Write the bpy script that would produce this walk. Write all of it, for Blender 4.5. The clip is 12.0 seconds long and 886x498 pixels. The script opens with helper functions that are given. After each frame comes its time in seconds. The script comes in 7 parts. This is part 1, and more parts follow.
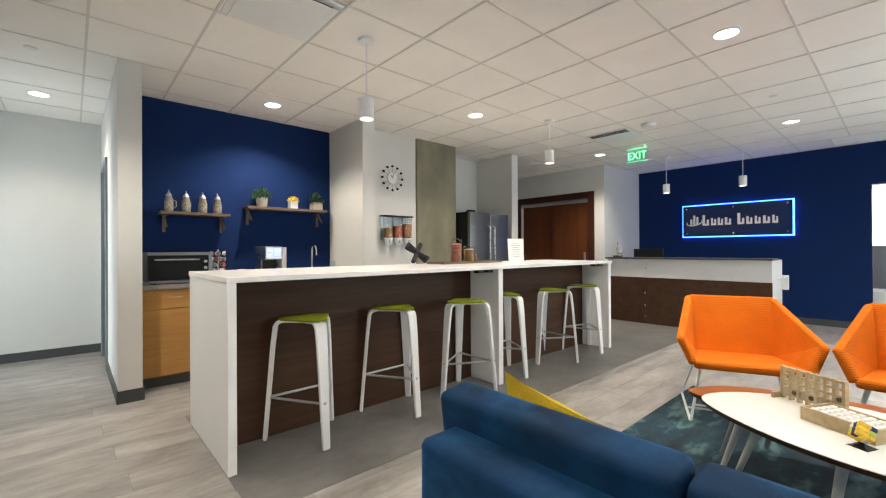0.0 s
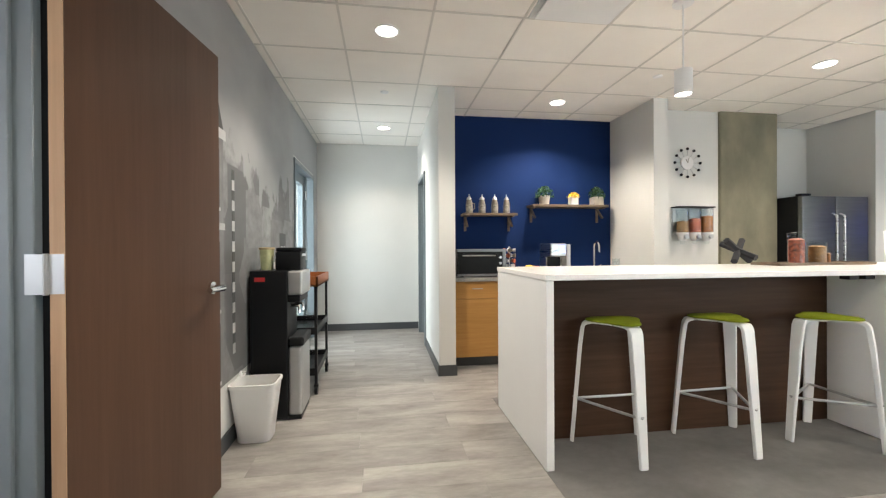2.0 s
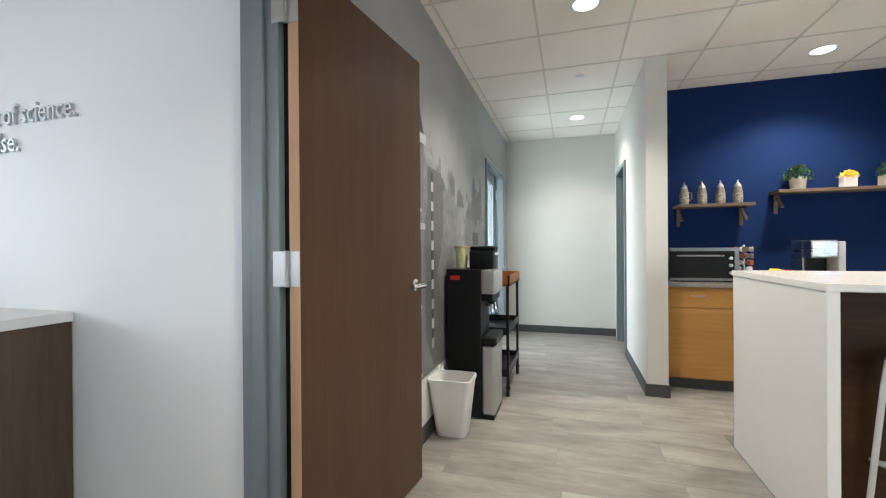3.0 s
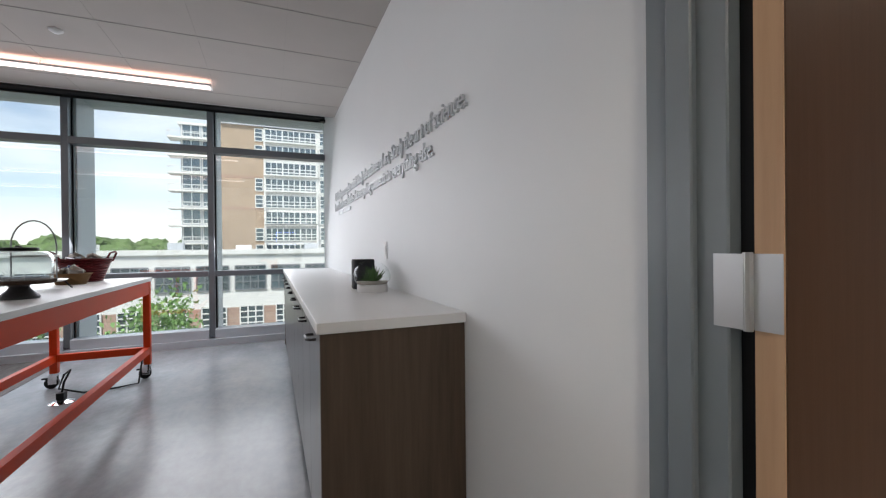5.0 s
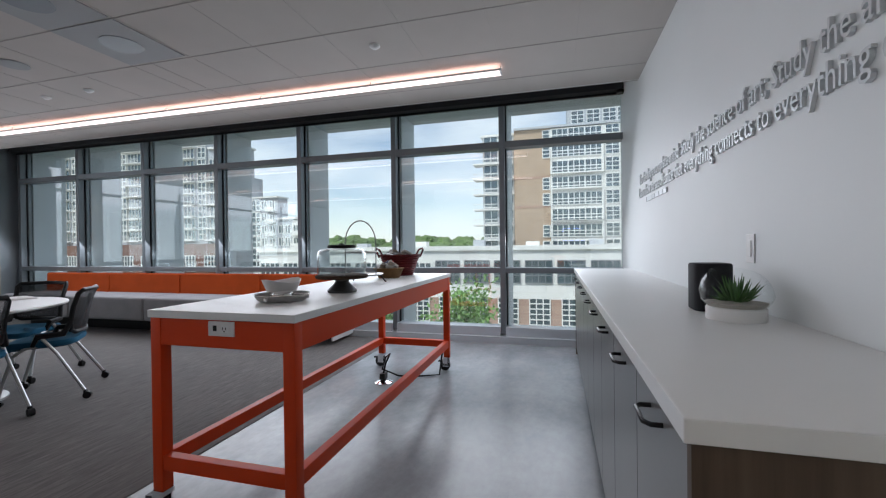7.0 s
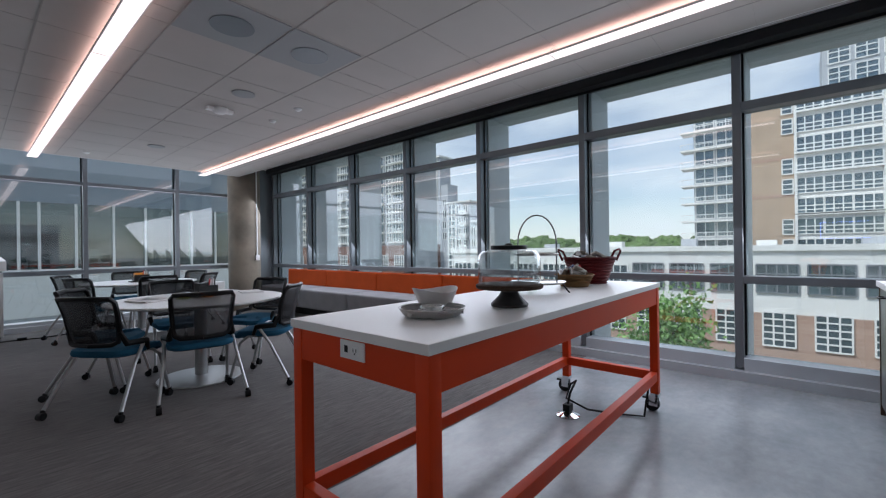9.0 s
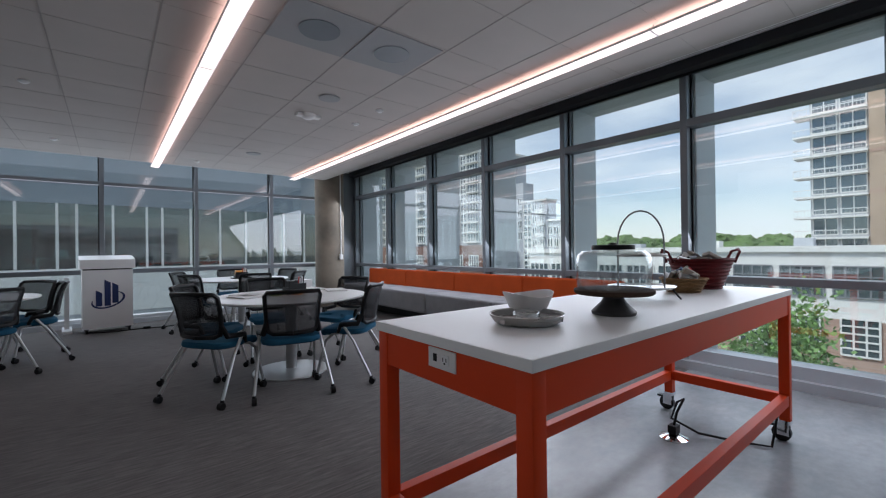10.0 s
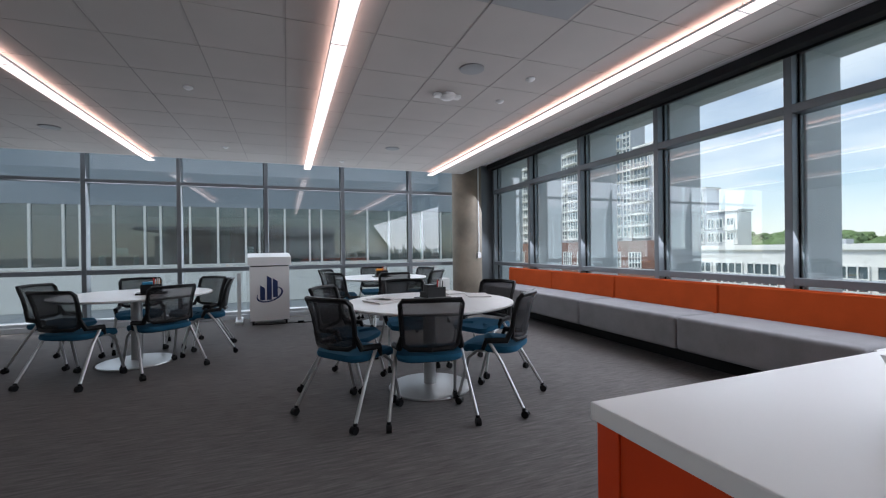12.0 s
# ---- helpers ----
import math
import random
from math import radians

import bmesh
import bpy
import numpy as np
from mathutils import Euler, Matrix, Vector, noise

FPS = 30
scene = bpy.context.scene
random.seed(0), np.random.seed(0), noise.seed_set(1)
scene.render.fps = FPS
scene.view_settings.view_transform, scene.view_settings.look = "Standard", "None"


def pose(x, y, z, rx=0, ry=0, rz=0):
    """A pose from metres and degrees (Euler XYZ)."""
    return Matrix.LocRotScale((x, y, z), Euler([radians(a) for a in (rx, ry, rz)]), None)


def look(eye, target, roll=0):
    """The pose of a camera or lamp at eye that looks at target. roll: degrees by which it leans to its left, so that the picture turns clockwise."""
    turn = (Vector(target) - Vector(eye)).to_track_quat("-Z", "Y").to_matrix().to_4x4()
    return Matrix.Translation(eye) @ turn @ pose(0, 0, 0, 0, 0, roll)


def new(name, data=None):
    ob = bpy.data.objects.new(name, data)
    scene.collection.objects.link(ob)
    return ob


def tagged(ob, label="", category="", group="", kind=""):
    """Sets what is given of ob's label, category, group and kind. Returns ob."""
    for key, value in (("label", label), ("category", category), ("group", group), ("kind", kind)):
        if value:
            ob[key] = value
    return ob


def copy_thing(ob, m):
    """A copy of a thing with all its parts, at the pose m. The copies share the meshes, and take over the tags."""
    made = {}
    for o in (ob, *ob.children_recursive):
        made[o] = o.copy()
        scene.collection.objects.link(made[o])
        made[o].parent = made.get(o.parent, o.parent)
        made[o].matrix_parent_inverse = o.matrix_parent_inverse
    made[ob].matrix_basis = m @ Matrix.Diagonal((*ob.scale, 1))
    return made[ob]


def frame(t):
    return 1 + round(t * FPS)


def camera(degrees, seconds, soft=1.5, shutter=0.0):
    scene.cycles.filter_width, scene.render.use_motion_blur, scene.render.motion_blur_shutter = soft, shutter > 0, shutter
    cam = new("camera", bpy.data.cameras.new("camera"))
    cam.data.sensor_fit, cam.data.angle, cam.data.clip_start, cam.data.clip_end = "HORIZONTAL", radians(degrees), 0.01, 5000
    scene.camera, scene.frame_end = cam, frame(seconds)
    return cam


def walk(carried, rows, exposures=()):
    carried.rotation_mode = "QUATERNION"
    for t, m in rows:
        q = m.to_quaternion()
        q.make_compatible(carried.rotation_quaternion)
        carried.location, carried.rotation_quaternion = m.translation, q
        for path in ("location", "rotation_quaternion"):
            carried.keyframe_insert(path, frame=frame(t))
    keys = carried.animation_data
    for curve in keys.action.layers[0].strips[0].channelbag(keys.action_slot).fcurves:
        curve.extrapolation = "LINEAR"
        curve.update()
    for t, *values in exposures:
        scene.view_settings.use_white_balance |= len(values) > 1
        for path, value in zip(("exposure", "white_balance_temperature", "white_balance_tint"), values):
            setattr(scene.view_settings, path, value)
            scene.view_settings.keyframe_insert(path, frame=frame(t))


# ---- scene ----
cam = camera(93.8, 12.0, soft=1.2)
PATH = [
    (0, (1.203, -1.666, 1.208), (2.538, -0.176, 1.213), -0.3),
    (0.5, (1.147, -1.602, 1.208), (2.308, 0.026, 1.213), -0.3),
    (1, (1.076, -1.527, 1.21), (2.014, 0.239, 1.212), -0.3),
    (1.5, (1.002, -1.462, 1.215), (1.651, 0.43, 1.212), -0.3),
    (2, (0.951, -1.39, 1.22), (1.238, 0.59, 1.212), -0.3),
    (2.5, (0.936, -1.294, 1.215), (0.799, 0.701, 1.21), -0.4),
    (3, (0.884, -1.203, 1.214), (0.298, 0.71, 1.209), -0.4),
    (3.5, (0.789, -1.089, 1.21), (-0.228, 0.634, 1.197), -0.4),
    (3.7, (0.739, -1.027, 1.209), (-0.431, 0.596, 1.198), -0.7),
    (5.3, (0.285, -0.702, 1.225), (-1.637, -0.147, 1.212), -0.6),
    (5.5, (0.203, -0.713, 1.227), (-1.753, -0.296, 1.213), -0.7),
    (6, (0.034, -0.722, 1.228), (-1.965, -0.643, 1.216), -0.8),
    (6.5, (-0.155, -0.726, 1.226), (-2.14, -0.967, 1.214), -0.8),
    (7, (-0.388, -0.76, 1.228), (-2.317, -1.289, 1.214), -0.7),
    (7.2, (-0.478, -0.79, 1.23), (-2.382, -1.415, 1.215), -0.7),
    (8.8, (-0.953, -0.945, 1.228), (-2.512, -2.198, 1.228), -0.8),
    (9, (-0.974, -0.973, 1.229), (-2.485, -2.283, 1.23), -0.8),
    (9.5, (-1.008, -1.019, 1.231), (-2.394, -2.461, 1.232), -0.7),
    (10, (-1.031, -1.124, 1.23), (-2.285, -2.682, 1.235), -0.7),
    (10.5, (-1.055, -1.303, 1.238), (-2.175, -2.96, 1.239), -0.7),
    (11, (-1.123, -1.506, 1.238), (-2.108, -3.247, 1.238), -0.7),
    (11.5, (-1.221, -1.693, 1.251), (-2.066, -3.506, 1.249), -0.7),
    (12, (-1.286, -1.89, 1.259), (-1.992, -3.761, 1.255), -0.7),
]
walk(cam, [(t, look(eye, target, roll)) for t, eye, target, roll in PATH],
     exposures=((0, 1.2, 6500, 10), (1.0, 1.3, 6500, 10), (2.5, 1.5, 6450, 10), (3.0, 1.3, 6300, 8), (3.5, 1.02, 6500, 10), (5.5, 0.40, 6750, 14), (6.5, 0.36, 6600, 13), (7.0, 0.22, 6400, 12), (9.0, 0.02, 6200, 14), (10.5, 0.06, 6250, 13), (12, 0.27, 6300, 13)))

# ---- world, sun, large lights ----
world = bpy.data.worlds.new("sky")
scene.world = world
world.use_nodes = True
wn, wl = world.node_tree.nodes, world.node_tree.links
wn.clear()
w_out, w_bg = wn.new("ShaderNodeOutputWorld"), wn.new("ShaderNodeBackground")
w_sky = wn.new("ShaderNodeTexSky")
w_sky.sky_type, w_sky.sun_disc = "NISHITA", False
w_sky.sun_elevation, w_sky.sun_rotation = radians(53), radians(117)
w_sky.air_density, w_sky.dust_density = 1.0, 0.3
w_map, w_co = wn.new("ShaderNodeMapping"), wn.new("ShaderNodeTexCoord")
w_map.inputs["Scale"].default_value = (1.0, 1.0, 3.2)
w_cl = wn.new("ShaderNodeTexNoise")
w_cl.inputs["Scale"].default_value, w_cl.inputs["Detail"].default_value = 2.2, 6.0
w_ramp = wn.new("ShaderNodeValToRGB")
w_ramp.color_ramp.elements[0].position, w_ramp.color_ramp.elements[1].position = 0.34, 0.70
w_mix = wn.new("ShaderNodeMix")
w_mix.data_type = "RGBA"
w_mix.inputs["B"].default_value = (7.4, 7.8, 8.2, 1)
wl.new(w_co.outputs["Generated"], w_map.inputs["Vector"])
wl.new(w_map.outputs["Vector"], w_cl.inputs["Vector"])
wl.new(w_cl.outputs["Fac"], w_ramp.inputs["Fac"])
wl.new(w_ramp.outputs["Color"], w_mix.inputs["Factor"])
wl.new(w_sky.outputs["Color"], w_mix.inputs["A"])
wl.new(w_mix.outputs["Result"], w_bg.inputs["Color"])
w_bg.inputs["Strength"].default_value = 0.15
wl.new(w_bg.outputs["Background"], w_out.inputs["Surface"])

sun = new("sun", bpy.data.lights.new("sun", "SUN"))
sun.data.energy, sun.data.angle, sun.data.color = 3.4, radians(12), (1.0, 0.96, 0.9)
sun.matrix_world = look((0, 0, 60), (-40, 20, 0))


def spot(x, y, z, watts, degrees=130, color=(1.0, 0.9, 0.76), blend=0.7, target=None):
    lamp = new("downlight_lamp", bpy.data.lights.new("downlight_lamp", "SPOT"))
    lamp.data.energy, lamp.data.spot_size, lamp.data.spot_blend = watts, radians(degrees), blend
    lamp.data.color, lamp.data.shadow_soft_size = color, 0.06
    lamp.matrix_world = look((x, y, z), target or (x, y + 0.001, 0))


def area(x, y, z, target, w, h, watts, color):
    lamp = new("daylight_lamp", bpy.data.lights.new("daylight_lamp", "AREA"))
    lamp.data.shape, lamp.data.size, lamp.data.size_y = "RECTANGLE", w, h
    lamp.data.energy, lamp.data.color = watts, color
    lamp.matrix_world = look((x, y, z), target)


DAY = (0.88, 0.92, 1.0)
# Area lamps added as daylight in the openings: west, south, the lobby's made-up window and the room north of the
# lettered wall
area(-5.40, -5.2, 1.72, (-2.2, -5.2, -0.6), 9.5, 1.5, 115, DAY)
area(-1.3, -10.56, 1.75, (-1.3, -4, 0.3), 8.0, 2.3, 90, DAY)
area(-3.2, 4.3, 1.5, (2, 4.15, 1.3), 1.6, 2.2, 40, (0.9, 0.97, 1.0))
area(-0.30, 3.9, 1.25, (1.2, 4.75, 1.2), 0.9, 1.9, 18, (0.88, 0.97, 1.0))
area(6.3, -3.95, 1.5, (5.5, 2, 0.9), 4.6, 2.0, 48, (0.86, 0.95, 1.0))
# Lobby downlights; (2.84, -0.82) is made up to brighten the lounge floor
DOWNLIGHTS = ((0.986, 1.561), (0.97, 3.946), (2.785, 2.78), (4.645, 1.607), (7.62, 1.65), (4.695, -0.817), (7.715, -0.743), (0.986, -0.83), (2.84, -0.82), (0.986, -3.2), (4.695, -3.2), (7.715, -3.2))
for lx, ly in DOWNLIGHTS:
    spot(lx, ly, 2.73, 32 if ly > 3 else 50 if lx < 3 and ly < 0 else 80)
for lx, ly, lz in ((2.812, 0.958, 2.156), (5.455, 1.165, 2.226)):
    spot(lx, ly, lz, 19, 110)

# ---- materials ----
def principled(name):
    m = bpy.data.materials.new(name)
    m.use_nodes = True
    return m, m.node_tree.nodes, m.node_tree.links, m.node_tree.nodes["Principled BSDF"]


def coords(n, l, scale=(1, 1, 1), rot=(0, 0, 0)):
    c, mp = n.new("ShaderNodeTexCoord"), n.new("ShaderNodeMapping")
    mp.inputs["Scale"].default_value, mp.inputs["Rotation"].default_value = scale, rot
    l.new(c.outputs["Object"], mp.inputs["Vector"])
    return mp.outputs["Vector"]


def noise_tex(n, l, vec, scale, detail=3.0, rough=0.55):
    t = n.new("ShaderNodeTexNoise")
    t.inputs["Scale"].default_value, t.inputs["Detail"].default_value, t.inputs["Roughness"].default_value = scale, detail, rough
    l.new(vec, t.inputs["Vector"])
    return t.outputs["Fac"]


def ramp(n, l, fac, stops):
    r = n.new("ShaderNodeValToRGB")
    while len(r.color_ramp.elements) < len(stops):
        r.color_ramp.elements.new(0.5)
    for e, (p, c) in zip(r.color_ramp.elements, stops):
        e.position, e.color = p, (*c, 1)
    l.new(fac, r.inputs["Fac"])
    return r.outputs["Color"]


def bump(n, l, fac, bsdf, strength, dist=0.01):
    b = n.new("ShaderNodeBump")
    b.inputs["Strength"].default_value, b.inputs["Distance"].default_value = strength, dist
    l.new(fac, b.inputs["Height"])
    l.new(b.outputs["Normal"], bsdf.inputs["Normal"])


def mixed(n, l, a, b, fac, kind="MIX"):
    x = n.new("ShaderNodeMix")
    x.data_type, x.blend_type = "RGBA", kind
    for key, v in (("A", a), ("B", b), ("Factor", fac)):
        if isinstance(v, (int, float)):
            x.inputs[key].default_value = v if key == "Factor" else (v, v, v, 1)
        elif isinstance(v, tuple):
            x.inputs[key].default_value = (*v, 1)
        else:
            l.new(v, x.inputs[key])
    return x.outputs["Result"]


def paint(name, col, rough=0.5, vary=0.06, scale=3.0, fine=90.0, relief=0.05, metal=0.0, coat=0.0, stretch=(1, 1, 1)):
    """A painted, moulded or metal surface with broad unevenness and fine relief."""
    m, n, l, b = principled(name)
    v = coords(n, l, stretch)
    big, small = noise_tex(n, l, v, scale, 4), noise_tex(n, l, v, fine, 2)
    dark, light = tuple(c * (1 - vary) for c in col), tuple(min(1, c * (1 + vary)) for c in col)
    l.new(ramp(n, l, big, ((0.3, dark), (0.7, light))), b.inputs["Base Color"])
    rr = n.new("ShaderNodeMapRange")
    rr.inputs["To Min"].default_value, rr.inputs["To Max"].default_value = max(0.03, rough * 0.85), min(1, rough * 1.15)
    l.new(big, rr.inputs["Value"])
    l.new(rr.outputs["Result"], b.inputs["Roughness"])
    b.inputs["Metallic"].default_value, b.inputs["Coat Weight"].default_value = metal, coat
    if relief:
        bump(n, l, small, b, relief, 0.002)
    return m


def wood(name, dark, light, along="x", rough=0.42, scale=1.0, per_piece=False):
    """Wood veneer with long grain along one axis and slow changes of tone."""
    m, n, l, b = principled(name)
    s = {"x": (1.2, 22, 22), "y": (22, 1.2, 22), "z": (22, 22, 1.2)}[along]
    v = coords(n, l, tuple(k * scale for k in s))
    g1 = noise_tex(n, l, v, 1.6, 6, 0.62)
    v2 = coords(n, l, tuple(k * scale * 0.25 for k in s))
    g2 = noise_tex(n, l, v2, 1.3, 3)
    c = ramp(n, l, g1, ((0.3, dark), (0.72, light)))
    c = mixed(n, l, c, ramp(n, l, g2, ((0.25, tuple(x * 0.75 for x in dark)), (0.75, light))), 0.45)
    l.new(c, b.inputs["Base Color"])
    b.inputs["Roughness"].default_value = rough
    b.inputs["Specular IOR Level"].default_value = 0.15
    bump(n, l, g1, b, 0.12, 0.002)
    return m


def fabric(name, col, vary=0.15, weave=260.0, relief=0.5, rough=0.9, sheen=0.1, ribs=None):
    m, n, l, b = principled(name)
    v = coords(n, l)
    big, small = noise_tex(n, l, v, 5, 4), noise_tex(n, l, v, weave, 2)
    c = ramp(n, l, big, ((0.3, tuple(x * (1 - vary) for x in col)), (0.72, tuple(min(1, x * (1 + vary)) for x in col))))
    c = mixed(n, l, c, ramp(n, l, small, ((0.3, (0.72, 0.72, 0.72)), (0.7, (1, 1, 1)))), 0.8, "MULTIPLY")
    l.new(c, b.inputs["Base Color"])
    b.inputs["Roughness"].default_value, b.inputs["Sheen Weight"].default_value = rough, sheen
    b.inputs["Sheen Tint"].default_value = (*(min(1, x * 2.5) for x in col), 1)
    b.inputs["Specular IOR Level"].default_value = 0.2
    h = small
    if ribs:
        wv = n.new("ShaderNodeTexWave")
        wv.bands_direction, wv.inputs["Scale"].default_value = "Z", ribs
        l.new(coords(n, l), wv.inputs["Vector"])
        h = wv.outputs["Fac"]
    bump(n, l, h, b, relief, 0.003)
    return m


def glass_pane(name, tint=(0.86, 0.93, 0.93), gloss=0.04, edge=0.75):
    """Flat glazing: clear but slightly tinted, with a mirror gloss that grows at grazing angles."""
    m, n, l, b = principled(name)
    n.remove(b)
    tr, gl, mx, lw = n.new("ShaderNodeBsdfTransparent"), n.new("ShaderNodeBsdfGlossy"), n.new("ShaderNodeMixShader"), n.new("ShaderNodeLayerWeight")
    tr.inputs["Color"].default_value = (*tint, 1)
    gl.inputs["Roughness"].default_value = 0.01
    pw, mr = n.new("ShaderNodeMath"), n.new("ShaderNodeMapRange")
    pw.operation, pw.inputs[1].default_value = "POWER", 4.0
    lw.inputs["Blend"].default_value = 0.5
    mr.inputs["To Min"].default_value, mr.inputs["To Max"].default_value = gloss, edge
    l.new(lw.outputs["Facing"], pw.inputs[0])
    l.new(pw.outputs["Value"], mr.inputs["Value"])
    l.new(mr.outputs["Result"], mx.inputs["Fac"])
    l.new(tr.outputs["BSDF"], mx.inputs[1])
    l.new(gl.outputs["BSDF"], mx.inputs[2])
    l.new(mx.outputs["Shader"], n["Material Output"].inputs["Surface"])
    return m


def lit(name, col, strength):
    m, n, l, b = principled(name)
    b.inputs["Base Color"].default_value = (0.8, 0.8, 0.8, 1)
    b.inputs["Emission Color"].default_value, b.inputs["Emission Strength"].default_value = (*col, 1), strength
    return m


def lvt(name, stops, along=(1.0, 9.0, 1.0), random_tone=0.0, rough=0.42):
    """Vinyl flooring with streaky, cloudy print."""
    m, n, l, b = principled(name)
    c = n.new("ShaderNodeTexCoord")
    info = n.new("ShaderNodeObjectInfo")
    geo = n.new("ShaderNodeNewGeometry")
    add = n.new("ShaderNodeVectorMath")
    add.operation = "MULTIPLY_ADD"
    add.inputs[1].default_value = (37.0 * (random_tone > 0), 53.0 * (random_tone > 0), 11.0)
    l.new(info.outputs["Random"], add.inputs[0])
    l.new(geo.outputs["Position"], add.inputs[2])
    mp = n.new("ShaderNodeMapping")
    mp.inputs["Scale"].default_value = along
    l.new(add.outputs["Vector"], mp.inputs["Vector"])
    v = mp.outputs["Vector"]
    a, s = noise_tex(n, l, v, 1.6, 7, 0.62), noise_tex(n, l, v, 14, 4, 0.6)
    col = ramp(n, l, a, stops)
    col = mixed(n, l, col, ramp(n, l, s, ((0.3, (0.78, 0.77, 0.76)), (0.7, (1, 1, 1)))), 0.6, "MULTIPLY")
    if random_tone:
        tone = ramp(n, l, info.outputs["Random"], ((0.0, (1 - random_tone,) * 3), (1.0, (1.0, 1.0, 1.0))))
        col = mixed(n, l, col, tone, 1.0, "MULTIPLY")
    l.new(col, b.inputs["Base Color"])
    b.inputs["Roughness"].default_value = rough
    bump(n, l, s, b, 0.08, 0.002)
    return m


WHITE_WALL = paint("wall_paint_white", (0.63, 0.63, 0.61), 0.75, 0.03, 1.2, 160, 0.06)
LETTER_WALL = paint("wall_paint_pale_grey", (0.77, 0.79, 0.79), 0.55, 0.025, 0.8, 160, 0.05)
BLUE_WALL = paint("wall_paint_blue", (0.0030, 0.0185, 0.088), 0.8, 0.08, 1.5, 160, 0.06)
BLUE_WALL.node_tree.nodes["Principled BSDF"].inputs["Specular IOR Level"].default_value = 0.2
GREY_WALL = paint("wall_paint_grey", (0.34, 0.35, 0.36), 0.7, 0.05, 1.5, 160, 0.06)
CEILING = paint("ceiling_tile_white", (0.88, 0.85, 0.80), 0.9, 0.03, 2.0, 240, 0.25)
# Same white tile, darkened: the meeting room's dimmer light is in the colour
CEILING_DIM = paint("ceiling_tile_white_dim", (0.495, 0.465, 0.44), 0.9, 0.04, 2.0, 240, 0.25)
GRID = paint("ceiling_grid_metal", (0.66, 0.64, 0.60), 0.55, 0.04)
SOFFIT = paint("plaster_white", (0.72, 0.72, 0.72), 0.85, 0.03)
BASE = paint("rubber_base_charcoal", (0.055, 0.06, 0.065), 0.55, 0.1)
FRAME = paint("door_frame_grey", (0.17, 0.20, 0.22), 0.4, 0.05)
ALU = paint("mullion_grey", (0.19, 0.21, 0.23), 0.38, 0.05, 2, 90, 0.02, 0.35)
# Much paler than the mullions: sky sheen on sill and curb is painted in
SILL_SKYLIT = paint("sill_aluminium_skylit", (0.60, 0.64, 0.68), 0.32, 0.05, 2, 90, 0.02, 0.3)
FIN = paint("facade_fin_grey", (0.62, 0.67, 0.70), 0.5, 0.05)
BLACK = paint("black_plastic", (0.006, 0.0065, 0.0075), 0.42, 0.15)
BLACK.node_tree.nodes["Principled BSDF"].inputs["Specular IOR Level"].default_value = 0.25
BLACKMAT = paint("black_fabric", (0.012, 0.013, 0.016), 0.8, 0.1)
DARKSTEEL = paint("black_steel", (0.02, 0.02, 0.022), 0.35, 0.1, metal=0.6)
STEEL = paint("brushed_steel", (0.55, 0.55, 0.54), 0.28, 0.06, 4, 40, 0.05, 1.0, 0, (1, 1, 12))
FRIDGE_STEEL = paint("fridge_steel", (0.24, 0.245, 0.25), 0.34, 0.06, 4, 40, 0.05, 1.0, 0, (1, 1, 12))
CHROME = paint("chrome", (0.75, 0.75, 0.76), 0.1, 0.03, metal=1.0, relief=0)
SILVER = paint("silver_paint", (0.46, 0.47, 0.47), 0.35, 0.05, metal=0.7)
LETTER = paint("letter_satin_silver", (0.60, 0.62, 0.63), 0.35, 0.04, metal=0.25)
WHITE_LAM = paint("laminate_white", (0.80, 0.80, 0.79), 0.38, 0.02, 2, 120, 0.02)
SIGN_WHITE = paint("sign_white", (0.92, 0.92, 0.92), 0.5, 0.01)
WHITE_PLAS = paint("plastic_white", (0.76, 0.75, 0.74), 0.4, 0.03)
WHITE_POW = paint("powder_coat_white", (0.78, 0.79, 0.79), 0.4, 0.03)
QUARTZ = paint("quartz_white", (0.80, 0.79, 0.78), 0.25, 0.03, 40, 300, 0.01)
DARKWOOD = wood("veneer_dark_walnut", (0.046, 0.023, 0.013), (0.088, 0.047, 0.028), "x")
DARKWOOD_Z = wood("veneer_dark_upright", (0.075, 0.054, 0.040), (0.145, 0.105, 0.077), "z", 0.5)
CRED_DOOR = paint("cabinet_front_grey", (0.13, 0.13, 0.125), 0.3, 0.05, 2, 120, 0.02)
DOOR_WOOD = wood("door_veneer_brown", (0.076, 0.040, 0.025), (0.108, 0.059, 0.038), "z", 0.36, 1.3)
EDGE_WOOD = wood("door_edge_light", (0.42, 0.26, 0.15), (0.60, 0.40, 0.25), "z")
PLATE_WOOD = wood("plate_walnut", (0.045, 0.028, 0.020), (0.085, 0.055, 0.038), "x", 0.8)
OAK = wood("oak_cabinet", (0.38, 0.19, 0.055), (0.55, 0.30, 0.10), "x", 0.4)
SHELF_WOOD = wood("shelf_weathered_wood", (0.10, 0.07, 0.05), (0.26, 0.20, 0.15), "x", 0.6)
RED_WOOD = wood("sliding_door_brown", (0.10, 0.030, 0.012), (0.17, 0.055, 0.022), "z", 0.4)
PRINT_PALE = paint("print_pale_grey", (0.42, 0.425, 0.43), 0.5, 0.25, 6, 90, 0.0)
PRINT_MID = paint("print_mid_grey", (0.17, 0.172, 0.176), 0.5, 0.35, 5, 90, 0.0)
PRINT_DARK = paint("print_dark_grey", (0.045, 0.046, 0.048), 0.5, 0.4, 5, 90, 0.0)
TRIM_WOOD = wood("trim_dark", (0.035, 0.013, 0.007), (0.07, 0.026, 0.014), "z")
MID_WOOD = wood("orange_wood_top", (0.26, 0.085, 0.030), (0.40, 0.14, 0.05), "y", 0.4)
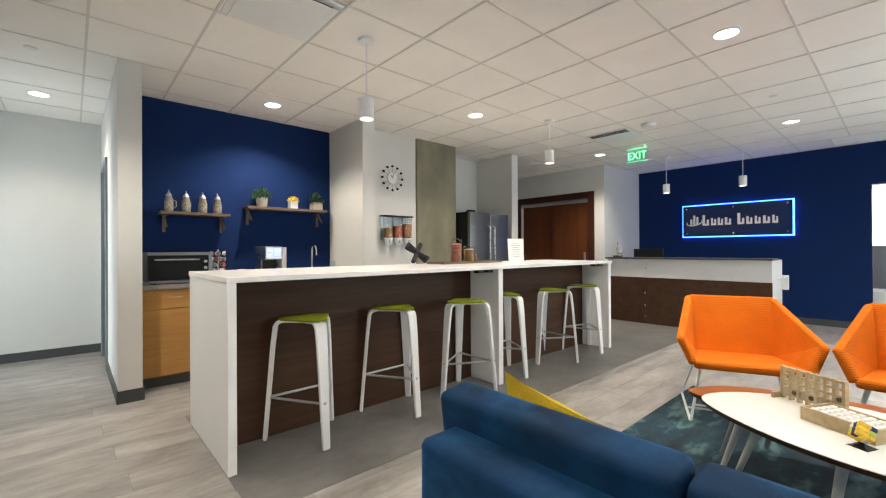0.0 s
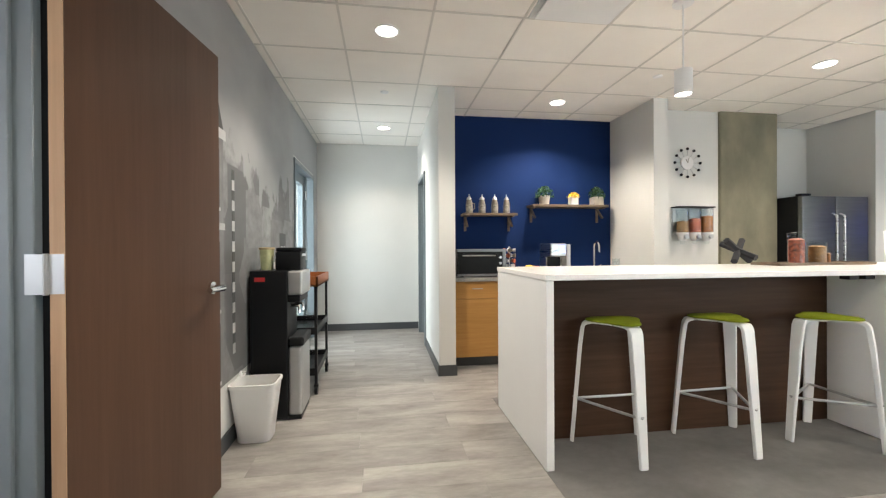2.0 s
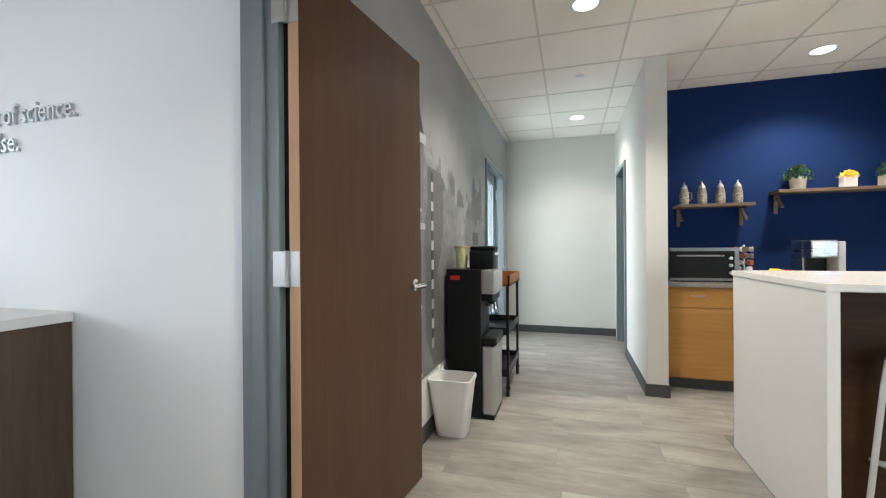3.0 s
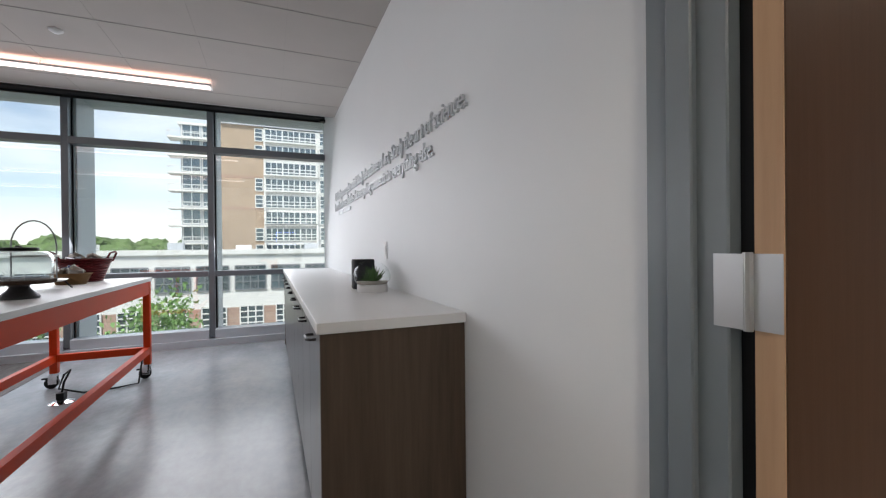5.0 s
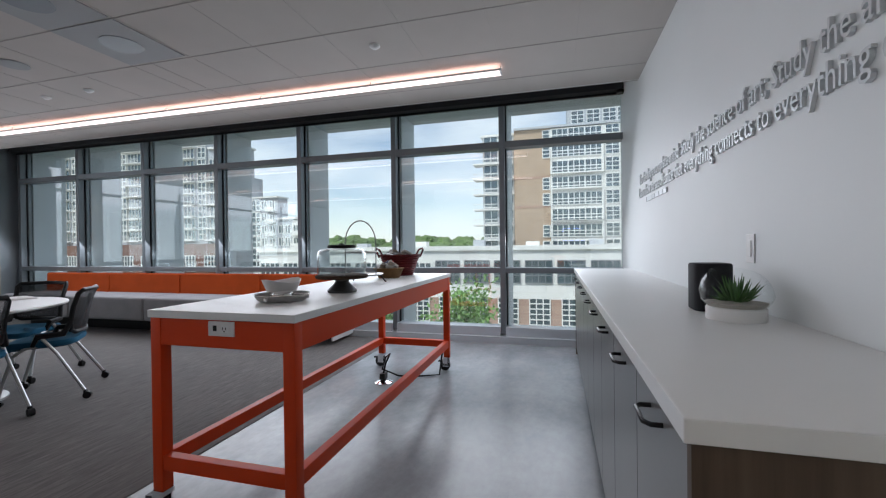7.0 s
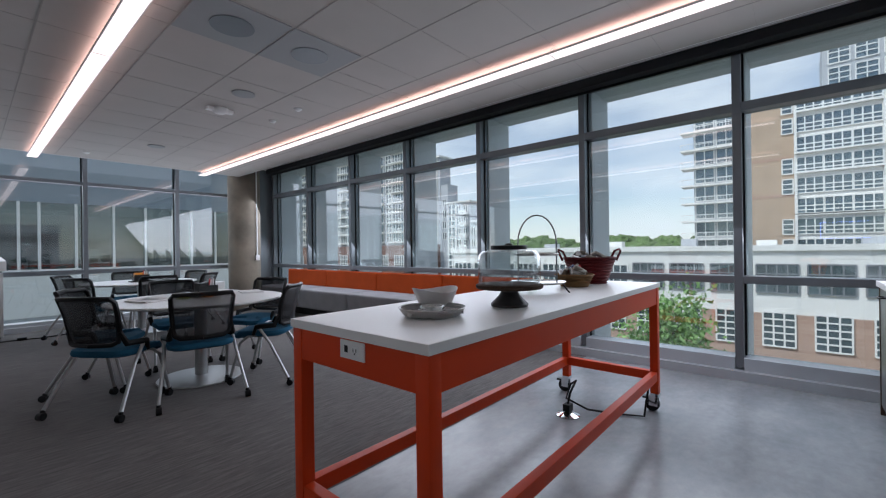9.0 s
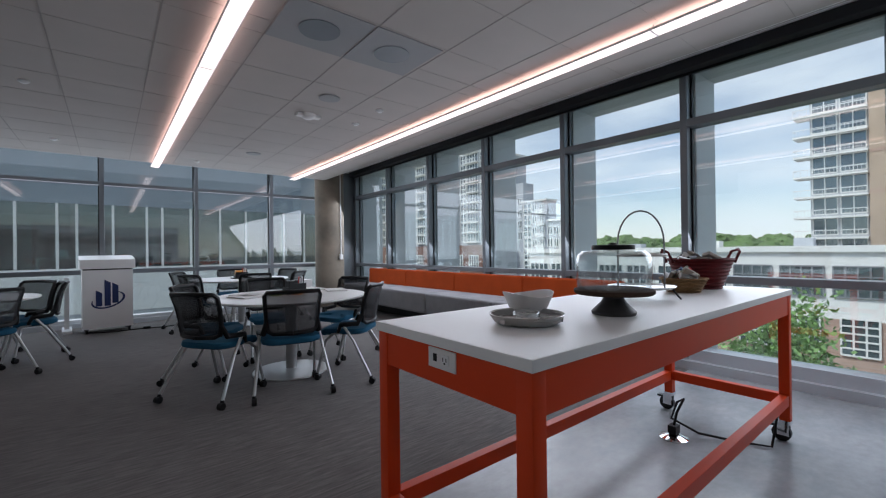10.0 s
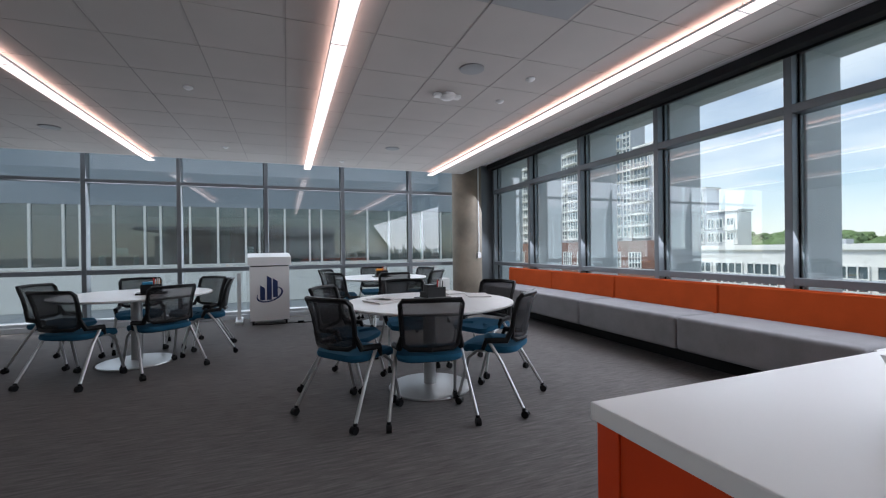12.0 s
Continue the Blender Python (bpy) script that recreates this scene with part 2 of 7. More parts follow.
PLY = wood("plywood_light", (0.40, 0.30, 0.16), (0.62, 0.50, 0.31), "y", 0.6)
ORANGE_MET = paint("powder_coat_orange", (0.64, 0.055, 0.007), 0.40, 0.05, 3, 120, 0.03)
ORANGE_MET.node_tree.nodes["Principled BSDF"].inputs["Specular IOR Level"].default_value = 0.25
ORANGE_FAB = fabric("fabric_orange_back", (0.56, 0.085, 0.015), 0.08, 300, 0.3)
ORANGE_CHAIR = fabric("fabric_orange_ribbed", (0.74, 0.175, 0.008), 0.08, 320, 0.6, ribs=24)
GREY_FAB = fabric("fabric_grey_seat", (0.27, 0.27, 0.28), 0.10, 300, 0.3)
VELVET = fabric("velvet_blue", (0.003, 0.031, 0.092), 0.55, 420, 0.25, 0.75, 0.25)
vn, vl = VELVET.node_tree.nodes, VELVET.node_tree.links
vl.new(ramp(vn, vl, noise_tex(vn, vl, coords(vn, vl, (1, 1, 2.2)), 6.0, 5, 0.6), ((0.42, (0.02, 0.02, 0.02)), (0.68, (0.95, 0.95, 0.95)))), vn["Principled BSDF"].inputs["Sheen Weight"])
vn["Principled BSDF"].inputs["Sheen Tint"].default_value = (0.05, 0.28, 0.60, 1)
YELLOW_FAB = fabric("fabric_yellow", (0.62, 0.43, 0.03), 0.18, 200, 0.8)
GREEN_SEAT = fabric("fabric_lime_seat", (0.21, 0.25, 0.012), 0.12, 260, 0.3)
TEAL_SEAT = fabric("fabric_teal_seat", (0.019, 0.105, 0.185), 0.15, 300, 0.3)
CARPET_STOPS = ((0.30, (0.105, 0.098, 0.094)), (0.55, (0.19, 0.178, 0.171)), (0.75, (0.295, 0.277, 0.264)))
CONCRETE = paint("concrete_column", (0.22, 0.19, 0.15), 0.85, 0.28, 2.4, 40, 0.3)
CONCRETE2 = paint("concrete_column_lobby", (0.215, 0.20, 0.14), 0.85, 0.30, 2.6, 40, 0.35, stretch=(1, 1, 0.6))
PLANK = lvt("vinyl_plank", ((0.28, (0.175, 0.164, 0.154)), (0.5, (0.298, 0.281, 0.265)), (0.75, (0.442, 0.42, 0.398))), (1.3, 4.0, 1), 0.10)
DARKLVT = lvt("vinyl_slate", ((0.3, (0.10, 0.098, 0.096)), (0.55, (0.16, 0.157, 0.153)), (0.8, (0.235, 0.23, 0.224))), (1.2, 1.6, 1), 0, 0.4)
SLATE = lvt("vinyl_concrete_grey", ((0.3, (0.255, 0.275, 0.30)), (0.52, (0.345, 0.365, 0.385)), (0.78, (0.46, 0.48, 0.50))), (1.0, 1.5, 1), 0, 0.24)
PANE = glass_pane("window_glass", (0.90, 0.94, 0.94), 0.105)
WING_PANE = glass_pane("wing_glass", (0.52, 0.64, 0.64), 0.11, 0.8)
DOME = glass_pane("dome_glass", (0.93, 0.95, 0.95), 0.05, 0.95)
CLEAR = glass_pane("clear_glass", (0.95, 0.97, 0.97), 0.02, 0.6)
LAMP_DISC = lit("downlight_lens", (1.0, 0.93, 0.82), 3.5)
STRIP_UP = lit("strip_uplight", (1.0, 0.64, 0.55), 3.4)
STRIP = lit("strip_lens", (1.0, 0.80, 0.75), 1.5)
BLUE_GLOW = lit("sign_edge_light", (0.02, 0.14, 1.0), 3.6)
EXIT_GREEN = lit("exit_green", (0.02, 0.85, 0.28), 1.3)
LEAF = paint("leaf_green", (0.055, 0.14, 0.03), 0.6, 0.45, 14, 60, 0.2)
LEAF_DARK = paint("leaf_dark_green", (0.015, 0.06, 0.015), 0.6, 0.4, 14, 60, 0.2)
FOREST = paint("woodland", (0.115, 0.185, 0.06), 0.9, 0.4, 0.08, 0.8, 0.4)
TREE_LEAF = paint("tree_leaf", (0.21, 0.36, 0.12), 0.7, 0.4, 0.7, 12, 0.2)
BARK = paint("bark", (0.10, 0.075, 0.055), 0.9, 0.3, 3, 30, 0.5)
POT_CLAY = paint("pot_concrete", (0.42, 0.38, 0.33), 0.8, 0.15, 20)
YELLOW = paint("yellow_flower", (0.85, 0.58, 0.05), 0.6, 0.2, 30)
TAN = paint("stoneware_tan", (0.20, 0.175, 0.14), 0.5, 0.25, 30)
WICKER = fabric("wicker_tan", (0.27, 0.16, 0.075), 0.25, 90, 0.9, 0.7, 0.0)
RED_BASKET = fabric("basket_dark_red", (0.115, 0.012, 0.014), 0.2, 90, 0.9, 0.6, 0.0)
STONE_DARK = paint("turned_wood_dark", (0.055, 0.055, 0.055), 0.5, 0.2, 20)
JUG_BAND = paint("jug_print", (0.26, 0.24, 0.20), 0.5, 0.6, 60, 120, 0.05)
PAPER = paint("paper_white", (0.78, 0.77, 0.76), 0.7, 0.02)
BLUEPAINT = paint("navy_print", (0.012, 0.028, 0.12), 0.5, 0.05)
RED = paint("red_label", (0.55, 0.03, 0.03), 0.5, 0.1)
ORANGE_CARD = paint("orange_card", (0.85, 0.32, 0.03), 0.5, 0.1)
BLUE_CARD = paint("blue_card", (0.03, 0.28, 0.50), 0.5, 0.1)
CUP_GREEN = paint("cup_pale_green", (0.55, 0.56, 0.30), 0.35, 0.15, 20)
PAD_GREEN = paint("green_note", (0.50, 0.62, 0.12), 0.6, 0.1)
GRANITE = paint("counter_grey", (0.26, 0.25, 0.235), 0.35, 0.25, 60, 200, 0.03)
CANDY = paint("sweets_mixed", (0.36, 0.09, 0.045), 0.5, 0.75, 45, 80, 0.3)
CEREAL = paint("cereal_mixed", (0.34, 0.13, 0.035), 0.6, 0.6, 40, 80, 0.3)
MIXED_NUT = paint("snack_tan", (0.26, 0.13, 0.04), 0.6, 0.4, 50, 80, 0.3)


def carpet_mat():
    m, n, l, b = principled("carpet_charcoal")
    v = coords(n, l, (5, 70, 1))
    a, s, w = noise_tex(n, l, v, 1.0, 4, 0.7), noise_tex(n, l, coords(n, l), 420, 2), noise_tex(n, l, coords(n, l), 0.9, 3)
    c = ramp(n, l, a, CARPET_STOPS)
    c = mixed(n, l, c, ramp(n, l, s, ((0.3, (0.6, 0.6, 0.6)), (0.7, (1, 1, 1)))), 0.8, "MULTIPLY")
    c = mixed(n, l, c, ramp(n, l, w, ((0.3, (0.86, 0.86, 0.86)), (0.7, (1, 1, 1)))), 1.0, "MULTIPLY")
    l.new(c, b.inputs["Base Color"])
    b.inputs["Roughness"].default_value = 0.95
    bump(n, l, a, b, 0.6, 0.004)
    return m


def rug_mat():
    m, n, l, b = principled("rug_sea")
    v = coords(n, l, (1.0, 2.6, 1))
    a, s = noise_tex(n, l, v, 1.7, 5, 0.6), noise_tex(n, l, coords(n, l), 260, 2)
    c = ramp(n, l, a, ((0.36, (0.006, 0.012, 0.022)), (0.52, (0.012, 0.045, 0.065)), (0.6, (0.09, 0.17, 0.18)), (0.68, (0.02, 0.075, 0.09))))
    l.new(c, b.inputs["Base Color"])
    b.inputs["Roughness"].default_value = 0.95
    bump(n, l, s, b, 0.7, 0.006)
    return m


def mural_mat():
    """A grey photographic print: smooth sky above an uneven skyline of dark trees and fronts."""
    m, n, l, b = principled("mural_print")
    sep = n.new("ShaderNodeSeparateXYZ")
    l.new(n.new("ShaderNodeTexCoord").outputs["Object"], sep.inputs["Vector"])
    sky = ramp(n, l, noise_tex(n, l, coords(n, l, (1, 0.8, 1.2)), 1.2, 3), ((0.3, (0.24, 0.245, 0.25)), (0.7, (0.34, 0.345, 0.35))))
    blocks = n.new("ShaderNodeTexVoronoi")
    blocks.distance, blocks.inputs["Scale"].default_value = "CHEBYCHEV", 2.6
    l.new(coords(n, l, (0.01, 1.0, 0.7)), blocks.inputs["Vector"])
    tone = ramp(n, l, blocks.outputs["Color"], ((0.2, (0.03, 0.03, 0.034)), (0.5, (0.10, 0.10, 0.105)), (0.85, (0.32, 0.325, 0.33))))
    soft = ramp(n, l, noise_tex(n, l, coords(n, l, (1, 2, 3)), 3.0, 5, 0.6), ((0.32, (0.25, 0.25, 0.25)), (0.68, (1, 1, 1))))
    low = mixed(n, l, mixed(n, l, tone, soft, 0.9, "MULTIPLY"), sky, 0.3)
    roofs = n.new("ShaderNodeTexVoronoi")
    roofs.voronoi_dimensions, roofs.inputs["Scale"].default_value = "1D", 2.4
    l.new(sep.outputs["Y"], roofs.inputs["W"])
    grey = n.new("ShaderNodeRGBToBW")
    l.new(roofs.outputs["Color"], grey.inputs["Color"])
    trees = noise_tex(n, l, coords(n, l, (0.01, 2.2, 1.4)), 2.2, 6, 0.62)
    line = n.new("ShaderNodeMath")
    line.operation, line.inputs[1].default_value = "MULTIPLY_ADD", 0.75
    l.new(grey.outputs["Val"], line.inputs[0])
    l.new(trees, line.inputs[2])
    edge = n.new("ShaderNodeMath")
    edge.operation, edge.inputs[1].default_value = "MULTIPLY_ADD", -1.0
    l.new(line.outputs["Value"], edge.inputs[0])
    l.new(sep.outputs["Z"], edge.inputs[2])
    mr = n.new("ShaderNodeMapRange")
    mr.inputs["From Min"].default_value, mr.inputs["From Max"].default_value = 0.80, 0.86
    l.new(edge.outputs["Value"], mr.inputs["Value"])
    l.new(mixed(n, l, low, sky, mr.outputs["Result"]), b.inputs["Base Color"])
    b.inputs["Roughness"].default_value = 0.5
    return m


def mesh_mat():
    """Open chair mesh: a black weave with gaps."""
    m, n, l, b = principled("chair_mesh_black")
    b.inputs["Base Color"].default_value, b.inputs["Roughness"].default_value = (0.03, 0.031, 0.034, 1), 0.7
    tr, mx = n.new("ShaderNodeBsdfTransparent"), n.new("ShaderNodeMixShader")
    mx.inputs["Fac"].default_value = 0.58
    l.new(tr.outputs["BSDF"], mx.inputs[1])
    l.new(b.outputs["BSDF"], mx.inputs[2])
    l.new(mx.outputs["Shader"], n["Material Output"].inputs["Surface"])
    return m


def brick_mat(name, c1, c2, mortar, scale):
    m, n, l, b = principled(name)
    t = n.new("ShaderNodeTexBrick")
    t.inputs["Color1"].default_value, t.inputs["Color2"].default_value, t.inputs["Mortar"].default_value = (*c1, 1), (*c2, 1), (*mortar, 1)
    t.inputs["Scale"].default_value = scale
    l.new(coords(n, l, (1, 1, 1), (radians(90), 0, radians(90))), t.inputs["Vector"])
    w = noise_tex(n, l, coords(n, l), 0.4, 4)
    l.new(mixed(n, l, t.outputs["Color"], ramp(n, l, w, ((0.3, (0.82, 0.82, 0.82)), (0.7, (1, 1, 1)))), 1.0, "MULTIPLY"), b.inputs["Base Color"])
    b.inputs["Roughness"].default_value = 0.9
    return m


CARPET, RUG, MURAL, MESH = carpet_mat(), rug_mat(), mural_mat(), mesh_mat()
BRICK = brick_mat("facade_brick", (0.50, 0.27, 0.13), (0.42, 0.21, 0.10), (0.50, 0.38, 0.28), 1.6)
PINK_BRICK = brick_mat("facade_brick_pink", (0.52, 0.36, 0.28), (0.47, 0.31, 0.24), (0.55, 0.46, 0.40), 1.6)
FAC_WHITE = paint("facade_white", (0.80, 0.79, 0.76), 0.8, 0.05, 0.3, 8, 0.1)
FAC_GREY = paint("facade_grey", (0.46, 0.48, 0.51), 0.8, 0.06, 0.2, 8, 0.1)
FAC_DARK = paint("facade_dark_grey", (0.22, 0.23, 0.245), 0.8, 0.06, 0.2, 8, 0.1)
FAC_BROWN = paint("facade_rust", (0.19, 0.10, 0.075), 0.8, 0.1, 0.2, 8, 0.1)
FAC_PANE = paint("facade_glass", (0.16, 0.21, 0.235), 0.10, 0.45, 0.35, 2, 0.0, 0.55)
WING_CLAD = paint("facade_blue_grey", (0.25, 0.29, 0.33), 0.55, 0.06, 0.2, 8, 0.1)
SEAM = paint("ceiling_seam", (0.36, 0.34, 0.32), 0.8, 0.04)
ROOF_GREY = paint("roof_gravel", (0.40, 0.39, 0.37), 0.95, 0.12, 0.2, 6, 0.2)
GROUND = paint("town_ground", (0.17, 0.18, 0.15), 0.95, 0.3, 0.02, 1, 0.2)

# ---- building helpers ----
def box(bm, x0, x1, y0, y1, z0, z1, bev=0.0, seg=2):
    vs = [bm.verts.new((x, y, z)) for x in (x0, x1) for y in (y0, y1) for z in (z0, z1)]
    fs = [bm.faces.new([vs[i] for i in f]) for f in ((0, 1, 3, 2), (4, 6, 7, 5), (0, 4, 5, 1), (2, 3, 7, 6), (0, 2, 6, 4), (1, 5, 7, 3))]
    if bev:
        es = {e for f in fs for e in f.edges}
        bmesh.ops.bevel(bm, geom=list(es), offset=bev, segments=seg, affect="EDGES", profile=0.6)


def obox(bm, c, size, rz=0.0, bev=0.0, rx=0.0, ry=0.0):
    """A box about its centre, turned by degrees."""
    n0 = len(bm.verts)
    bm.verts.ensure_lookup_table()
    tmp = bmesh.new()
    box(tmp, -size[0] / 2, size[0] / 2, -size[1] / 2, size[1] / 2, -size[2] / 2, size[2] / 2, bev)
    tmp.transform(pose(*c, rx, ry, rz))
    me = bpy.data.meshes.new("tmp")
    tmp.to_mesh(me)
    tmp.free()
    bm.from_mesh(me)
    bpy.data.meshes.remove(me)


def ring_faces(bm, rings, closed=True, caps=(True, True)):
    k = len(rings[0])
    for a, b in zip(rings, rings[1:]):
        for i in range(k if closed else k - 1):
            j = (i + 1) % k
            bm.faces.new((a[i], a[j], b[j], b[i]))
    if caps[0]:
        bm.faces.new(rings[0][::-1])
    if caps[1]:
        bm.faces.new(rings[-1])


def tube(bm, pts, r, seg=8, flat=1.0):
    """A round bar along points; r may be a list."""
    pts = [Vector(p) for p in pts]
    rs = r if isinstance(r, (list, tuple)) else [r] * len(pts)
    rings, side = [], None
    for i, p in enumerate(pts):
        d = (pts[min(i + 1, len(pts) - 1)] - pts[max(i - 1, 0)]).normalized()
        if side is None:
            side = d.cross(Vector((0, 0, 1)))
            if side.length < 0.1:
                side = d.cross(Vector((0, 1, 0)))
        side = (side - d * side.dot(d)).normalized()
        up = side.cross(d)
        rings.append([bm.verts.new(p + rs[i] * (math.cos(a) * side + flat * math.sin(a) * up)) for a in (2 * math.pi * k / seg for k in range(seg))])
    ring_faces(bm, rings)


def lathe(bm, prof, c=(0, 0, 0), seg=24, caps=(True, True), sx=1.0, sy=1.0):
    rings = [[bm.verts.new((c[0] + sx * r * math.cos(2 * math.pi * k / seg), c[1] + sy * r * math.sin(2 * math.pi * k / seg), c[2] + z)) for k in range(seg)] for r, z in prof]
    ring_faces(bm, rings, True, caps)


def loft(bm, outlines, caps=(True, True)):
    """Closed outlines of equal length, joined one to the next."""
    ring_faces(bm, [[bm.verts.new(p) for p in o] for o in outlines], True, caps)


def rounded(w, h, r, n=4):
    """Outline of a rounded rectangle about 0."""
    out = []
    for cx, cy, a0 in ((w / 2 - r, h / 2 - r, 0), (-w / 2 + r, h / 2 - r, 90), (-w / 2 + r, -h / 2 + r, 180), (w / 2 - r, -h / 2 + r, 270)):
        for k in range(n + 1):
            a = radians(a0 + 90 * k / n)
            out.append((cx + r * math.cos(a), cy + r * math.sin(a)))
    return out


def mesh_of(bm, name, mat, smooth=False):
    bmesh.ops.recalc_face_normals(bm, faces=bm.faces)
    me = bpy.data.meshes.new(name)
    bm.to_mesh(me)
    bm.free()
    me.materials.append(mat)
    if smooth:
        me.shade_smooth()
        me.set_sharp_from_angle(angle=radians(40))
    return me


def part(name, bm, mat, parent=None, label="", smooth=False, kind="", at=None):
    ob = new(name, mesh_of(bm, name, mat, smooth))
    ob.parent = parent
    if at is not None:
        ob.matrix_basis = at
    return tagged(ob, label, "", "", kind)


def solid(name, bm, mat, label="", category="", kind="structure", smooth=False, group=""):
    return tagged(part(name, bm, mat, None, "", smooth), label, category, group, kind)


def thing(name, x, y, z, rz, label, category, group="", kind=""):
    ob = new(name)
    ob.empty_display_size = 0.1
    ob.matrix_basis = pose(x, y, z, 0, 0, rz)
    return tagged(ob, label, category, group, kind)


def bx(*a, **k):
    bm = bmesh.new()
    box(bm, *a, **k)
    return bm


def bxs(*boxes, bev=0.0):
    bm = bmesh.new()
    for b in boxes:
        box(bm, *b, bev=bev)
    return bm


def tb(pts, r, seg=8, flat=1.0):
    bm = bmesh.new()
    tube(bm, pts, r, seg, flat)
    return bm


def lt(prof, c=(0, 0, 0), seg=24, caps=(True, True), sx=1.0, sy=1.0):
    bm = bmesh.new()
    lathe(bm, prof, c, seg, caps, sx, sy)
    return bm


def wall(name, axis, p0, p1, a0, a1, z0, z1, mat, holes=(), label=""):
    """A wall p0..p1 thick across axis, running a0..a1, with openings (a0, a1, z0, z1) through it."""
    bm = bmesh.new()

    def put(u0, u1, w0, w1):
        if u1 - u0 > 1e-4 and w1 - w0 > 1e-4:
            box(bm, *((p0, p1, u0, u1) if axis == "x" else (u0, u1, p0, p1)), w0, w1)

    at = a0
    for h0, h1, b0, b1 in sorted(holes):
        put(at, h0, z0, z1)
        put(h0, h1, z0, b0)
        put(h0, h1, b1, z1)
        at = h1
    put(at, a1, z0, z1)
    return solid(name, bm, mat, label, "wall")


def write(text, size, depth, mat, parent, name, m, label="", align="LEFT", width=None):
    """Raised lettering as a mesh, in the plane of m; width: stretch to that length."""
    cu = bpy.data.curves.new("text", "FONT")
    cu.body, cu.size, cu.extrude, cu.align_x, cu.resolution_u = text, size, depth / 2, align, 2
    ob = bpy.data.objects.new("text", cu)
    scene.collection.objects.link(ob)
    bpy.context.view_layer.update()
    me = bpy.data.meshes.new_from_object(ob.evaluated_get(bpy.context.evaluated_depsgraph_get()))
    bpy.data.objects.remove(ob)
    if width:
        xs = [v.co.x for v in me.vertices]
        k = width / (max(xs) - min(xs))
        for v in me.vertices:
            v.co.x = (v.co.x - min(xs)) * k
    me.materials.clear()
    me.materials.append(mat)
    o = new(name, me)
    o.parent, o.matrix_basis = parent, m
    return tagged(o, label)


def letters(text, size, depth, mat, parent, m, width):
    """Raised lettering, each letter a mesh of its own."""
    line = write(text, size, depth, mat, parent, "line", m, width=width)
    bm = bmesh.new()
    bm.from_mesh(line.data)
    bpy.data.objects.remove(line)
    bmesh.ops.remove_doubles(bm, verts=bm.verts, dist=0.00001)
    left, groups = set(bm.faces), []
    while left:
        todo, isle = [left.pop()], set()
        while todo:
            f = todo.pop()
            isle.add(f)
            for e in f.edges:
                for g in e.link_faces:
                    if g in left:
                        left.remove(g)
                        todo.append(g)
        xs = [v.co.x for f in isle for v in f.verts]
        groups.append([min(xs), max(xs), isle])
    groups.sort(key=lambda g: g[0])
    merged = [groups[0]]
    for a, b, isle in groups[1:]:
        if a < merged[-1][1] - 0.6 * (b - a):
            merged[-1] = [merged[-1][0], max(b, merged[-1][1]), merged[-1][2] | isle]
        else:
            merged.append([a, b, isle])
    for a, b, isle in merged:
        ids, verts, faces = {}, [], []
        for f in isle:
            for v in f.verts:
                if v not in ids:
                    ids[v] = len(verts)
                    verts.append(tuple(v.co))
            faces.append([ids[v] for v in f.verts])
        me = bpy.data.meshes.new("letter")
        me.from_pydata(verts, [], faces)
        me.materials.append(mat)
        ob = new("letter", me)
        ob.parent, ob.matrix_basis = parent, m
    bm.free()

# ---- structure: floors, ceilings, walls ----
LC, RC, POCKET = 2.745, 2.78, 3.10          # lobby ceiling, meeting room ceiling, raised edge at the windows
WX, SY, EX, LS = -5.71, -10.42, 3.6, -3.85  # west glass, south glass, east wall of the meeting room, south wall of the lobby

solid("floor_subfloor_lobby", bx(-0.17, 12.4, LS, 5.02, -0.30, -0.012), DARKLVT, "grey vinyl underlay beneath the lobby planks", "floor")
solid("floor_inlay", bx(1.82, 8.14, 0.31, 1.86, -0.012, 0.0035), DARKLVT, "dark slate-look vinyl floor under the bar", "floor")
solid("floor_meeting", bx(WX - 0.1, -0.001, -2.83, 0, -0.30, 0.0), SLATE, "grey concrete-look vinyl floor beside the windows", "floor")
bm = bxs((WX - 0.1, -0.001, SY - 0.2, -2.83, -0.30, 0.004), (-0.001, EX, SY - 0.2, LS - 0.15, -0.30, 0.004))
solid("floor_carpet", bm, CARPET, "charcoal striped loop carpet in the meeting room", "carpet")
solid("floor_north_room", bx(WX - 0.1, -0.17, 0.15, 5.0, -0.30, -0.002), SLATE, "grey floor of the room behind the glazed door", "floor")


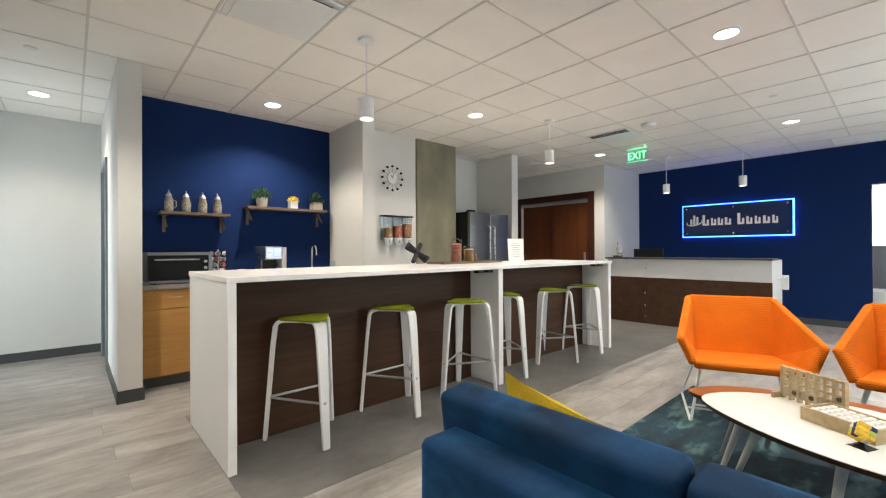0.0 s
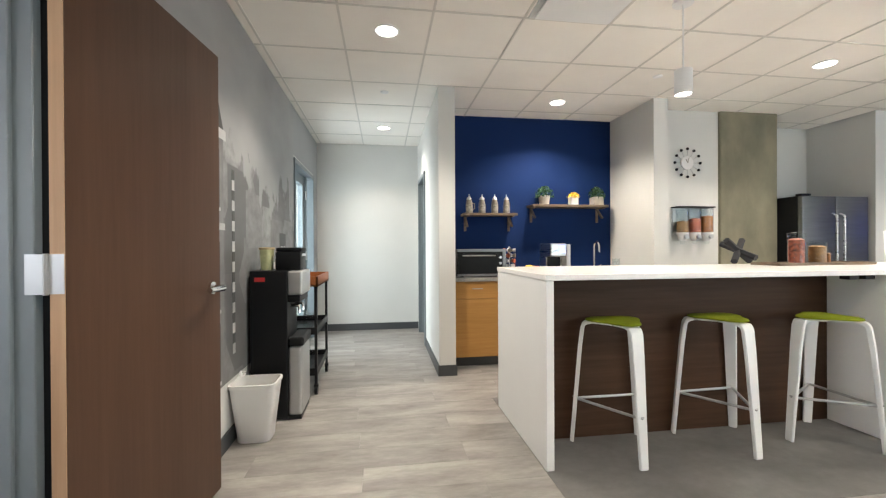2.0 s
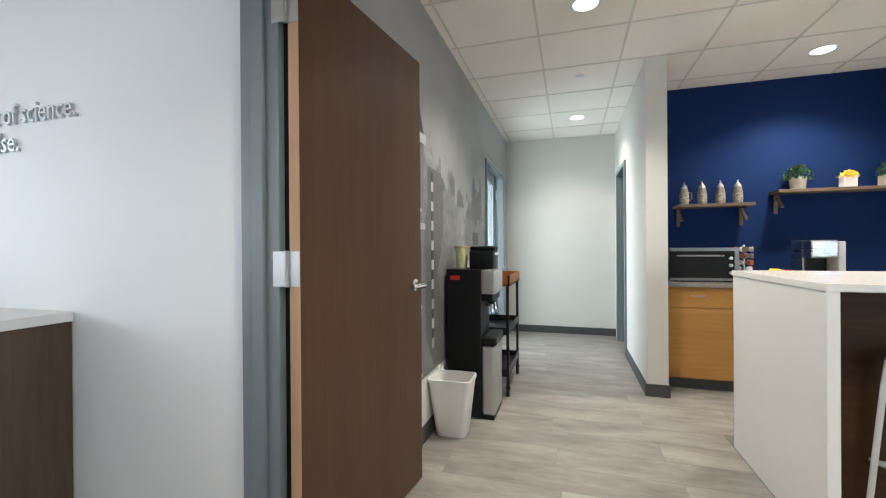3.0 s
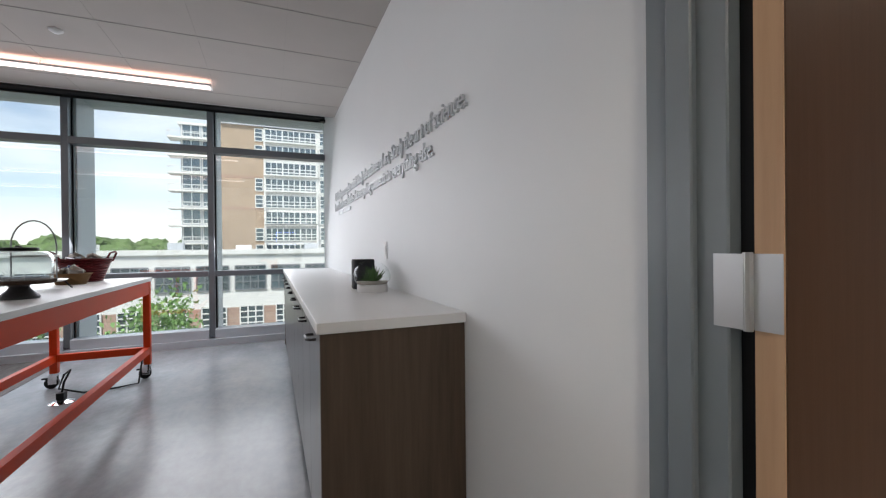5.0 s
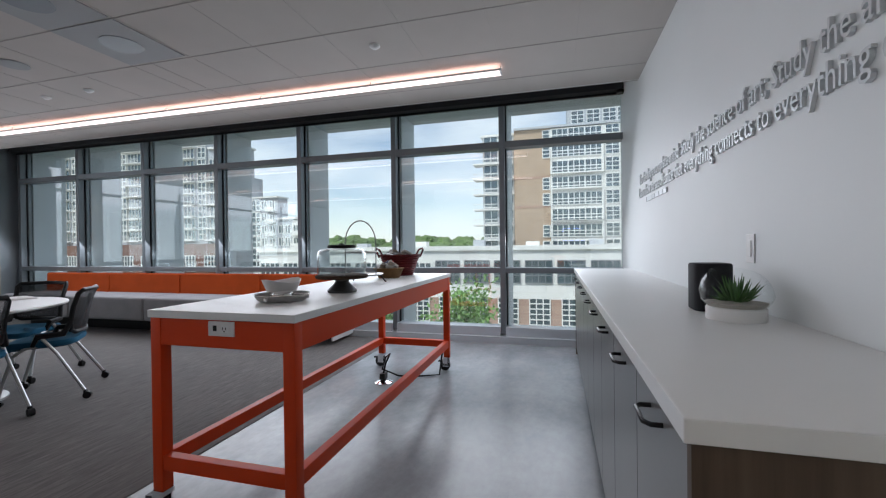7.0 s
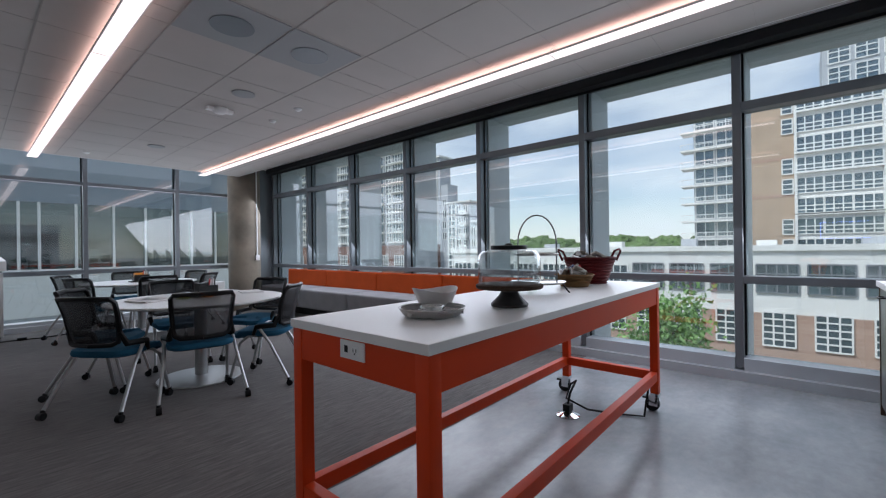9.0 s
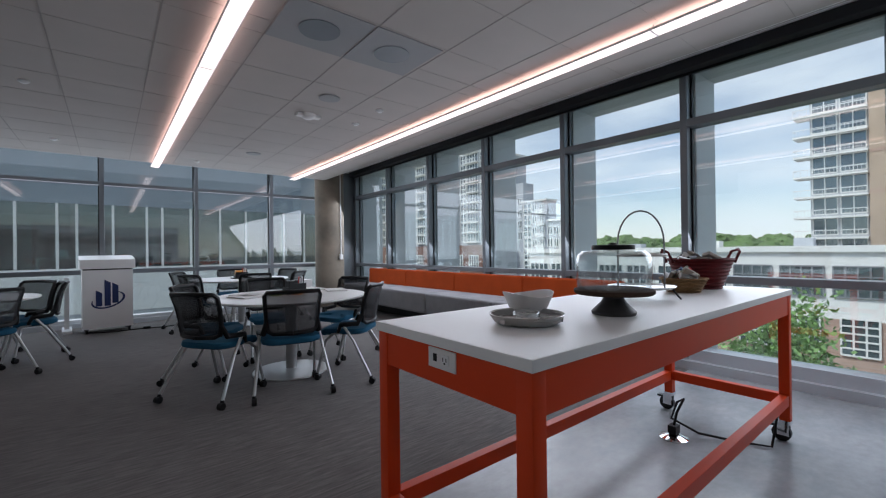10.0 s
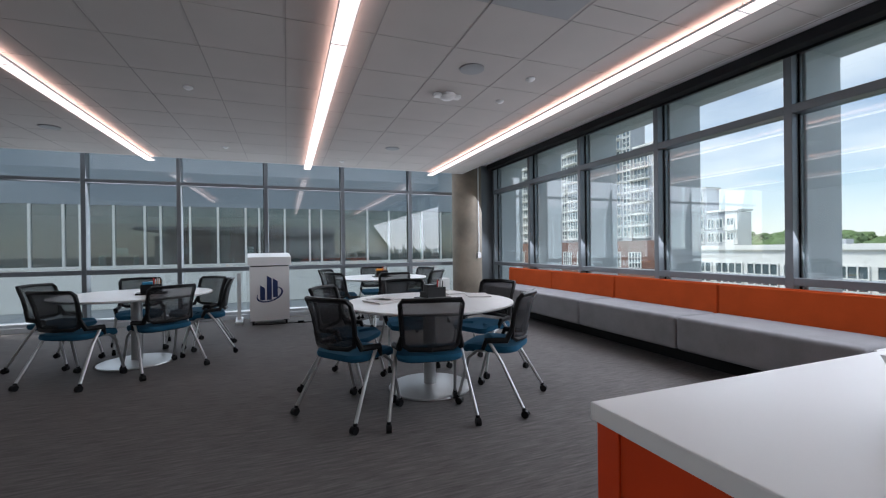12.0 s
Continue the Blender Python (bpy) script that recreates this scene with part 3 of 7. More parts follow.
def ceiling(name, rects, z, x0, y0, step, label, mat=CEILING, holes=(), bar=0.012, grid=GRID, thin=1.0, lift=0.005):
    """Tiles in a metal grid, one mesh: the tiles sit 6 mm above the bars."""
    bm = bmesh.new()
    for rx0, rx1, ry0, ry1 in rects:
        xs = [rx0] + [v for v in (x0 + step * k for k in range(-40, 60)) if rx0 + 0.03 < v < rx1 - 0.03] + [rx1]
        ys = [ry0] + [v for v in (y0 + step * k for k in range(-40, 60)) if ry0 + 0.03 < v < ry1 - 0.03] + [ry1]
        for a, b in zip(xs, xs[1:]):
            for c, d in zip(ys, ys[1:]):
                if not any(h[0] < (a + b) / 2 < h[1] and h[2] < (c + d) / 2 < h[3] for h in holes):
                    box(bm, a + bar * 0.7, b - bar * 0.7, c + bar * 0.7 * thin, d - bar * 0.7 * thin, z + lift, z + 0.03)
        tiles = len(bm.faces)
        for v in xs:
            box(bm, v - bar, v + bar, ry0, ry1, z, z + 0.02)
        for v in ys:
            box(bm, rx0, rx1, v - bar * 0.98 * thin, v + bar * 0.98 * thin, z + 0.0006, z + 0.0194)
        bm.faces.ensure_lookup_table()
        for f in bm.faces[tiles:]:
            f.material_index = 1
    box(bm, min(r[0] for r in rects), max(r[1] for r in rects), min(r[2] for r in rects), max(r[3] for r in rects), z + 0.06, z + 0.08)
    ob = solid(name, bm, mat, label, "ceiling")
    ob.data.materials.append(grid)


ceiling("ceiling_lobby", [(0, 12.4, LS, 4.87)], LC, 0.065, 0.055, 0.61, "white acoustic tile ceiling in a metal grid over the lobby", bar=0.008)
ceiling("ceiling_meeting", [(-4.69, EX, -9.72, LS - 0.15), (-4.69, -0.17, LS - 0.15, 0)], RC, -1.898, 0.0, 0.6, "white acoustic tile ceiling with long seams over the meeting room", CEILING_DIM, bar=0.004, grid=SEAM, thin=0.10, lift=0.0025)
bm = bxs((WX - 0.1, -4.69, SY - 0.1, 0.15, POCKET, POCKET + 0.1), (-4.69, EX, SY - 0.1, -9.72, POCKET, POCKET + 0.1),
         (-4.70, -4.67, -9.72, 0, RC + 0.002, POCKET), (-4.67, EX, -9.74, -9.71, RC + 0.002, POCKET))
solid("ceiling_edge", bm, SOFFIT, "raised white plaster edge of the ceiling along the glass", "ceiling")
solid("ceiling_north_room", bx(WX - 0.1, -0.17, 0.15, 5.0, RC, RC + 0.08), SOFFIT, "white ceiling of the room behind the glazed door", "ceiling")
solid("roof", bx(WX - 0.6, 12.4, SY - 0.65, 5.2, POCKET + 0.25, POCKET + 0.6), FIN, "grey roof slab with an overhang at the glass", "roof")

# Walls. The door to the meeting room stands in the west wall of the lobby.
wall("wall_west", "x", -0.17, 0, LS, 4.87, -0.02, 3.05, WHITE_WALL, [(-1.07, 0.0, -0.02, 2.25), (3.26, 4.50, -0.02, 2.2)], "white painted wall with a door to the meeting room")
solid("wall_grey_band", bxs((0.0, 0.004, 3.25, 4.87, 2.23, 2.74), (0.0, 0.004, 4.53, 4.87, 0.0, 2.23)), GREY_WALL, "grey painted wall above the glazed door", "wall")
solid("mural_panel", bx(0.0, 0.006, 0.02, 3.25, 0.40, 2.74), MURAL, "grey photographic mural of an old town street", "mural")
wall("wall_lettered", "y", 0, 0.15, WX - 0.1, -0.17, -0.02, 3.12, LETTER_WALL, (), "pale grey painted wall with raised lettering")
wall("wall_corridor_end", "y", 4.87, 5.02, -0.17, 12.4, -0.02, 2.9, WHITE_WALL, (), "white painted wall at the end of the corridor")
wall("wall_partition", "x", 1.476, 1.634, 2.50, 4.87, -0.02, 2.80, WHITE_WALL, [(3.73, 4.60, -0.02, 2.17)], "white partition wall between corridor and kitchenette")
wall("wall_blue", "y", 3.36, 3.51, 1.634, 3.72, -0.02, 2.80, BLUE_WALL, (), "deep blue painted wall behind the kitchenette")
wall("wall_return", "x", 3.72, 3.88, 2.53, 3.51, -0.02, 2.80, WHITE_WALL, (), "short white wall beside the kitchenette")
wall("wall_clock", "y", 2.86, 3.01, 3.88, 4.755, -0.02, 2.80, WHITE_WALL, (), "white wall with a clock and snack dispensers")
solid("concrete_column", bx(4.755, 5.50, 2.825, 3.4, -0.02, 2.80, bev=0.02), CONCRETE2, "rough greenish concrete column", "column")
wall("wall_fridge", "y", 3.34, 3.46, 5.50, 6.64, -0.02, 2.80, WHITE_WALL, (), "white wall behind the fridge")
wall("wall_pier", "x", 6.49, 6.64, 2.565, 3.34, -0.02, 2.80, WHITE_WALL, (), "short white wall beside the fridge")
wall("wall_sliding_door", "x", 8.42, 8.57, 1.99, 4.87, -0.02, 2.80, WHITE_WALL, [(2.30, 3.86, -0.02, 2.17)], "white wall with brown sliding doors")
wall("wall_reception_side", "y", 1.99, 2.14, 8.57, 9.9, -0.02, 2.80, WHITE_WALL, (), "white wall beside the reception desk")
wall("wall_sign", "x", 9.9, 10.05, LS, 2.14, -0.02, 2.80, BLUE_WALL, [(-2.75, -1.34, -0.02, 2.14)], "deep blue wall behind the reception desk")
wall("wall_lobby_south", "y", LS - 0.15, LS, -0.17, 12.4, -0.02, 3.05, WHITE_WALL, [(4.0, 8.6, 0.4, 2.55)], "white wall closing the lobby")
wall("wall_office", "x", 12.25, 12.4, LS, 4.87, -0.02, 2.80, WHITE_WALL, (), "white wall of the office behind reception")
wall("wall_room_east", "x", EX, EX + 0.15, SY, LS, -0.02, 3.12, WHITE_WALL, (), "white wall closing the meeting room")
wall("wall_north_room", "y", 5.0, 5.15, WX - 0.1, -0.17, -0.02, 3.12, WHITE_WALL, (), "white wall of the room behind the glazed door")

# Skirting
bm = bxs((0.0, 0.012, 0.0, 3.24, 0, 0.10), (0.0, 1.476, 4.858, 4.87, 0, 0.10), (1.464, 1.476, 2.50, 3.71, 0, 0.10),
         (1.464, 1.646, 2.488, 2.50, 0, 0.10), (1.634, 1.646, 2.50, 2.74, 0, 0.10), (3.71, 3.89, 2.518, 2.53, 0, 0.1), (3.88, 4.755, 2.848, 2.86, 0, 0.1),
         (8.408, 8.42, 1.98, 2.18, 0, 0.1), (9.888, 9.9, -1.30, 1.99, 0, 0.10), (-1.10, -0.19, -0.012, 0.0, 0, 0.10), (0, 0.012, LS, -1.10, 0, 0.1))
solid("baseboard", bm, BASE, "charcoal rubber skirting along the walls", "skirting")

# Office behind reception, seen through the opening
# Emissive panel on a solid wall in place of a daylit window
solid("office_window_glow", bx(12.2, 12.246, -3.4, -1.2, 1.25, 2.3), lit("office_panel_glow", (1.0, 0.97, 0.92), 5.0), "glowing panel standing in for a bright office window", "window")
solid("office_partition", bx(11.3, 11.4, -3.9, -0.6, 0, 1.25), GREY_WALL, "grey half-height office partition", "partition")
solid("office_bench", bx(10.2, 10.9, -2.6, -1.2, 0, 0.55, bev=0.01), WHITE_LAM, "low white office unit", "cabinet", "")

# ---- doors and windows ----
def door_frame(name, axis, wall0, wall1, a0, a1, top, label, mat=FRAME, width=0.05, rebate=None):
    """A steel frame round an opening: jambs and head with a stop, proud of both wall faces."""
    d = thing(name, 0, 0, 0, 0, label, "door frame", "", "structure")

    def run(n, u0, u1, z0, z1, w0, w1):
        part(n, bx(*((w0, w1, u0, u1) if axis == "x" else (u0, u1, w0, w1)), z0, z1, bev=0.003, seg=1), mat, d)

    o = 0.02
    for n, u0, u1 in (("jamb", a0, a0 + width), ("jamb", a1 - width, a1)):
        run(n, u0, u1, 0, top, wall0 - o, (rebate if u1 == a1 and rebate is not None else wall1 + o))
    run("head", a0 + width, a1 - width, top - width, top, wall0 - o, wall1 + o)
    mid = (wall0 + wall1) / 2
    run("stop", a0 + width, a0 + width + 0.016, 0, top - width, mid - 0.05, mid + 0.0)
    run("stop", a1 - width - 0.016, a1 - width, 0, top - width, mid - 0.05, mid + 0.0)
    return d


door_frame("door_frame_1", "x", -0.17, 0.0, -1.07, -0.001, 2.245, "grey steel door frame with silver hinges", rebate=-0.035)
# Black strip added as the shade between leaf and frame
solid("door_gap_shade", bx(-0.034, 0.004, -0.022, -0.001, 0, 2.19), BLACK, "black strip standing in for the shade in the door gap", "seal")
leaf = thing("door_1", -0.006, -0.034, 0, 90 - 6.4, "dark brown veneered door standing wide open", "door", "", "structure")
part("leaf", bx(0.0, 0.885, -0.044, 0.0, 0.012, 2.184, bev=0.002, seg=1), DOOR_WOOD, leaf)
part("edge", bx(-0.003, -0.0002, -0.043, -0.001, 0.012, 2.184), EDGE_WOOD, leaf, "light unstained timber edge")
bm = bmesh.new()
tube(bm, [(0.80, -0.044, 1.03), (0.80, -0.056, 1.03)], 0.030, 20)
handle = part("door_handle", bm, CHROME, leaf, "satin chrome lever handle", True)
bm = bmesh.new()
tube(bm, [(0.80, -0.056, 1.03), (0.80, -0.095, 1.03), (0.79, -0.106, 1.03), (0.67, -0.106, 1.03)], [0.015, 0.015, 0.016, 0.012], 12)
part("lever", bm, CHROME, handle, "", True)
bm = bmesh.new()
tube(bm, [(0.80, 0.0, 1.03), (0.80, 0.05, 1.03), (0.69, 0.055, 1.03)], 0.010, 10)
part("back_lever", bm, CHROME, leaf, "", True)
for z in (0.28, 1.148, 2.02):
    bm = bxs((-0.058, -0.012, -0.0535, -0.0505, z - 0.058, z + 0.058), (-0.006, 0.036, -0.0425, -0.0395, z - 0.058, z + 0.058))
    tube(bm, [(-0.009, -0.047, z - 0.06), (-0.009, -0.047, z + 0.06)], 0.007, 8)
    solid("hinge", bm, SILVER, "brushed silver butt hinge on the door frame", "hinge")

door_frame("door_frame_2", "x", -0.17, 0.0, 3.26, 4.50, 2.2, "grey steel frame of a glazed corridor door")
gd = thing("door_2", -0.085, 3.31, 0, 90, "glazed grey door beside the mural, closed", "door", "", "structure")
part("stile", bx(0.0, 0.11, -0.022, 0.022, 0.01, 2.14), FRAME, gd)
part("stile", bx(0.80, 0.91, -0.022, 0.022, 0.01, 2.14), FRAME, gd)
part("rail", bx(0.11, 0.80, -0.022, 0.022, 0.01, 0.25), FRAME, gd)
part("rail", bx(0.11, 0.80, -0.022, 0.022, 2.02, 2.14), FRAME, gd)
part("pane", bx(0.11, 0.80, -0.004, 0.004, 0.25, 2.02), CLEAR, gd).visible_shadow = False
part("mullion", bx(0.915, 0.965, -0.05, 0.05, 0.0, 2.15), FRAME, gd)
part("sidelight", bx(0.965, 1.135, -0.004, 0.004, 0.0, 2.15), CLEAR, gd).visible_shadow = False
part("door_handle", tb([(0.06, -0.022, 1.0), (0.06, -0.075, 1.0), (0.16, -0.08, 1.0)], 0.01), CHROME, gd, "chrome lever handle", True)
for z in (0.35, 1.12, 1.9):
    part("hinge", bx(0.86, 0.93, -0.052, -0.046, z - 0.055, z + 0.055), SILVER, gd)

door_frame("door_frame_3", "x", 1.476, 1.634, 3.73, 4.60, 2.17, "dark grey steel door frame in the corridor")
part("leaf", bx(1.56, 1.604, 3.785, 4.545, 0.01, 2.115), BLACK, thing("door_3", 0, 0, 0, 0, "dark closed door in the corridor", "door", "", "structure"))

sd = thing("sliding_door", 0, 0, 0, 0, "brown timber double sliding doors with dark trim", "door", "", "structure")
part("panel", bx(8.46, 8.50, 2.30, 3.12, 0.01, 2.14), RED_WOOD, sd)
part("panel", bx(8.505, 8.545, 3.04, 3.86, 0.01, 2.14), RED_WOOD, sd)
part("track", bx(8.43, 8.47, 2.30, 3.86, 2.095, 2.145), SILVER, sd, "silver sliding track")
for n, b in (("side_trim", (8.395, 8.43, 2.18, 2.30, 0, 2.29)), ("side_trim", (8.395, 8.43, 3.86, 3.98, 0, 2.29)), ("head_trim", (8.395, 8.43, 2.30, 3.86, 2.17, 2.29))):
    part(n, bx(*b, bev=0.004), TRIM_WOOD, sd)
part("pull", bx(8.453, 8.46, 2.38, 2.42, 0.95, 1.15), SILVER, sd)


def window_bay(name, axis, at, u0, u1, zs, label, inside):
    """One bay of the curtain wall: mullion, transoms and three panes. inside: +1 or -1 across the axis."""
    w = thing(name, 0, 0, 0, 0, label, "window", "window bays", "structure")

    def b(a0, a1, w0, w1, z0, z1):
        lo, hi = sorted((at + inside * w0, at + inside * w1))
        return bx(*((lo, hi, a0, a1) if axis == "x" else (a0, a1, lo, hi)), z0, z1, bev=0.003, seg=1)

    m = 0.034
    part("mullion", b(u0 - m, u0 + m, -0.10, 0.07, 0.10, POCKET), ALU, w)
    part("sill", b(u0 + m, u1 - m, -0.10, 0.10, 0.08, zs[0]), SILL_SKYLIT, w)
    part("transom", b(u0 + m, u1 - m, -0.10, 0.07, zs[1], zs[2]), ALU, w)
    part("transom", b(u0 + m, u1 - m, -0.10, 0.07, zs[3], zs[4]), ALU, w)
    part("head", b(u0 + m, u1 - m, -0.10, 0.05, 3.03, POCKET), ALU, w)
    for z0, z1 in ((zs[0], zs[1]), (zs[2], zs[3]), (zs[4], 3.03)):
        part("gasket", b(u0 + m, u0 + m + 0.016, -0.045, -0.02, z0, z1), BLACK, w)
        part("pane", b(u0 + m + 0.016, u1 - m, -0.036, -0.028, z0, z1), PANE, w).visible_shadow = False
    return w


WEST = [0.035, -1.42, -2.885, -4.352, -5.82, -7.285, -8.75, -10.2]
for i, (a, b) in enumerate(zip(WEST, WEST[1:])):
    window_bay(f"window_{i + 1}", "x", WX, b, a, (0.20, 0.875, 0.945, 2.46, 2.54), "grey aluminium window bay looking over the town", 1)
SOUTH = [-5.2, -3.75, -2.35, -0.935, 0.48, 1.835, 3.25]
for i, (a, b) in enumerate(zip(SOUTH, SOUTH[1:])):
    window_bay(f"window_{i + 8}", "y", SY, a, b, (0.14, 0.885, 0.965, 2.42, 2.48), "grey aluminium window bay facing another wing", 1)
for i in range(3):
    window_bay(f"window_{i + 14}", "x", WX, 0.25 + 1.55 * i, 1.8 + 1.55 * i, (0.20, 0.875, 0.945, 2.46, 2.54), "grey aluminium window bay of the next room", 1)
solid("wall_corner_post", bx(WX - 0.1, -5.25, SY - 0.1, SY + 0.1, 0, POCKET), ALU, "grey metal corner post of the glazing", "post")
solid("wall_curb", bxs((WX - 0.1, WX + 0.16, SY, 0.0, 0.0, 0.085), (-5.5, EX, SY - 0.1, SY + 0.14, 0.0, 0.085), (WX - 0.1, WX + 0.10, 0.15, 5.0, 0, 0.08)), SILL_SKYLIT, "grey metal curb below the glass", "curb")
sh = thing("roller_shade", 0, 0, 0, 0, "black roller shade rolled up along the window head", "shade")
part("cassette", bx(WX + 0.05, WX + 0.22, -10.2, -0.01, 3.0, 3.098, bev=0.01), BLACKMAT, sh)
part("bottom_bar", bx(WX + 0.08, WX + 0.10, -10.2, -0.05, 2.975, 3.0), BLACK, sh)
part("end_bracket", tb([(WX + 0.14, -0.03, 3.0), (WX + 0.14, -0.03, 2.97)], 0.05, 16), BLACK, sh)
# Exterior fins and canopy
for y in WEST[1:] + [1.8, 3.35]:
    solid("facade_fin", bx(-6.36, WX - 0.11, y - 0.055, y + 0.055, -2, POCKET + 0.25, bev=0.006, seg=1), FIN, "grey-blue metal fin outside the glass", "fin", "structure", False, "facade fins")
solid("facade_canopy", bxs((-6.37, WX - 0.1, SY - 0.7, 5.2, POCKET - 0.03, POCKET + 0.25), (WX - 0.1, EX, SY - 0.7, SY - 0.1, POCKET - 0.03, POCKET + 0.25)), FIN, "pale metal canopy above the glass", "canopy")
# Made-up window out of view, an opening for the lobby's daylight lamp
lobby_window = thing("window_20", 0, 0, 0, 0, "unseen lobby window, added to let in daylight", "window", "", "structure")
for k in range(3):
    x0 = 4.0 + 4.6 / 3 * k
    part("frame", bxs((x0, x0 + 0.05, LS - 0.12, LS - 0.03, 0.4, 2.55), (x0 + 0.05, x0 + 4.6 / 3 - 0.05, LS - 0.12, LS - 0.03, 0.4, 0.45), (x0 + 0.05, x0 + 4.6 / 3 - 0.05, LS - 0.12, LS - 0.03, 2.5, 2.55)), ALU, lobby_window)
    part("pane", bx(x0 + 0.05, x0 + 4.6 / 3, LS - 0.08, LS - 0.07, 0.45, 2.5), PANE, lobby_window).visible_shadow = False

# ---- outside ----
GZ = -14.0
solid("ground", bx(-1500, 900, -1500, 1500, GZ - 1, GZ), GROUND, "town ground reaching the horizon", "ground")


def pane_grid(w, h, nx, ny, frame=0.09, depth=0.14, low=0.0):
    """A far window facing +x, one mesh: frame and bars in the first material, glass in the second."""
    bm = bmesh.new()
    for k in range(nx + 1):
        y = -w / 2 + w * k / nx
        box(bm, 0, depth, y - frame / 2, y + frame / 2, 0, h)
    for k in range(ny + 1):
        z = h * k / ny
        box(bm, 0, depth * 0.9, -w / 2, w / 2, z - frame / 2, z + frame / 2)
    if low:
        box(bm, 0, depth * 0.85, -w / 2, w / 2, low - frame / 2, low + frame / 2)
    n0 = len(bm.faces)
    box(bm, 0.0, 0.05, -w / 2, w / 2, 0, h)
    bm.faces.ensure_lookup_table()
    for f in bm.faces[n0:]:
        f.material_index = 1
    return bm


def far_window(name, bm, frame_mat):
    me = mesh_of(bm, name, frame_mat)
    me.materials.append(FAC_PANE)
    return me


def place(name, me, parent, x, y, z, rz=0.0, label=""):
    ob = new(name, me)
    ob.parent, ob.matrix_basis = parent, pose(x, y, z, 0, 0, rz)
    return tagged(ob, label)


# Low white building across the street
wb = thing("office_building", -42, 0, GZ, 0, "long white low office building with banded windows", "building")
part("wall", bx(-30, 0, -34.8, 30, 0, 14 - 4.0 + 5.1), FAC_WHITE, wb)
part("parapet", bx(-30.2, 0.25, -35, 30.2, 14.75, 15.2), FAC_WHITE, wb)
part("roof", bx(-29.5, -0.4, -34.4, 29.5, 15.1, 15.16), ROOF_GREY, wb)
part("plinth", bx(0, 0.06, -34.8, 30, 0, 9.9), PINK_BRICK, wb, "pink brick lower storey")
band = far_window("window", pane_grid(2.55, 2.2, 4, 3, 0.10), FAC_DARK)
low = far_window("window", pane_grid(1.95, 2.6, 3, 5, 0.11), FAC_WHITE)
pale = far_window("window", pane_grid(2.6, 2.0, 4, 2, 0.10), FAC_WHITE)
for k in range(20):
    y = -33.2 + 3.07 * k
    if abs(y + 1.5) > 0 and y < 29:
        place("window", band if y > -12.5 else pale, wb, 0.02, y + 0.02, 11.5)
        place("window", low, wb, 0.08, y + 0.1, 7.4)
for k in range(7):
    part("rooftop_unit", bx(-19 - (k % 3) * 3, -17.5 - (k % 3) * 3, -31 + 8.7 * k, -29.2 + 8.7 * k, 15.1, 15.75 + 0.2 * (k % 3)), FAC_WHITE if k % 2 else FAC_GREY, wb)

# Brick tower with balconies
bt = thing("apartment_tower", -85, 0, GZ, 0, "tall brick apartment tower with white window bays and balconies", "building")
part("wall", bx(-14, 0, -8.9, -1.8, 0, 38.2), BRICK, bt, "tan brick shaft")
for z in (22.6, 28.4):
    part("brick_band", bx(0, 0.05, -8.9, -1.8, z, z + 0.45), PINK_BRICK, bt, "paler brick band")
part("wall", bx(-16, -1.0, -15.4, -8.9, 0, 37.6), FAC_GREY, bt)
part("wall", bx(-14, 0.2, -1.8, 15.0, 0, 38.0), FAC_WHITE, bt)
part("roof", bx(-14.4, 0.5, -8.9, 15.3, 38.2, 38.6), FAC_GREY, bt)
part("roof", bx(-16.4, -0.6, -15.8, -8.9, 37.6, 38.0), FAC_WHITE, bt)
part("roof_storey", bx(-14, -3.0, 1.6, 14.5, 38.5, 46.5), FAC_GREY, bt, "grey set-back top storeys")
bay_w = far_window("window", pane_grid(3.0, 2.35, 3, 2, 0.16, 0.2, 0.55), FAC_WHITE)
side_w = far_window("window", pane_grid(2.4, 2.5, 2, 3, 0.14, 0.2), FAC_WHITE)
bal_n = far_window("window", pane_grid(2.8, 2.5, 2, 1, 0.14, 0.14, 0.7), FAC_WHITE)
nar_w = far_window("window", pane_grid(1.3, 2.3, 1, 3, 0.16, 0.2), FAC_WHITE)
bm = bxs((-1.6, 1.5, -4.2, 4.0, 0, 0.28), (0, 1.5, -4.2, -4.14, 1.2, 1.28))
for k in range(20):
    box(bm, 1.44, 1.48, -4.2 + 0.42 * k, -4.16 + 0.42 * k, 0.28, 1.25)
box(bm, 1.42, 1.5, -4.2, 4.0, 1.22, 1.30)
balc = mesh_of(bm, "balcony", FAC_WHITE)
for k in range(11):
    z = 4.0 + 3.12 * k
    for y in (0.0, 3.1, 6.2):
        place("window", bay_w, bt, 0.25, y, z + 0.3)
    for y in (9.6, 12.4):
        place("window", side_w, bt, 0.25, y, z + 0.3)
    place("window", bal_n, bt, -0.98, -13.75, z + 0.35)
    place("window", bal_n, bt, -0.98, -10.6, z + 0.35)
    place("balcony", balc, bt, -1.0, -13.0, z - 0.3)
    if k % 3 != 2:
        place("window", nar_w, bt, 0.02, -2.6, z + 0.3)
for z0 in (13.6, 20.0, 29.3):
    part("bay_frame", bxs((0.25, 0.9, -1.75, -1.45, z0, z0 + 6.0), (0.25, 0.9, 7.7, 8.0, z0, z0 + 6.0), (0.25, 0.9, -1.75, 8.0, z0 - 0.25, z0), (0.25, 0.9, -1.75, 8.0, z0 + 6.0, z0 + 6.3)), FAC_WHITE, bt)
for y in (3.5, 6.5, 9.5, 12.2):
    for z in (39.5, 42.7):
        place("window", side_w, bt, -2.96, y, z)

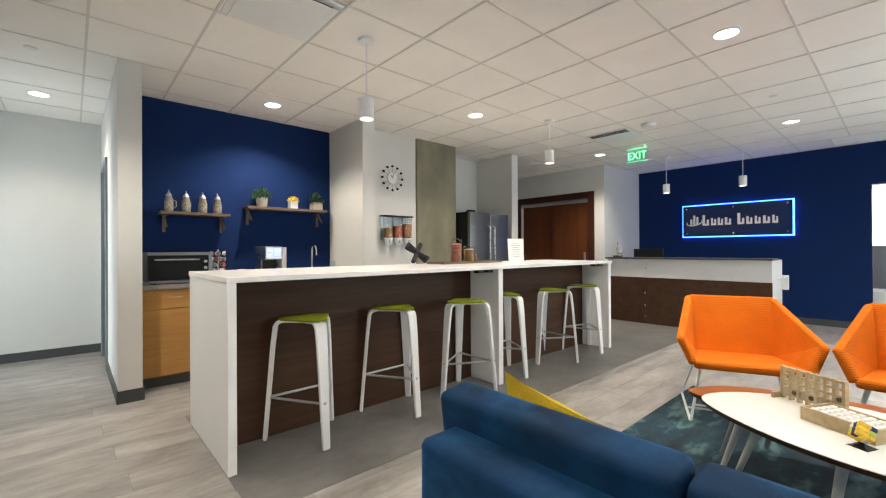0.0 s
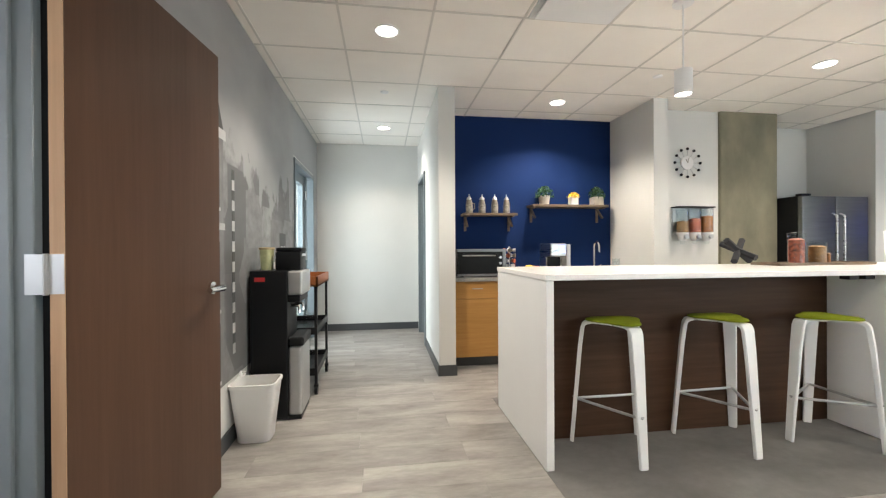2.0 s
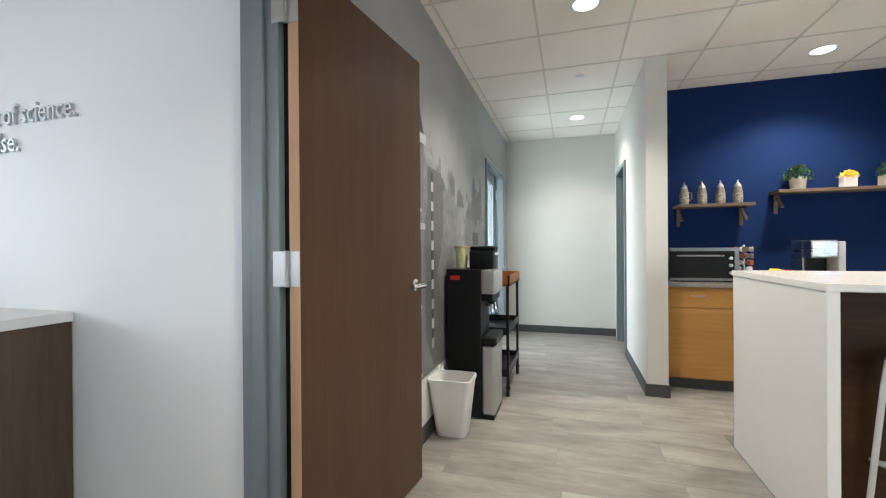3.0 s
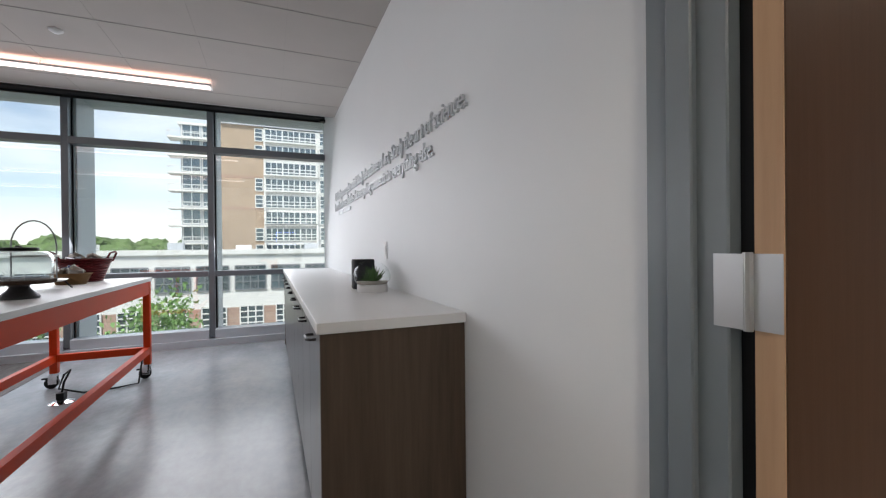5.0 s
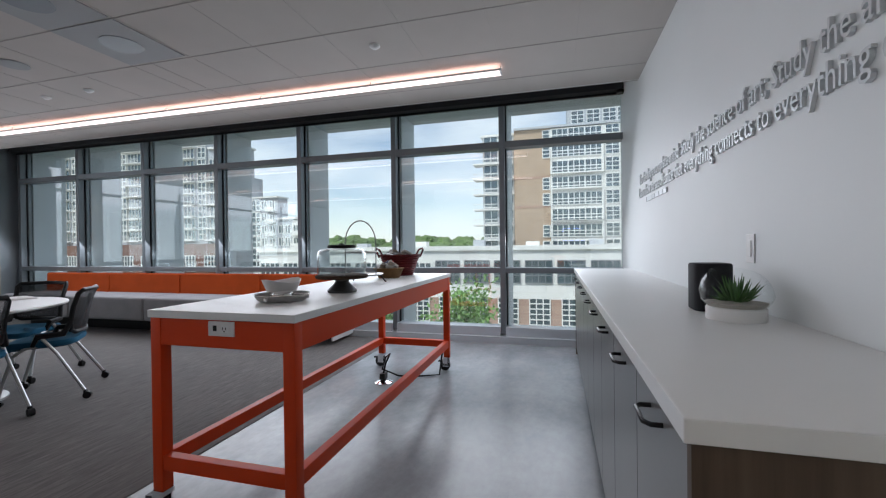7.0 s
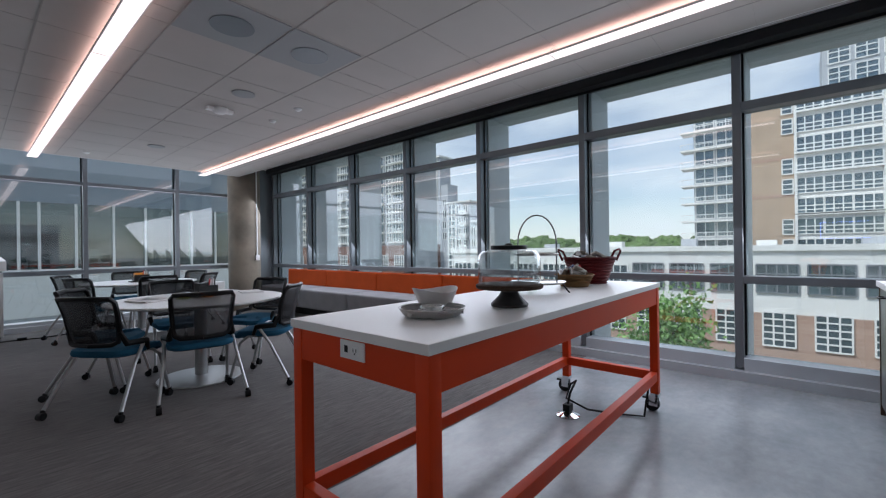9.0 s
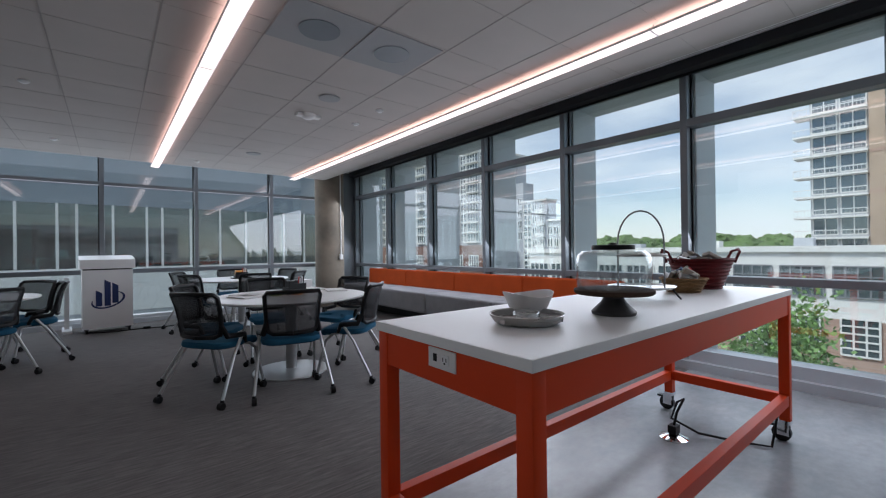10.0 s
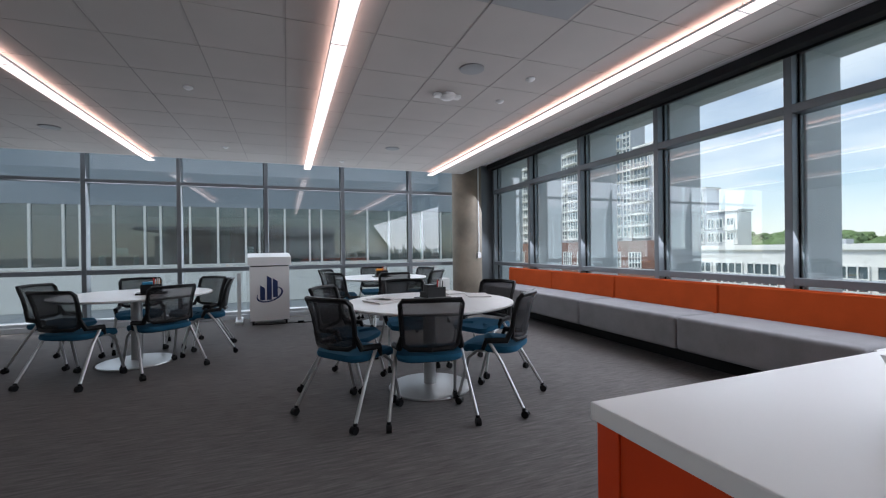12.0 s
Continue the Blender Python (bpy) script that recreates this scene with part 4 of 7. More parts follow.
# Grey towers to the south-west
gt = thing("grey_tower", -90, 0, GZ, 0, "tall grey apartment tower with long white balconies", "building")
part("wall", bx(-5, 0, -175, -90, 0, 60), FAC_GREY, gt)
part("wall", bx(-5, -0.4, -90, -79.2, 0, 41.6), FAC_GREY, gt)
part("wall", bx(-5, -0.6, -79.2, -76.6, 0, 33.6), FAC_GREY, gt)
part("podium", bx(-5, 3.0, -175, -79.5, 0, 16.6), FAC_BROWN, gt, "rust-brown podium")
part("roof", bx(-5.3, 0.5, -175.5, -89.6, 60, 60.6), FAC_WHITE, gt)
part("roof", bx(-5.3, 0.2, -89.6, -78.8, 41.6, 42.1), FAC_WHITE, gt)
tw = far_window("window", pane_grid(4.8, 2.5, 4, 1, 0.16, 0.2), FAC_WHITE)
tn = far_window("window", pane_grid(2.6, 2.7, 2, 2, 0.2, 0.25), FAC_WHITE)
nw = far_window("window", pane_grid(1.5, 2.0, 2, 1, 0.16, 0.2), FAC_WHITE)
bm = bxs((0, 1.7, -3.0, 3.0, 0, 0.32))
for k in range(16):
    box(bm, 1.62, 1.68, -3.0 + 0.395 * k, -2.94 + 0.395 * k, 0.3, 1.3)
box(bm, 1.6, 1.7, -3.0, 3.0, 1.25, 1.36)
tbal = mesh_of(bm, "balcony", FAC_WHITE)
for k in range(14):
    z = 17.6 + 3.1 * k
    for j in range(9):
        y = -170.0 + 9.2 * j
        place("window", tw, gt, 0.02, y, z + 0.3)
        place("balcony", tbal, gt, 0.0, y, z - 0.25)
        place("window", tn, gt, 0.02, y + 4.9, z + 0.2)
    if z < 38:
        place("window", tw, gt, -0.38, -87.0, z + 0.3)
        place("balcony", tbal, gt, -0.4, -87.0, z - 0.25)
        place("window", tn, gt, -0.38, -81.6, z + 0.2)
    if z < 30:
        place("window", nw, gt, -0.58, -77.8, z + 0.4)
pw = far_window("window", pane_grid(4.0, 4.0, 4, 3, 0.2, 0.25), FAC_WHITE)
for j in range(13):
    place("window", pw, gt, 3.02, -170 + 7.0 * j, 9.5)
gb = thing("grey_block", -90, 0, GZ, 0, "pale grey mid-rise apartment block with stepped roof", "building")
part("wall", bx(-4, 0, -76.6, -68.3, 0, 27.9), FAC_GREY, gb)
part("wall", bx(-4, 0.2, -68.3, -63.9, 0, 22.4), FAC_GREY, gb)
part("wall", bx(-4, 0.4, -63.9, -61.3, 0, 22.2), FAC_WHITE, gb)
part("roof", bx(-4.2, 0.6, -77, -68, 27.9, 28.3), FAC_WHITE, gb)
part("roof", bx(-4.2, 0.8, -68, -61, 22.4, 22.8), FAC_WHITE, gb)
sbal = mesh_of(bxs((0, 1.2, -1.2, 1.2, 0, 0.25), (1.14, 1.2, -1.2, 1.2, 0.6, 1.15), (1.14, 1.2, -1.2, 1.2, 0.3, 0.4)), "balcony", FAC_WHITE)
for k in range(8):
    z = 3.0 + 3.1 * k
    if z < 26:
        place("window", tn, gb, 0.02, -74.6, z + 0.1)
        place("window", nw, gb, 0.02, -72.2, z + 0.4)
        place("window", nw, gb, 0.02, -69.8, z + 0.4)
        place("balcony", sbal, gb, 0.0, -70.0, z - 0.2)
    if z < 20:
        place("window", nw, gb, 0.22, -67.1, z + 0.4)
        place("window", nw, gb, 0.22, -65.2, z + 0.4)
        place("window", nw, gb, 0.42, -62.7, z + 0.4)
        place("balcony", sbal, gb, 0.4, -62.4, z - 0.2)

# Wing across the court, south of the meeting room
sw = thing("office_wing", 0, -30, GZ, 0, "glazed office wing with white spandrel and white mullions", "building")
part("spandrel", bx(-13.2, 24, -0.5, 0.0, 12.1, 14.44), FAC_WHITE, sw, "white metal spandrel")
part("wall", bx(-13.2, 24, -0.6, -0.1, 0, 12.1), FAC_GREY, sw)
part("wall", bx(-13.2, 24, -0.4, 0.1, 17.87, 23.0), WING_CLAD, sw, "grey-blue upper cladding")
part("floor_slab", bx(-13, 24, -9.0, -0.5, 13.9, 14.3), GREY_WALL, sw)
part("ceiling_slab", bx(-13, 24, -9.0, -0.4, 17.9, 18.2), SOFFIT, sw)
part("back_wall", bx(-13, 24, -9.2, -9.0, 14.3, 17.9), GREY_WALL, sw)
part("end_wall", bx(-13.2, -13.1, -9.0, -0.4, 14.3, 17.9), GREY_WALL, sw)
for k, (x0, x1) in enumerate(((-1.5, 2.6), (3.9, 6.6), (8.0, 11.0))):
    part("inner_panel", bx(x0, x1, -6.2, -6.0, 14.3, 17.2), RED_WOOD, sw, "brown timber partition")
for k in range(9):
    x = -10.5 + 3.6 * k
    part("inner_desk", bxs((x, x + 1.8, -3.4, -2.6, 15.0, 15.05), (x, x + 0.05, -3.4, -2.6, 14.3, 15.0), (x + 1.75, x + 1.8, -3.4, -2.6, 14.3, 15.0), (x + 0.5, x + 1.1, -3.15, -3.1, 15.1, 15.5)), WHITE_LAM if k % 2 else GREY_WALL, sw)
xs = [-13.1, -11.7, -10.3, -9.3, -7.9, -6.42, -4.84, -3.43, -2.7, -1.2, 0.28, 1.04, 2.55, 4.0, 5.47, 6.24, 7.7, 9.2, 9.93, 11.36, 12.8, 13.6, 15.1, 16.6, 18.1, 19.6, 21.1, 22.6, 24]
for a, b in zip(xs, xs[1:]):
    part("mullion", bx(a - 0.055, a + 0.055, -0.12, 0.10, 14.44, 17.87), FAC_WHITE, sw)
    part("pane", bx(a + 0.055, b - 0.055, -0.03, 0.0, 14.44, 17.87), WING_PANE, sw)
part("coping", bx(-13.2, 24, -0.1, 0.16, 14.36, 14.5), FAC_WHITE, sw)
part("roof", bx(-13.4, 24.2, -9.4, 0.25, 23.0, 23.4), FAC_GREY, sw)


def tree(name, x, y, h, spread, seed, label, base=GZ):
    rnd = random.Random(seed)
    t = thing(name, x, y, base, 0, label, "tree", "street trees")
    bm = bmesh.new()
    tube(bm, [(0, 0, 0), (0.1, 0, h * 0.3), (0.0, 0.15, h * 0.62), (0.1, 0.1, h * 0.85)], [0.22, 0.17, 0.11, 0.03], 9)
    tips = []
    for k in range(15):
        a, z = k * 2.4, h * (0.32 + 0.035 * k)
        r = spread * (0.55 + 0.35 * rnd.random()) * (1.15 - 0.045 * k)
        tip = (r * math.cos(a), r * math.sin(a), z + h * 0.12)
        tube(bm, [(0, 0.05, z), (tip[0] * 0.5, tip[1] * 0.5, z + h * 0.04), tip], [0.07, 0.045, 0.015], 6)
        tips.append(tip)
    part("trunk", bm, BARK, t, "", True)
    verts, faces = [], []
    for k in range(7500):
        c = rnd.choice(tips)
        s = rnd.uniform(0.25, 1.0)
        p = Vector((c[0] * s, c[1] * s, h * 0.36 + (c[2] - h * 0.30) * (0.55 + 0.5 * rnd.random()))) + Vector([rnd.gauss(0, 0.36) for _ in range(3)]) * spread * 0.28
        u = Vector([rnd.uniform(-1, 1) for _ in range(3)]).normalized() * rnd.uniform(0.10, 0.2)
        v = u.cross(Vector([rnd.uniform(-1, 1) for _ in range(3)])).normalized() * u.length * 0.55
        i = len(verts)
        verts += [p - u, p + v, p + u, p - v]
        faces.append((i, i + 1, i + 2, i + 3))
    me = bpy.data.meshes.new("crown")
    me.from_pydata([tuple(v) for v in verts], [], faces)
    me.materials.append(TREE_LEAF)
    ob = new("crown", me)
    ob.parent = t


tree("street_tree", -27, -6.7, 12.6, 4.2, 1, "leafy green street tree in full crown")
tree("street_tree", -28, -13.5, 11.4, 3.4, 2, "leafy green street tree in full crown")
tree("street_tree", -30, -22.5, 10.4, 3.3, 3, "leafy green street tree in full crown")

# Distant woods: crowded crowns of uneven height
rnd = random.Random(5)
verts, faces = [], []
ico = bmesh.new()
bmesh.ops.create_icosphere(ico, subdivisions=3, radius=1.0)
iv, fi = [v.co.copy() for v in ico.verts], [[v.index for v in f.verts] for f in ico.faces]
ico.free()
for k in range(480):
    a = radians(rnd.uniform(-70, 45))
    d = rnd.uniform(190, 420)
    r = rnd.uniform(4.0, 8.5)
    c = Vector((-d * math.cos(a), d * math.sin(a), GZ + rnd.uniform(5.0, 9.5) + (d - 190) * 0.055))
    i = len(verts)
    for v in iv:
        j = 1 + 0.30 * noise.noise(v * 2.3 + c) + 0.22 * noise.noise(v * 7.0 + c)
        verts.append(tuple(c + Vector((v.x * r * j, v.y * r * j, v.z * r * 0.8 * j))))
    faces += [[i + q for q in f] for f in fi]
me = bpy.data.meshes.new("far_woods")
me.from_pydata(verts, [], faces)
me.materials.append(FOREST)
tagged(new("far_woods", me), "distant green woods along the horizon", "woods", "", "stuff")

# ---- lobby: the bar and its stools ----
bar = thing("bar_counter", 0, 0, 0, 0, "long white-topped bar counter with dark walnut panels", "counter")
part("top", bx(1.815, 6.14, 0.735, 1.695, 1.036, 1.068, bev=0.004), QUARTZ, bar, "white laminate worktop")
part("end_panel", bx(1.82, 1.865, 0.742, 1.688, 0.004, 1.036, bev=0.002, seg=1), WHITE_LAM, bar, "white end panel")
part("middle_panel", bx(4.03, 4.09, 0.75, 1.10, 0.004, 1.036, bev=0.002, seg=1), WHITE_LAM, bar)
part("end_panel", bx(6.07, 6.13, 0.75, 1.688, 0.004, 1.036, bev=0.002, seg=1), WHITE_LAM, bar)
part("front_panel", bx(1.865, 4.03, 1.10, 1.13, 0.004, 1.036), DARKWOOD, bar, "dark walnut front panel")
part("front_panel", bx(4.09, 6.07, 1.10, 1.13, 0.004, 1.036), DARKWOOD, bar, "dark walnut front panel")
part("back_panel", bx(1.865, 6.07, 1.64, 1.67, 0.06, 1.036), WHITE_LAM, bar)
for x in (3.86, 3.98, 5.86, 5.99):
    part("socket", bx(x - 0.035, x + 0.035, 0.80, 0.86, 1.005, 1.036, bev=0.003), BLACK, bar, "black power socket under the worktop")


def stool_mesh():
    s = thing("bar_stool", 2.346, 0.937, 0, 0, "white metal bar stool with a lime green seat pad", "stool", "stools at the bar")
    for k in range(3):
        a = radians(-90 + 120 * k)
        d = Vector((math.cos(a), math.sin(a), 0))
        t = Vector((-d.y, d.x, 0))
        rings = []
        for r, z, w in ((0.02, 0.752, 0.040), (0.150, 0.752, 0.040), (0.174, 0.749, 0.040), (0.189, 0.738, 0.039), (0.196, 0.718, 0.038), (0.211, 0.60, 0.035), (0.262, 0.0, 0.023)):
            flat = r < 0.15
            th = Vector((0, 0, 0.011)) if flat else d * 0.011 + Vector((0, 0, 0.004))
            if 0.15 < r < 0.19:
                th = (d * 0.6 + Vector((0, 0, 0.8))) * 0.011
            c = d * r + Vector((0, 0, z))
            rings.append([c - t * w - th, c + t * w - th, c + t * w + th, c - t * w + th])
        bm = bmesh.new()
        loft(bm, rings)
        bmesh.ops.bevel(bm, geom=[e for e in bm.edges], offset=0.004, segments=2, affect="EDGES")
        part("leg", bm, WHITE_POW, s, "", True)
    pts = []
    for k in range(36):
        a = radians(10 * k)
        r = 0.152 + 0.027 * math.cos(3 * (a + radians(90)))
        pts.append((r * math.cos(a), r * math.sin(a)))
    bm = bmesh.new()
    loft(bm, [[(x * k, y * k, z) for x, y in pts] for k, z in ((0.98, 0.763), (1.0, 0.765), (1.0, 0.770), (0.97, 0.774), (0.6, 0.776), (0.05, 0.776))])
    part("seat", bm, GREEN_SEAT, s, "lime green fabric pad", True)
    f = []
    for k in range(3):
        a = radians(-90 + 120 * k)
        r = 0.262 - (0.262 - 0.21) * 0.27 / 0.60
        f.append(Vector((r * math.cos(a), r * math.sin(a), 0.27)))
    for k in range(3):
        part("footrest", tb([f[k], f[(k + 1) % 3]], 0.0085, 8), SILVER, s, "", True)
        bm = bmesh.new()
        tube(bm, [f[k] + f[k].normalized() * 0.005, f[k] + f[k].normalized() * 0.018], 0.010, 8)
        part("bolt", bm, SILVER, s)
    return s


stool = stool_mesh()
for x, y, r in ((3.05, 0.945, 2), (3.71, 0.85, 30), (4.36, 0.965, 0), (5.09, 0.90, 28), (5.81, 0.93, -14)):
    copy_thing(stool, pose(x, y, 0.004, 0, 0, r))
stool.location.z = 0.004

# Things on the bar
xd = thing("jack_ornament", 3.645, 1.43, 1.068, 20, "dark crossed-bar ornament on the bar", "ornament")
for d in ((1, 0.25, 0.72), (-1, 0.25, 0.72), (0.12, 1.0, 0.42)):
    v = Vector(d).normalized() * 0.14
    part("bar", tb([Vector((0, 0, 0.115)) - v, Vector((0, 0, 0.115)) + v], 0.024, 6), BLACKMAT, xd, "", True)
tray = thing("serving_tray", 4.31, 1.43, 1.068, 2, "long wooden serving tray on the bar", "tray")
part("base", bx(-0.44, 0.44, -0.11, 0.11, 0.001, 0.012, bev=0.003), SHELF_WOOD, tray)
part("rim", bxs((-0.45, 0.45, -0.12, -0.108, 0.001, 0.022), (-0.45, 0.45, 0.108, 0.12, 0.001, 0.022), (-0.45, -0.438, -0.108, 0.108, 0.001, 0.022), (0.438, 0.45, -0.108, 0.108, 0.001, 0.022)), SHELF_WOOD, tray)
for x, h, r, fill in ((4.16, 0.245, 0.058, CANDY), (4.35, 0.175, 0.062, MIXED_NUT), (4.43, 0.10, 0.035, CEREAL)):
    jar = thing("glass_jar", x, 1.43, 1.081, 0, "clear glass jar filled with snacks", "jar", "jars on the tray")
    part("contents", lt([(0.01, 0.004), (r - 0.006, 0.006), (r - 0.006, h * 0.74), (r * 0.5, h * 0.80), (0.01, h * 0.8)]), fill, jar, "", True)
    part("glass", lt([(r * 0.9, 0.0), (r, 0.006), (r, h * 0.9), (r * 0.96, h * 0.92), (r * 0.94, h * 0.9), (r - 0.003, 0.01)], caps=(True, False)), CLEAR, jar, "", True)
    part("lid", lt([(0.01, h * 0.9), (r * 1.0, h * 0.905), (r * 1.0, h * 0.95), (0.02, h), (0.003, h)]), CLEAR, jar, "", True)
card = thing("menu_card", 5.14, 1.43, 1.069, -25, "white printed card in an upright stand", "card")
bm = bmesh.new()
obox(bm, (0, 0, 0.135), (0.20, 0.004, 0.27), 0, 0, -8)
part("sheet", bm, PAPER, card)
bm = bmesh.new()
for k in range(7):
    obox(bm, (-0.01, -0.026 + 0.0032 * k * 1.15, 0.06 + 0.026 * k), (0.12 if k % 2 else 0.09, 0.001, 0.006), 0, 0, -8)
part("print", bm, GREY_WALL, card)
part("base", bx(-0.1, 0.1, -0.05, 0.06, 0, 0.006), CLEAR, card)
part("holder", lt([(0.03, 0.0), (0.034, 0.08), (0.032, 0.08), (0.028, 0.004)], (0.13, 0.04, 0)), CLEAR, card)

# ---- lobby: kitchenette ----
kc = thing("base_cabinet", 0, 0, 0, 0, "oak base cabinets with a grey countertop", "cabinet")
part("body", bx(1.636, 3.718, 2.745, 3.358, 0.10, 0.873), OAK, kc)
part("toe_kick", bx(1.636, 3.718, 2.80, 3.358, 0.0, 0.10), BASE, kc, "black toe kick")
part("countertop", bx(1.635, 3.719, 2.70, 3.358, 0.873, 0.915, bev=0.004), GRANITE, kc, "grey stone-look countertop")
for k in range(4):
    x0, x1 = 1.642 + 0.5185 * k, 1.642 + 0.5185 * (k + 1) - 0.006
    dr = part("drawer", bx(x0, x1, 2.727, 2.744, 0.70, 0.868, bev=0.002, seg=1), OAK, kc)
    part("pull", tb([((x0 + x1) / 2 - 0.05, 2.727, 0.80), ((x0 + x1) / 2 - 0.05, 2.705, 0.80), ((x0 + x1) / 2 + 0.05, 2.705, 0.80), ((x0 + x1) / 2 + 0.05, 2.727, 0.80)], 0.005, 6), SILVER, dr)
    part("door", bx(x0, x1, 2.727, 2.744, 0.108, 0.694, bev=0.002, seg=1), OAK, kc)


def shelf(x0, x1, z, label):
    s = thing("wall_shelf", x0, 3.36, z, 0, label, "shelf", "shelves on the blue wall")
    w = x1 - x0
    part("board", bx(0, w, -0.20, -0.001, -0.028, 0, bev=0.003), SHELF_WOOD, s)
    for x in (0.05, w - 0.05):
        part("bracket", bxs((x - 0.014, x + 0.014, -0.012, -0.001, -0.20, -0.028), (x - 0.014, x + 0.014, -0.18, -0.012, -0.04, -0.028)), SHELF_WOOD, s)
        bm = bmesh.new()
        obox(bm, (x, -0.075, -0.095), (0.022, 0.018, 0.17), 0, 0, -48)
        part("brace", bm, SHELF_WOOD, s)
    return s


shelf(1.85, 2.475, 1.606, "weathered wooden wall shelf with four jugs")
shelf(2.65, 3.588, 1.71, "weathered wooden wall shelf with three plants")
jug = thing("stoneware_jug", 1.93, 3.26, 1.606, 0, "tan stoneware beer jug with a pewter lid", "jug", "jugs on the shelf")
part("body", lt([(0.032, 0), (0.039, 0.008), (0.038, 0.105), (0.032, 0.14), (0.027, 0.155)], seg=20), TAN, jug, "", True)
part("label_band", lt([(0.0392, 0.03), (0.0396, 0.035), (0.0394, 0.095), (0.0390, 0.10)], seg=20, caps=(False, False)), JUG_BAND, jug, "pale printed band", True)
part("lid", lt([(0.029, 0.155), (0.030, 0.163), (0.023, 0.177), (0.011, 0.193), (0.005, 0.203), (0.008, 0.212), (0.002, 0.221)], seg=20), STEEL, jug, "pewter lid", True)
part("grip", tb([(0.034, 0, 0.12), (0.062, 0, 0.112), (0.064, 0, 0.06), (0.037, 0, 0.035)], 0.005, 8), TAN, jug, "", True)
for x in (2.08, 2.23, 2.37):
    copy_thing(jug, pose(x, 3.26, 1.606, 0, 0, 40))


def foliage(bm, rnd, c, r, h, count, size):
    for k in range(count):
        a, e, q = rnd.uniform(0, 6.283), rnd.uniform(-0.15, 1.5), rnd.uniform(0.55, 1.0)
        p = Vector((c[0] + r * q * math.cos(a) * math.cos(e), c[1] + r * q * math.sin(a) * math.cos(e), c[2] + h * q * math.sin(e)))
        u = Vector([rnd.uniform(-1, 1) for _ in range(3)]).normalized() * size
        v = u.cross(Vector([rnd.uniform(-1, 1) for _ in range(3)])).normalized() * size * 0.5
        w = u.cross(v).normalized() * size * 0.15
        vs = [bm.verts.new(p + o) for o in (-u, v + w, u, -v + w)]
        bm.faces.new(vs)


def potted(x, y, z, pot_r, pot_h, pot_mat, leaf_mat, r, h, seed, label, square=False, size=0.018, n=260):
    p = thing("potted_plant", x, y, z, 0, label, "plant")
    if square:
        part("pot", bx(-pot_r, pot_r, -pot_r, pot_r, 0, pot_h, bev=0.006), pot_mat, p)
    else:
        part("pot", lt([(pot_r * 0.8, 0), (pot_r, pot_h * 0.95), (pot_r, pot_h), (pot_r * 0.85, pot_h), (pot_r * 0.8, pot_h * 0.9)], seg=20), pot_mat, p, "", True)
    bm = bmesh.new()
    foliage(bm, random.Random(seed), (0, 0, pot_h * 0.95), r, h, n, size)
    part("leaves", bm, leaf_mat, p)


potted(2.83, 3.26, 1.71, 0.066, 0.11, POT_CLAY, LEAF_DARK, 0.115, 0.12, 1, "bushy green plant in a grey pot")
potted(3.19, 3.26, 1.71, 0.045, 0.10, WHITE_PLAS, YELLOW, 0.075, 0.055, 2, "yellow flowers in a white square pot", True, 0.016, 160)
potted(3.485, 3.26, 1.71, 0.06, 0.10, POT_CLAY, LEAF_DARK, 0.10, 0.13, 3, "bushy dark green plant in a grey pot", True)

mw = thing("toaster_oven", 1.945, 2.90, 0.915, 0, "black and steel toaster oven on the counter", "oven")
part("body", bx(-0.25, 0.25, -0.17, 0.17, 0.015, 0.285, bev=0.008), BLACK, mw)
part("door", bx(-0.245, 0.17, -0.182, -0.17, 0.03, 0.235, bev=0.003), BLACK, mw, "dark glass door")
part("trim", bxs((-0.25, 0.25, -0.186, -0.17, 0.258, 0.285), (-0.25, 0.25, -0.186, -0.17, 0.012, 0.034), (0.22, 0.25, -0.186, -0.17, 0.034, 0.258)), FRIDGE_STEEL, mw)
part("handle", tb([(-0.2, -0.182, 0.22), (-0.2, -0.205, 0.22), (0.14, -0.205, 0.22), (0.14, -0.182, 0.22)], 0.007), STEEL, mw, "", True)
for z in (0.08, 0.14, 0.2):
    part("knob", tb([(0.195, -0.17, z), (0.195, -0.19, z)], 0.014, 12), STEEL, mw, "", True)
for x in (-0.2, 0.2):
    part("foot", bx(x - 0.02, x + 0.02, -0.14, 0.14, 0, 0.015), BLACK, mw)
car = thing("pod_carousel", 2.285, 2.885, 0.915, 0, "coffee pod carousel filled with pods", "carousel")
part("stand", lt([(0.08, 0), (0.08, 0.012), (0.012, 0.02), (0.012, 0.30), (0.005, 0.31)], seg=16), CHROME, car, "", True)
for k in range(5):
    for j in range(4):
        a = radians(90 * j + 20 * k)
        c = Vector((0.052 * math.cos(a), 0.052 * math.sin(a), 0.05 + 0.055 * k))
        bm = bmesh.new()
        tube(bm, [c - c.xy.to_3d() * 0.3, c + c.xy.to_3d() * 0.25], [0.018, 0.024], 10)
        part("pod", bm, (WHITE_PLAS, CANDY, TAN, SILVER)[(k + j) % 4], car)
sn = thing("snack_bowl", 2.53, 2.87, 0.915, 0, "bowl of colourful wrapped snacks", "bowl")
part("bowl", lt([(0.05, 0), (0.10, 0.05), (0.097, 0.05), (0.048, 0.006)], seg=20), BLACK, sn, "", True)
rnd = random.Random(4)
for k in range(12):
    bm = bmesh.new()
    obox(bm, (rnd.uniform(-0.06, 0.06), rnd.uniform(-0.05, 0.05), 0.055 + 0.004 * k), (0.07, 0.03, 0.014), rnd.uniform(0, 180), 0.004, rnd.uniform(-25, 25))
    part("packet", bm, (YELLOW, RED, ORANGE_CARD, YELLOW)[k % 4], sn)
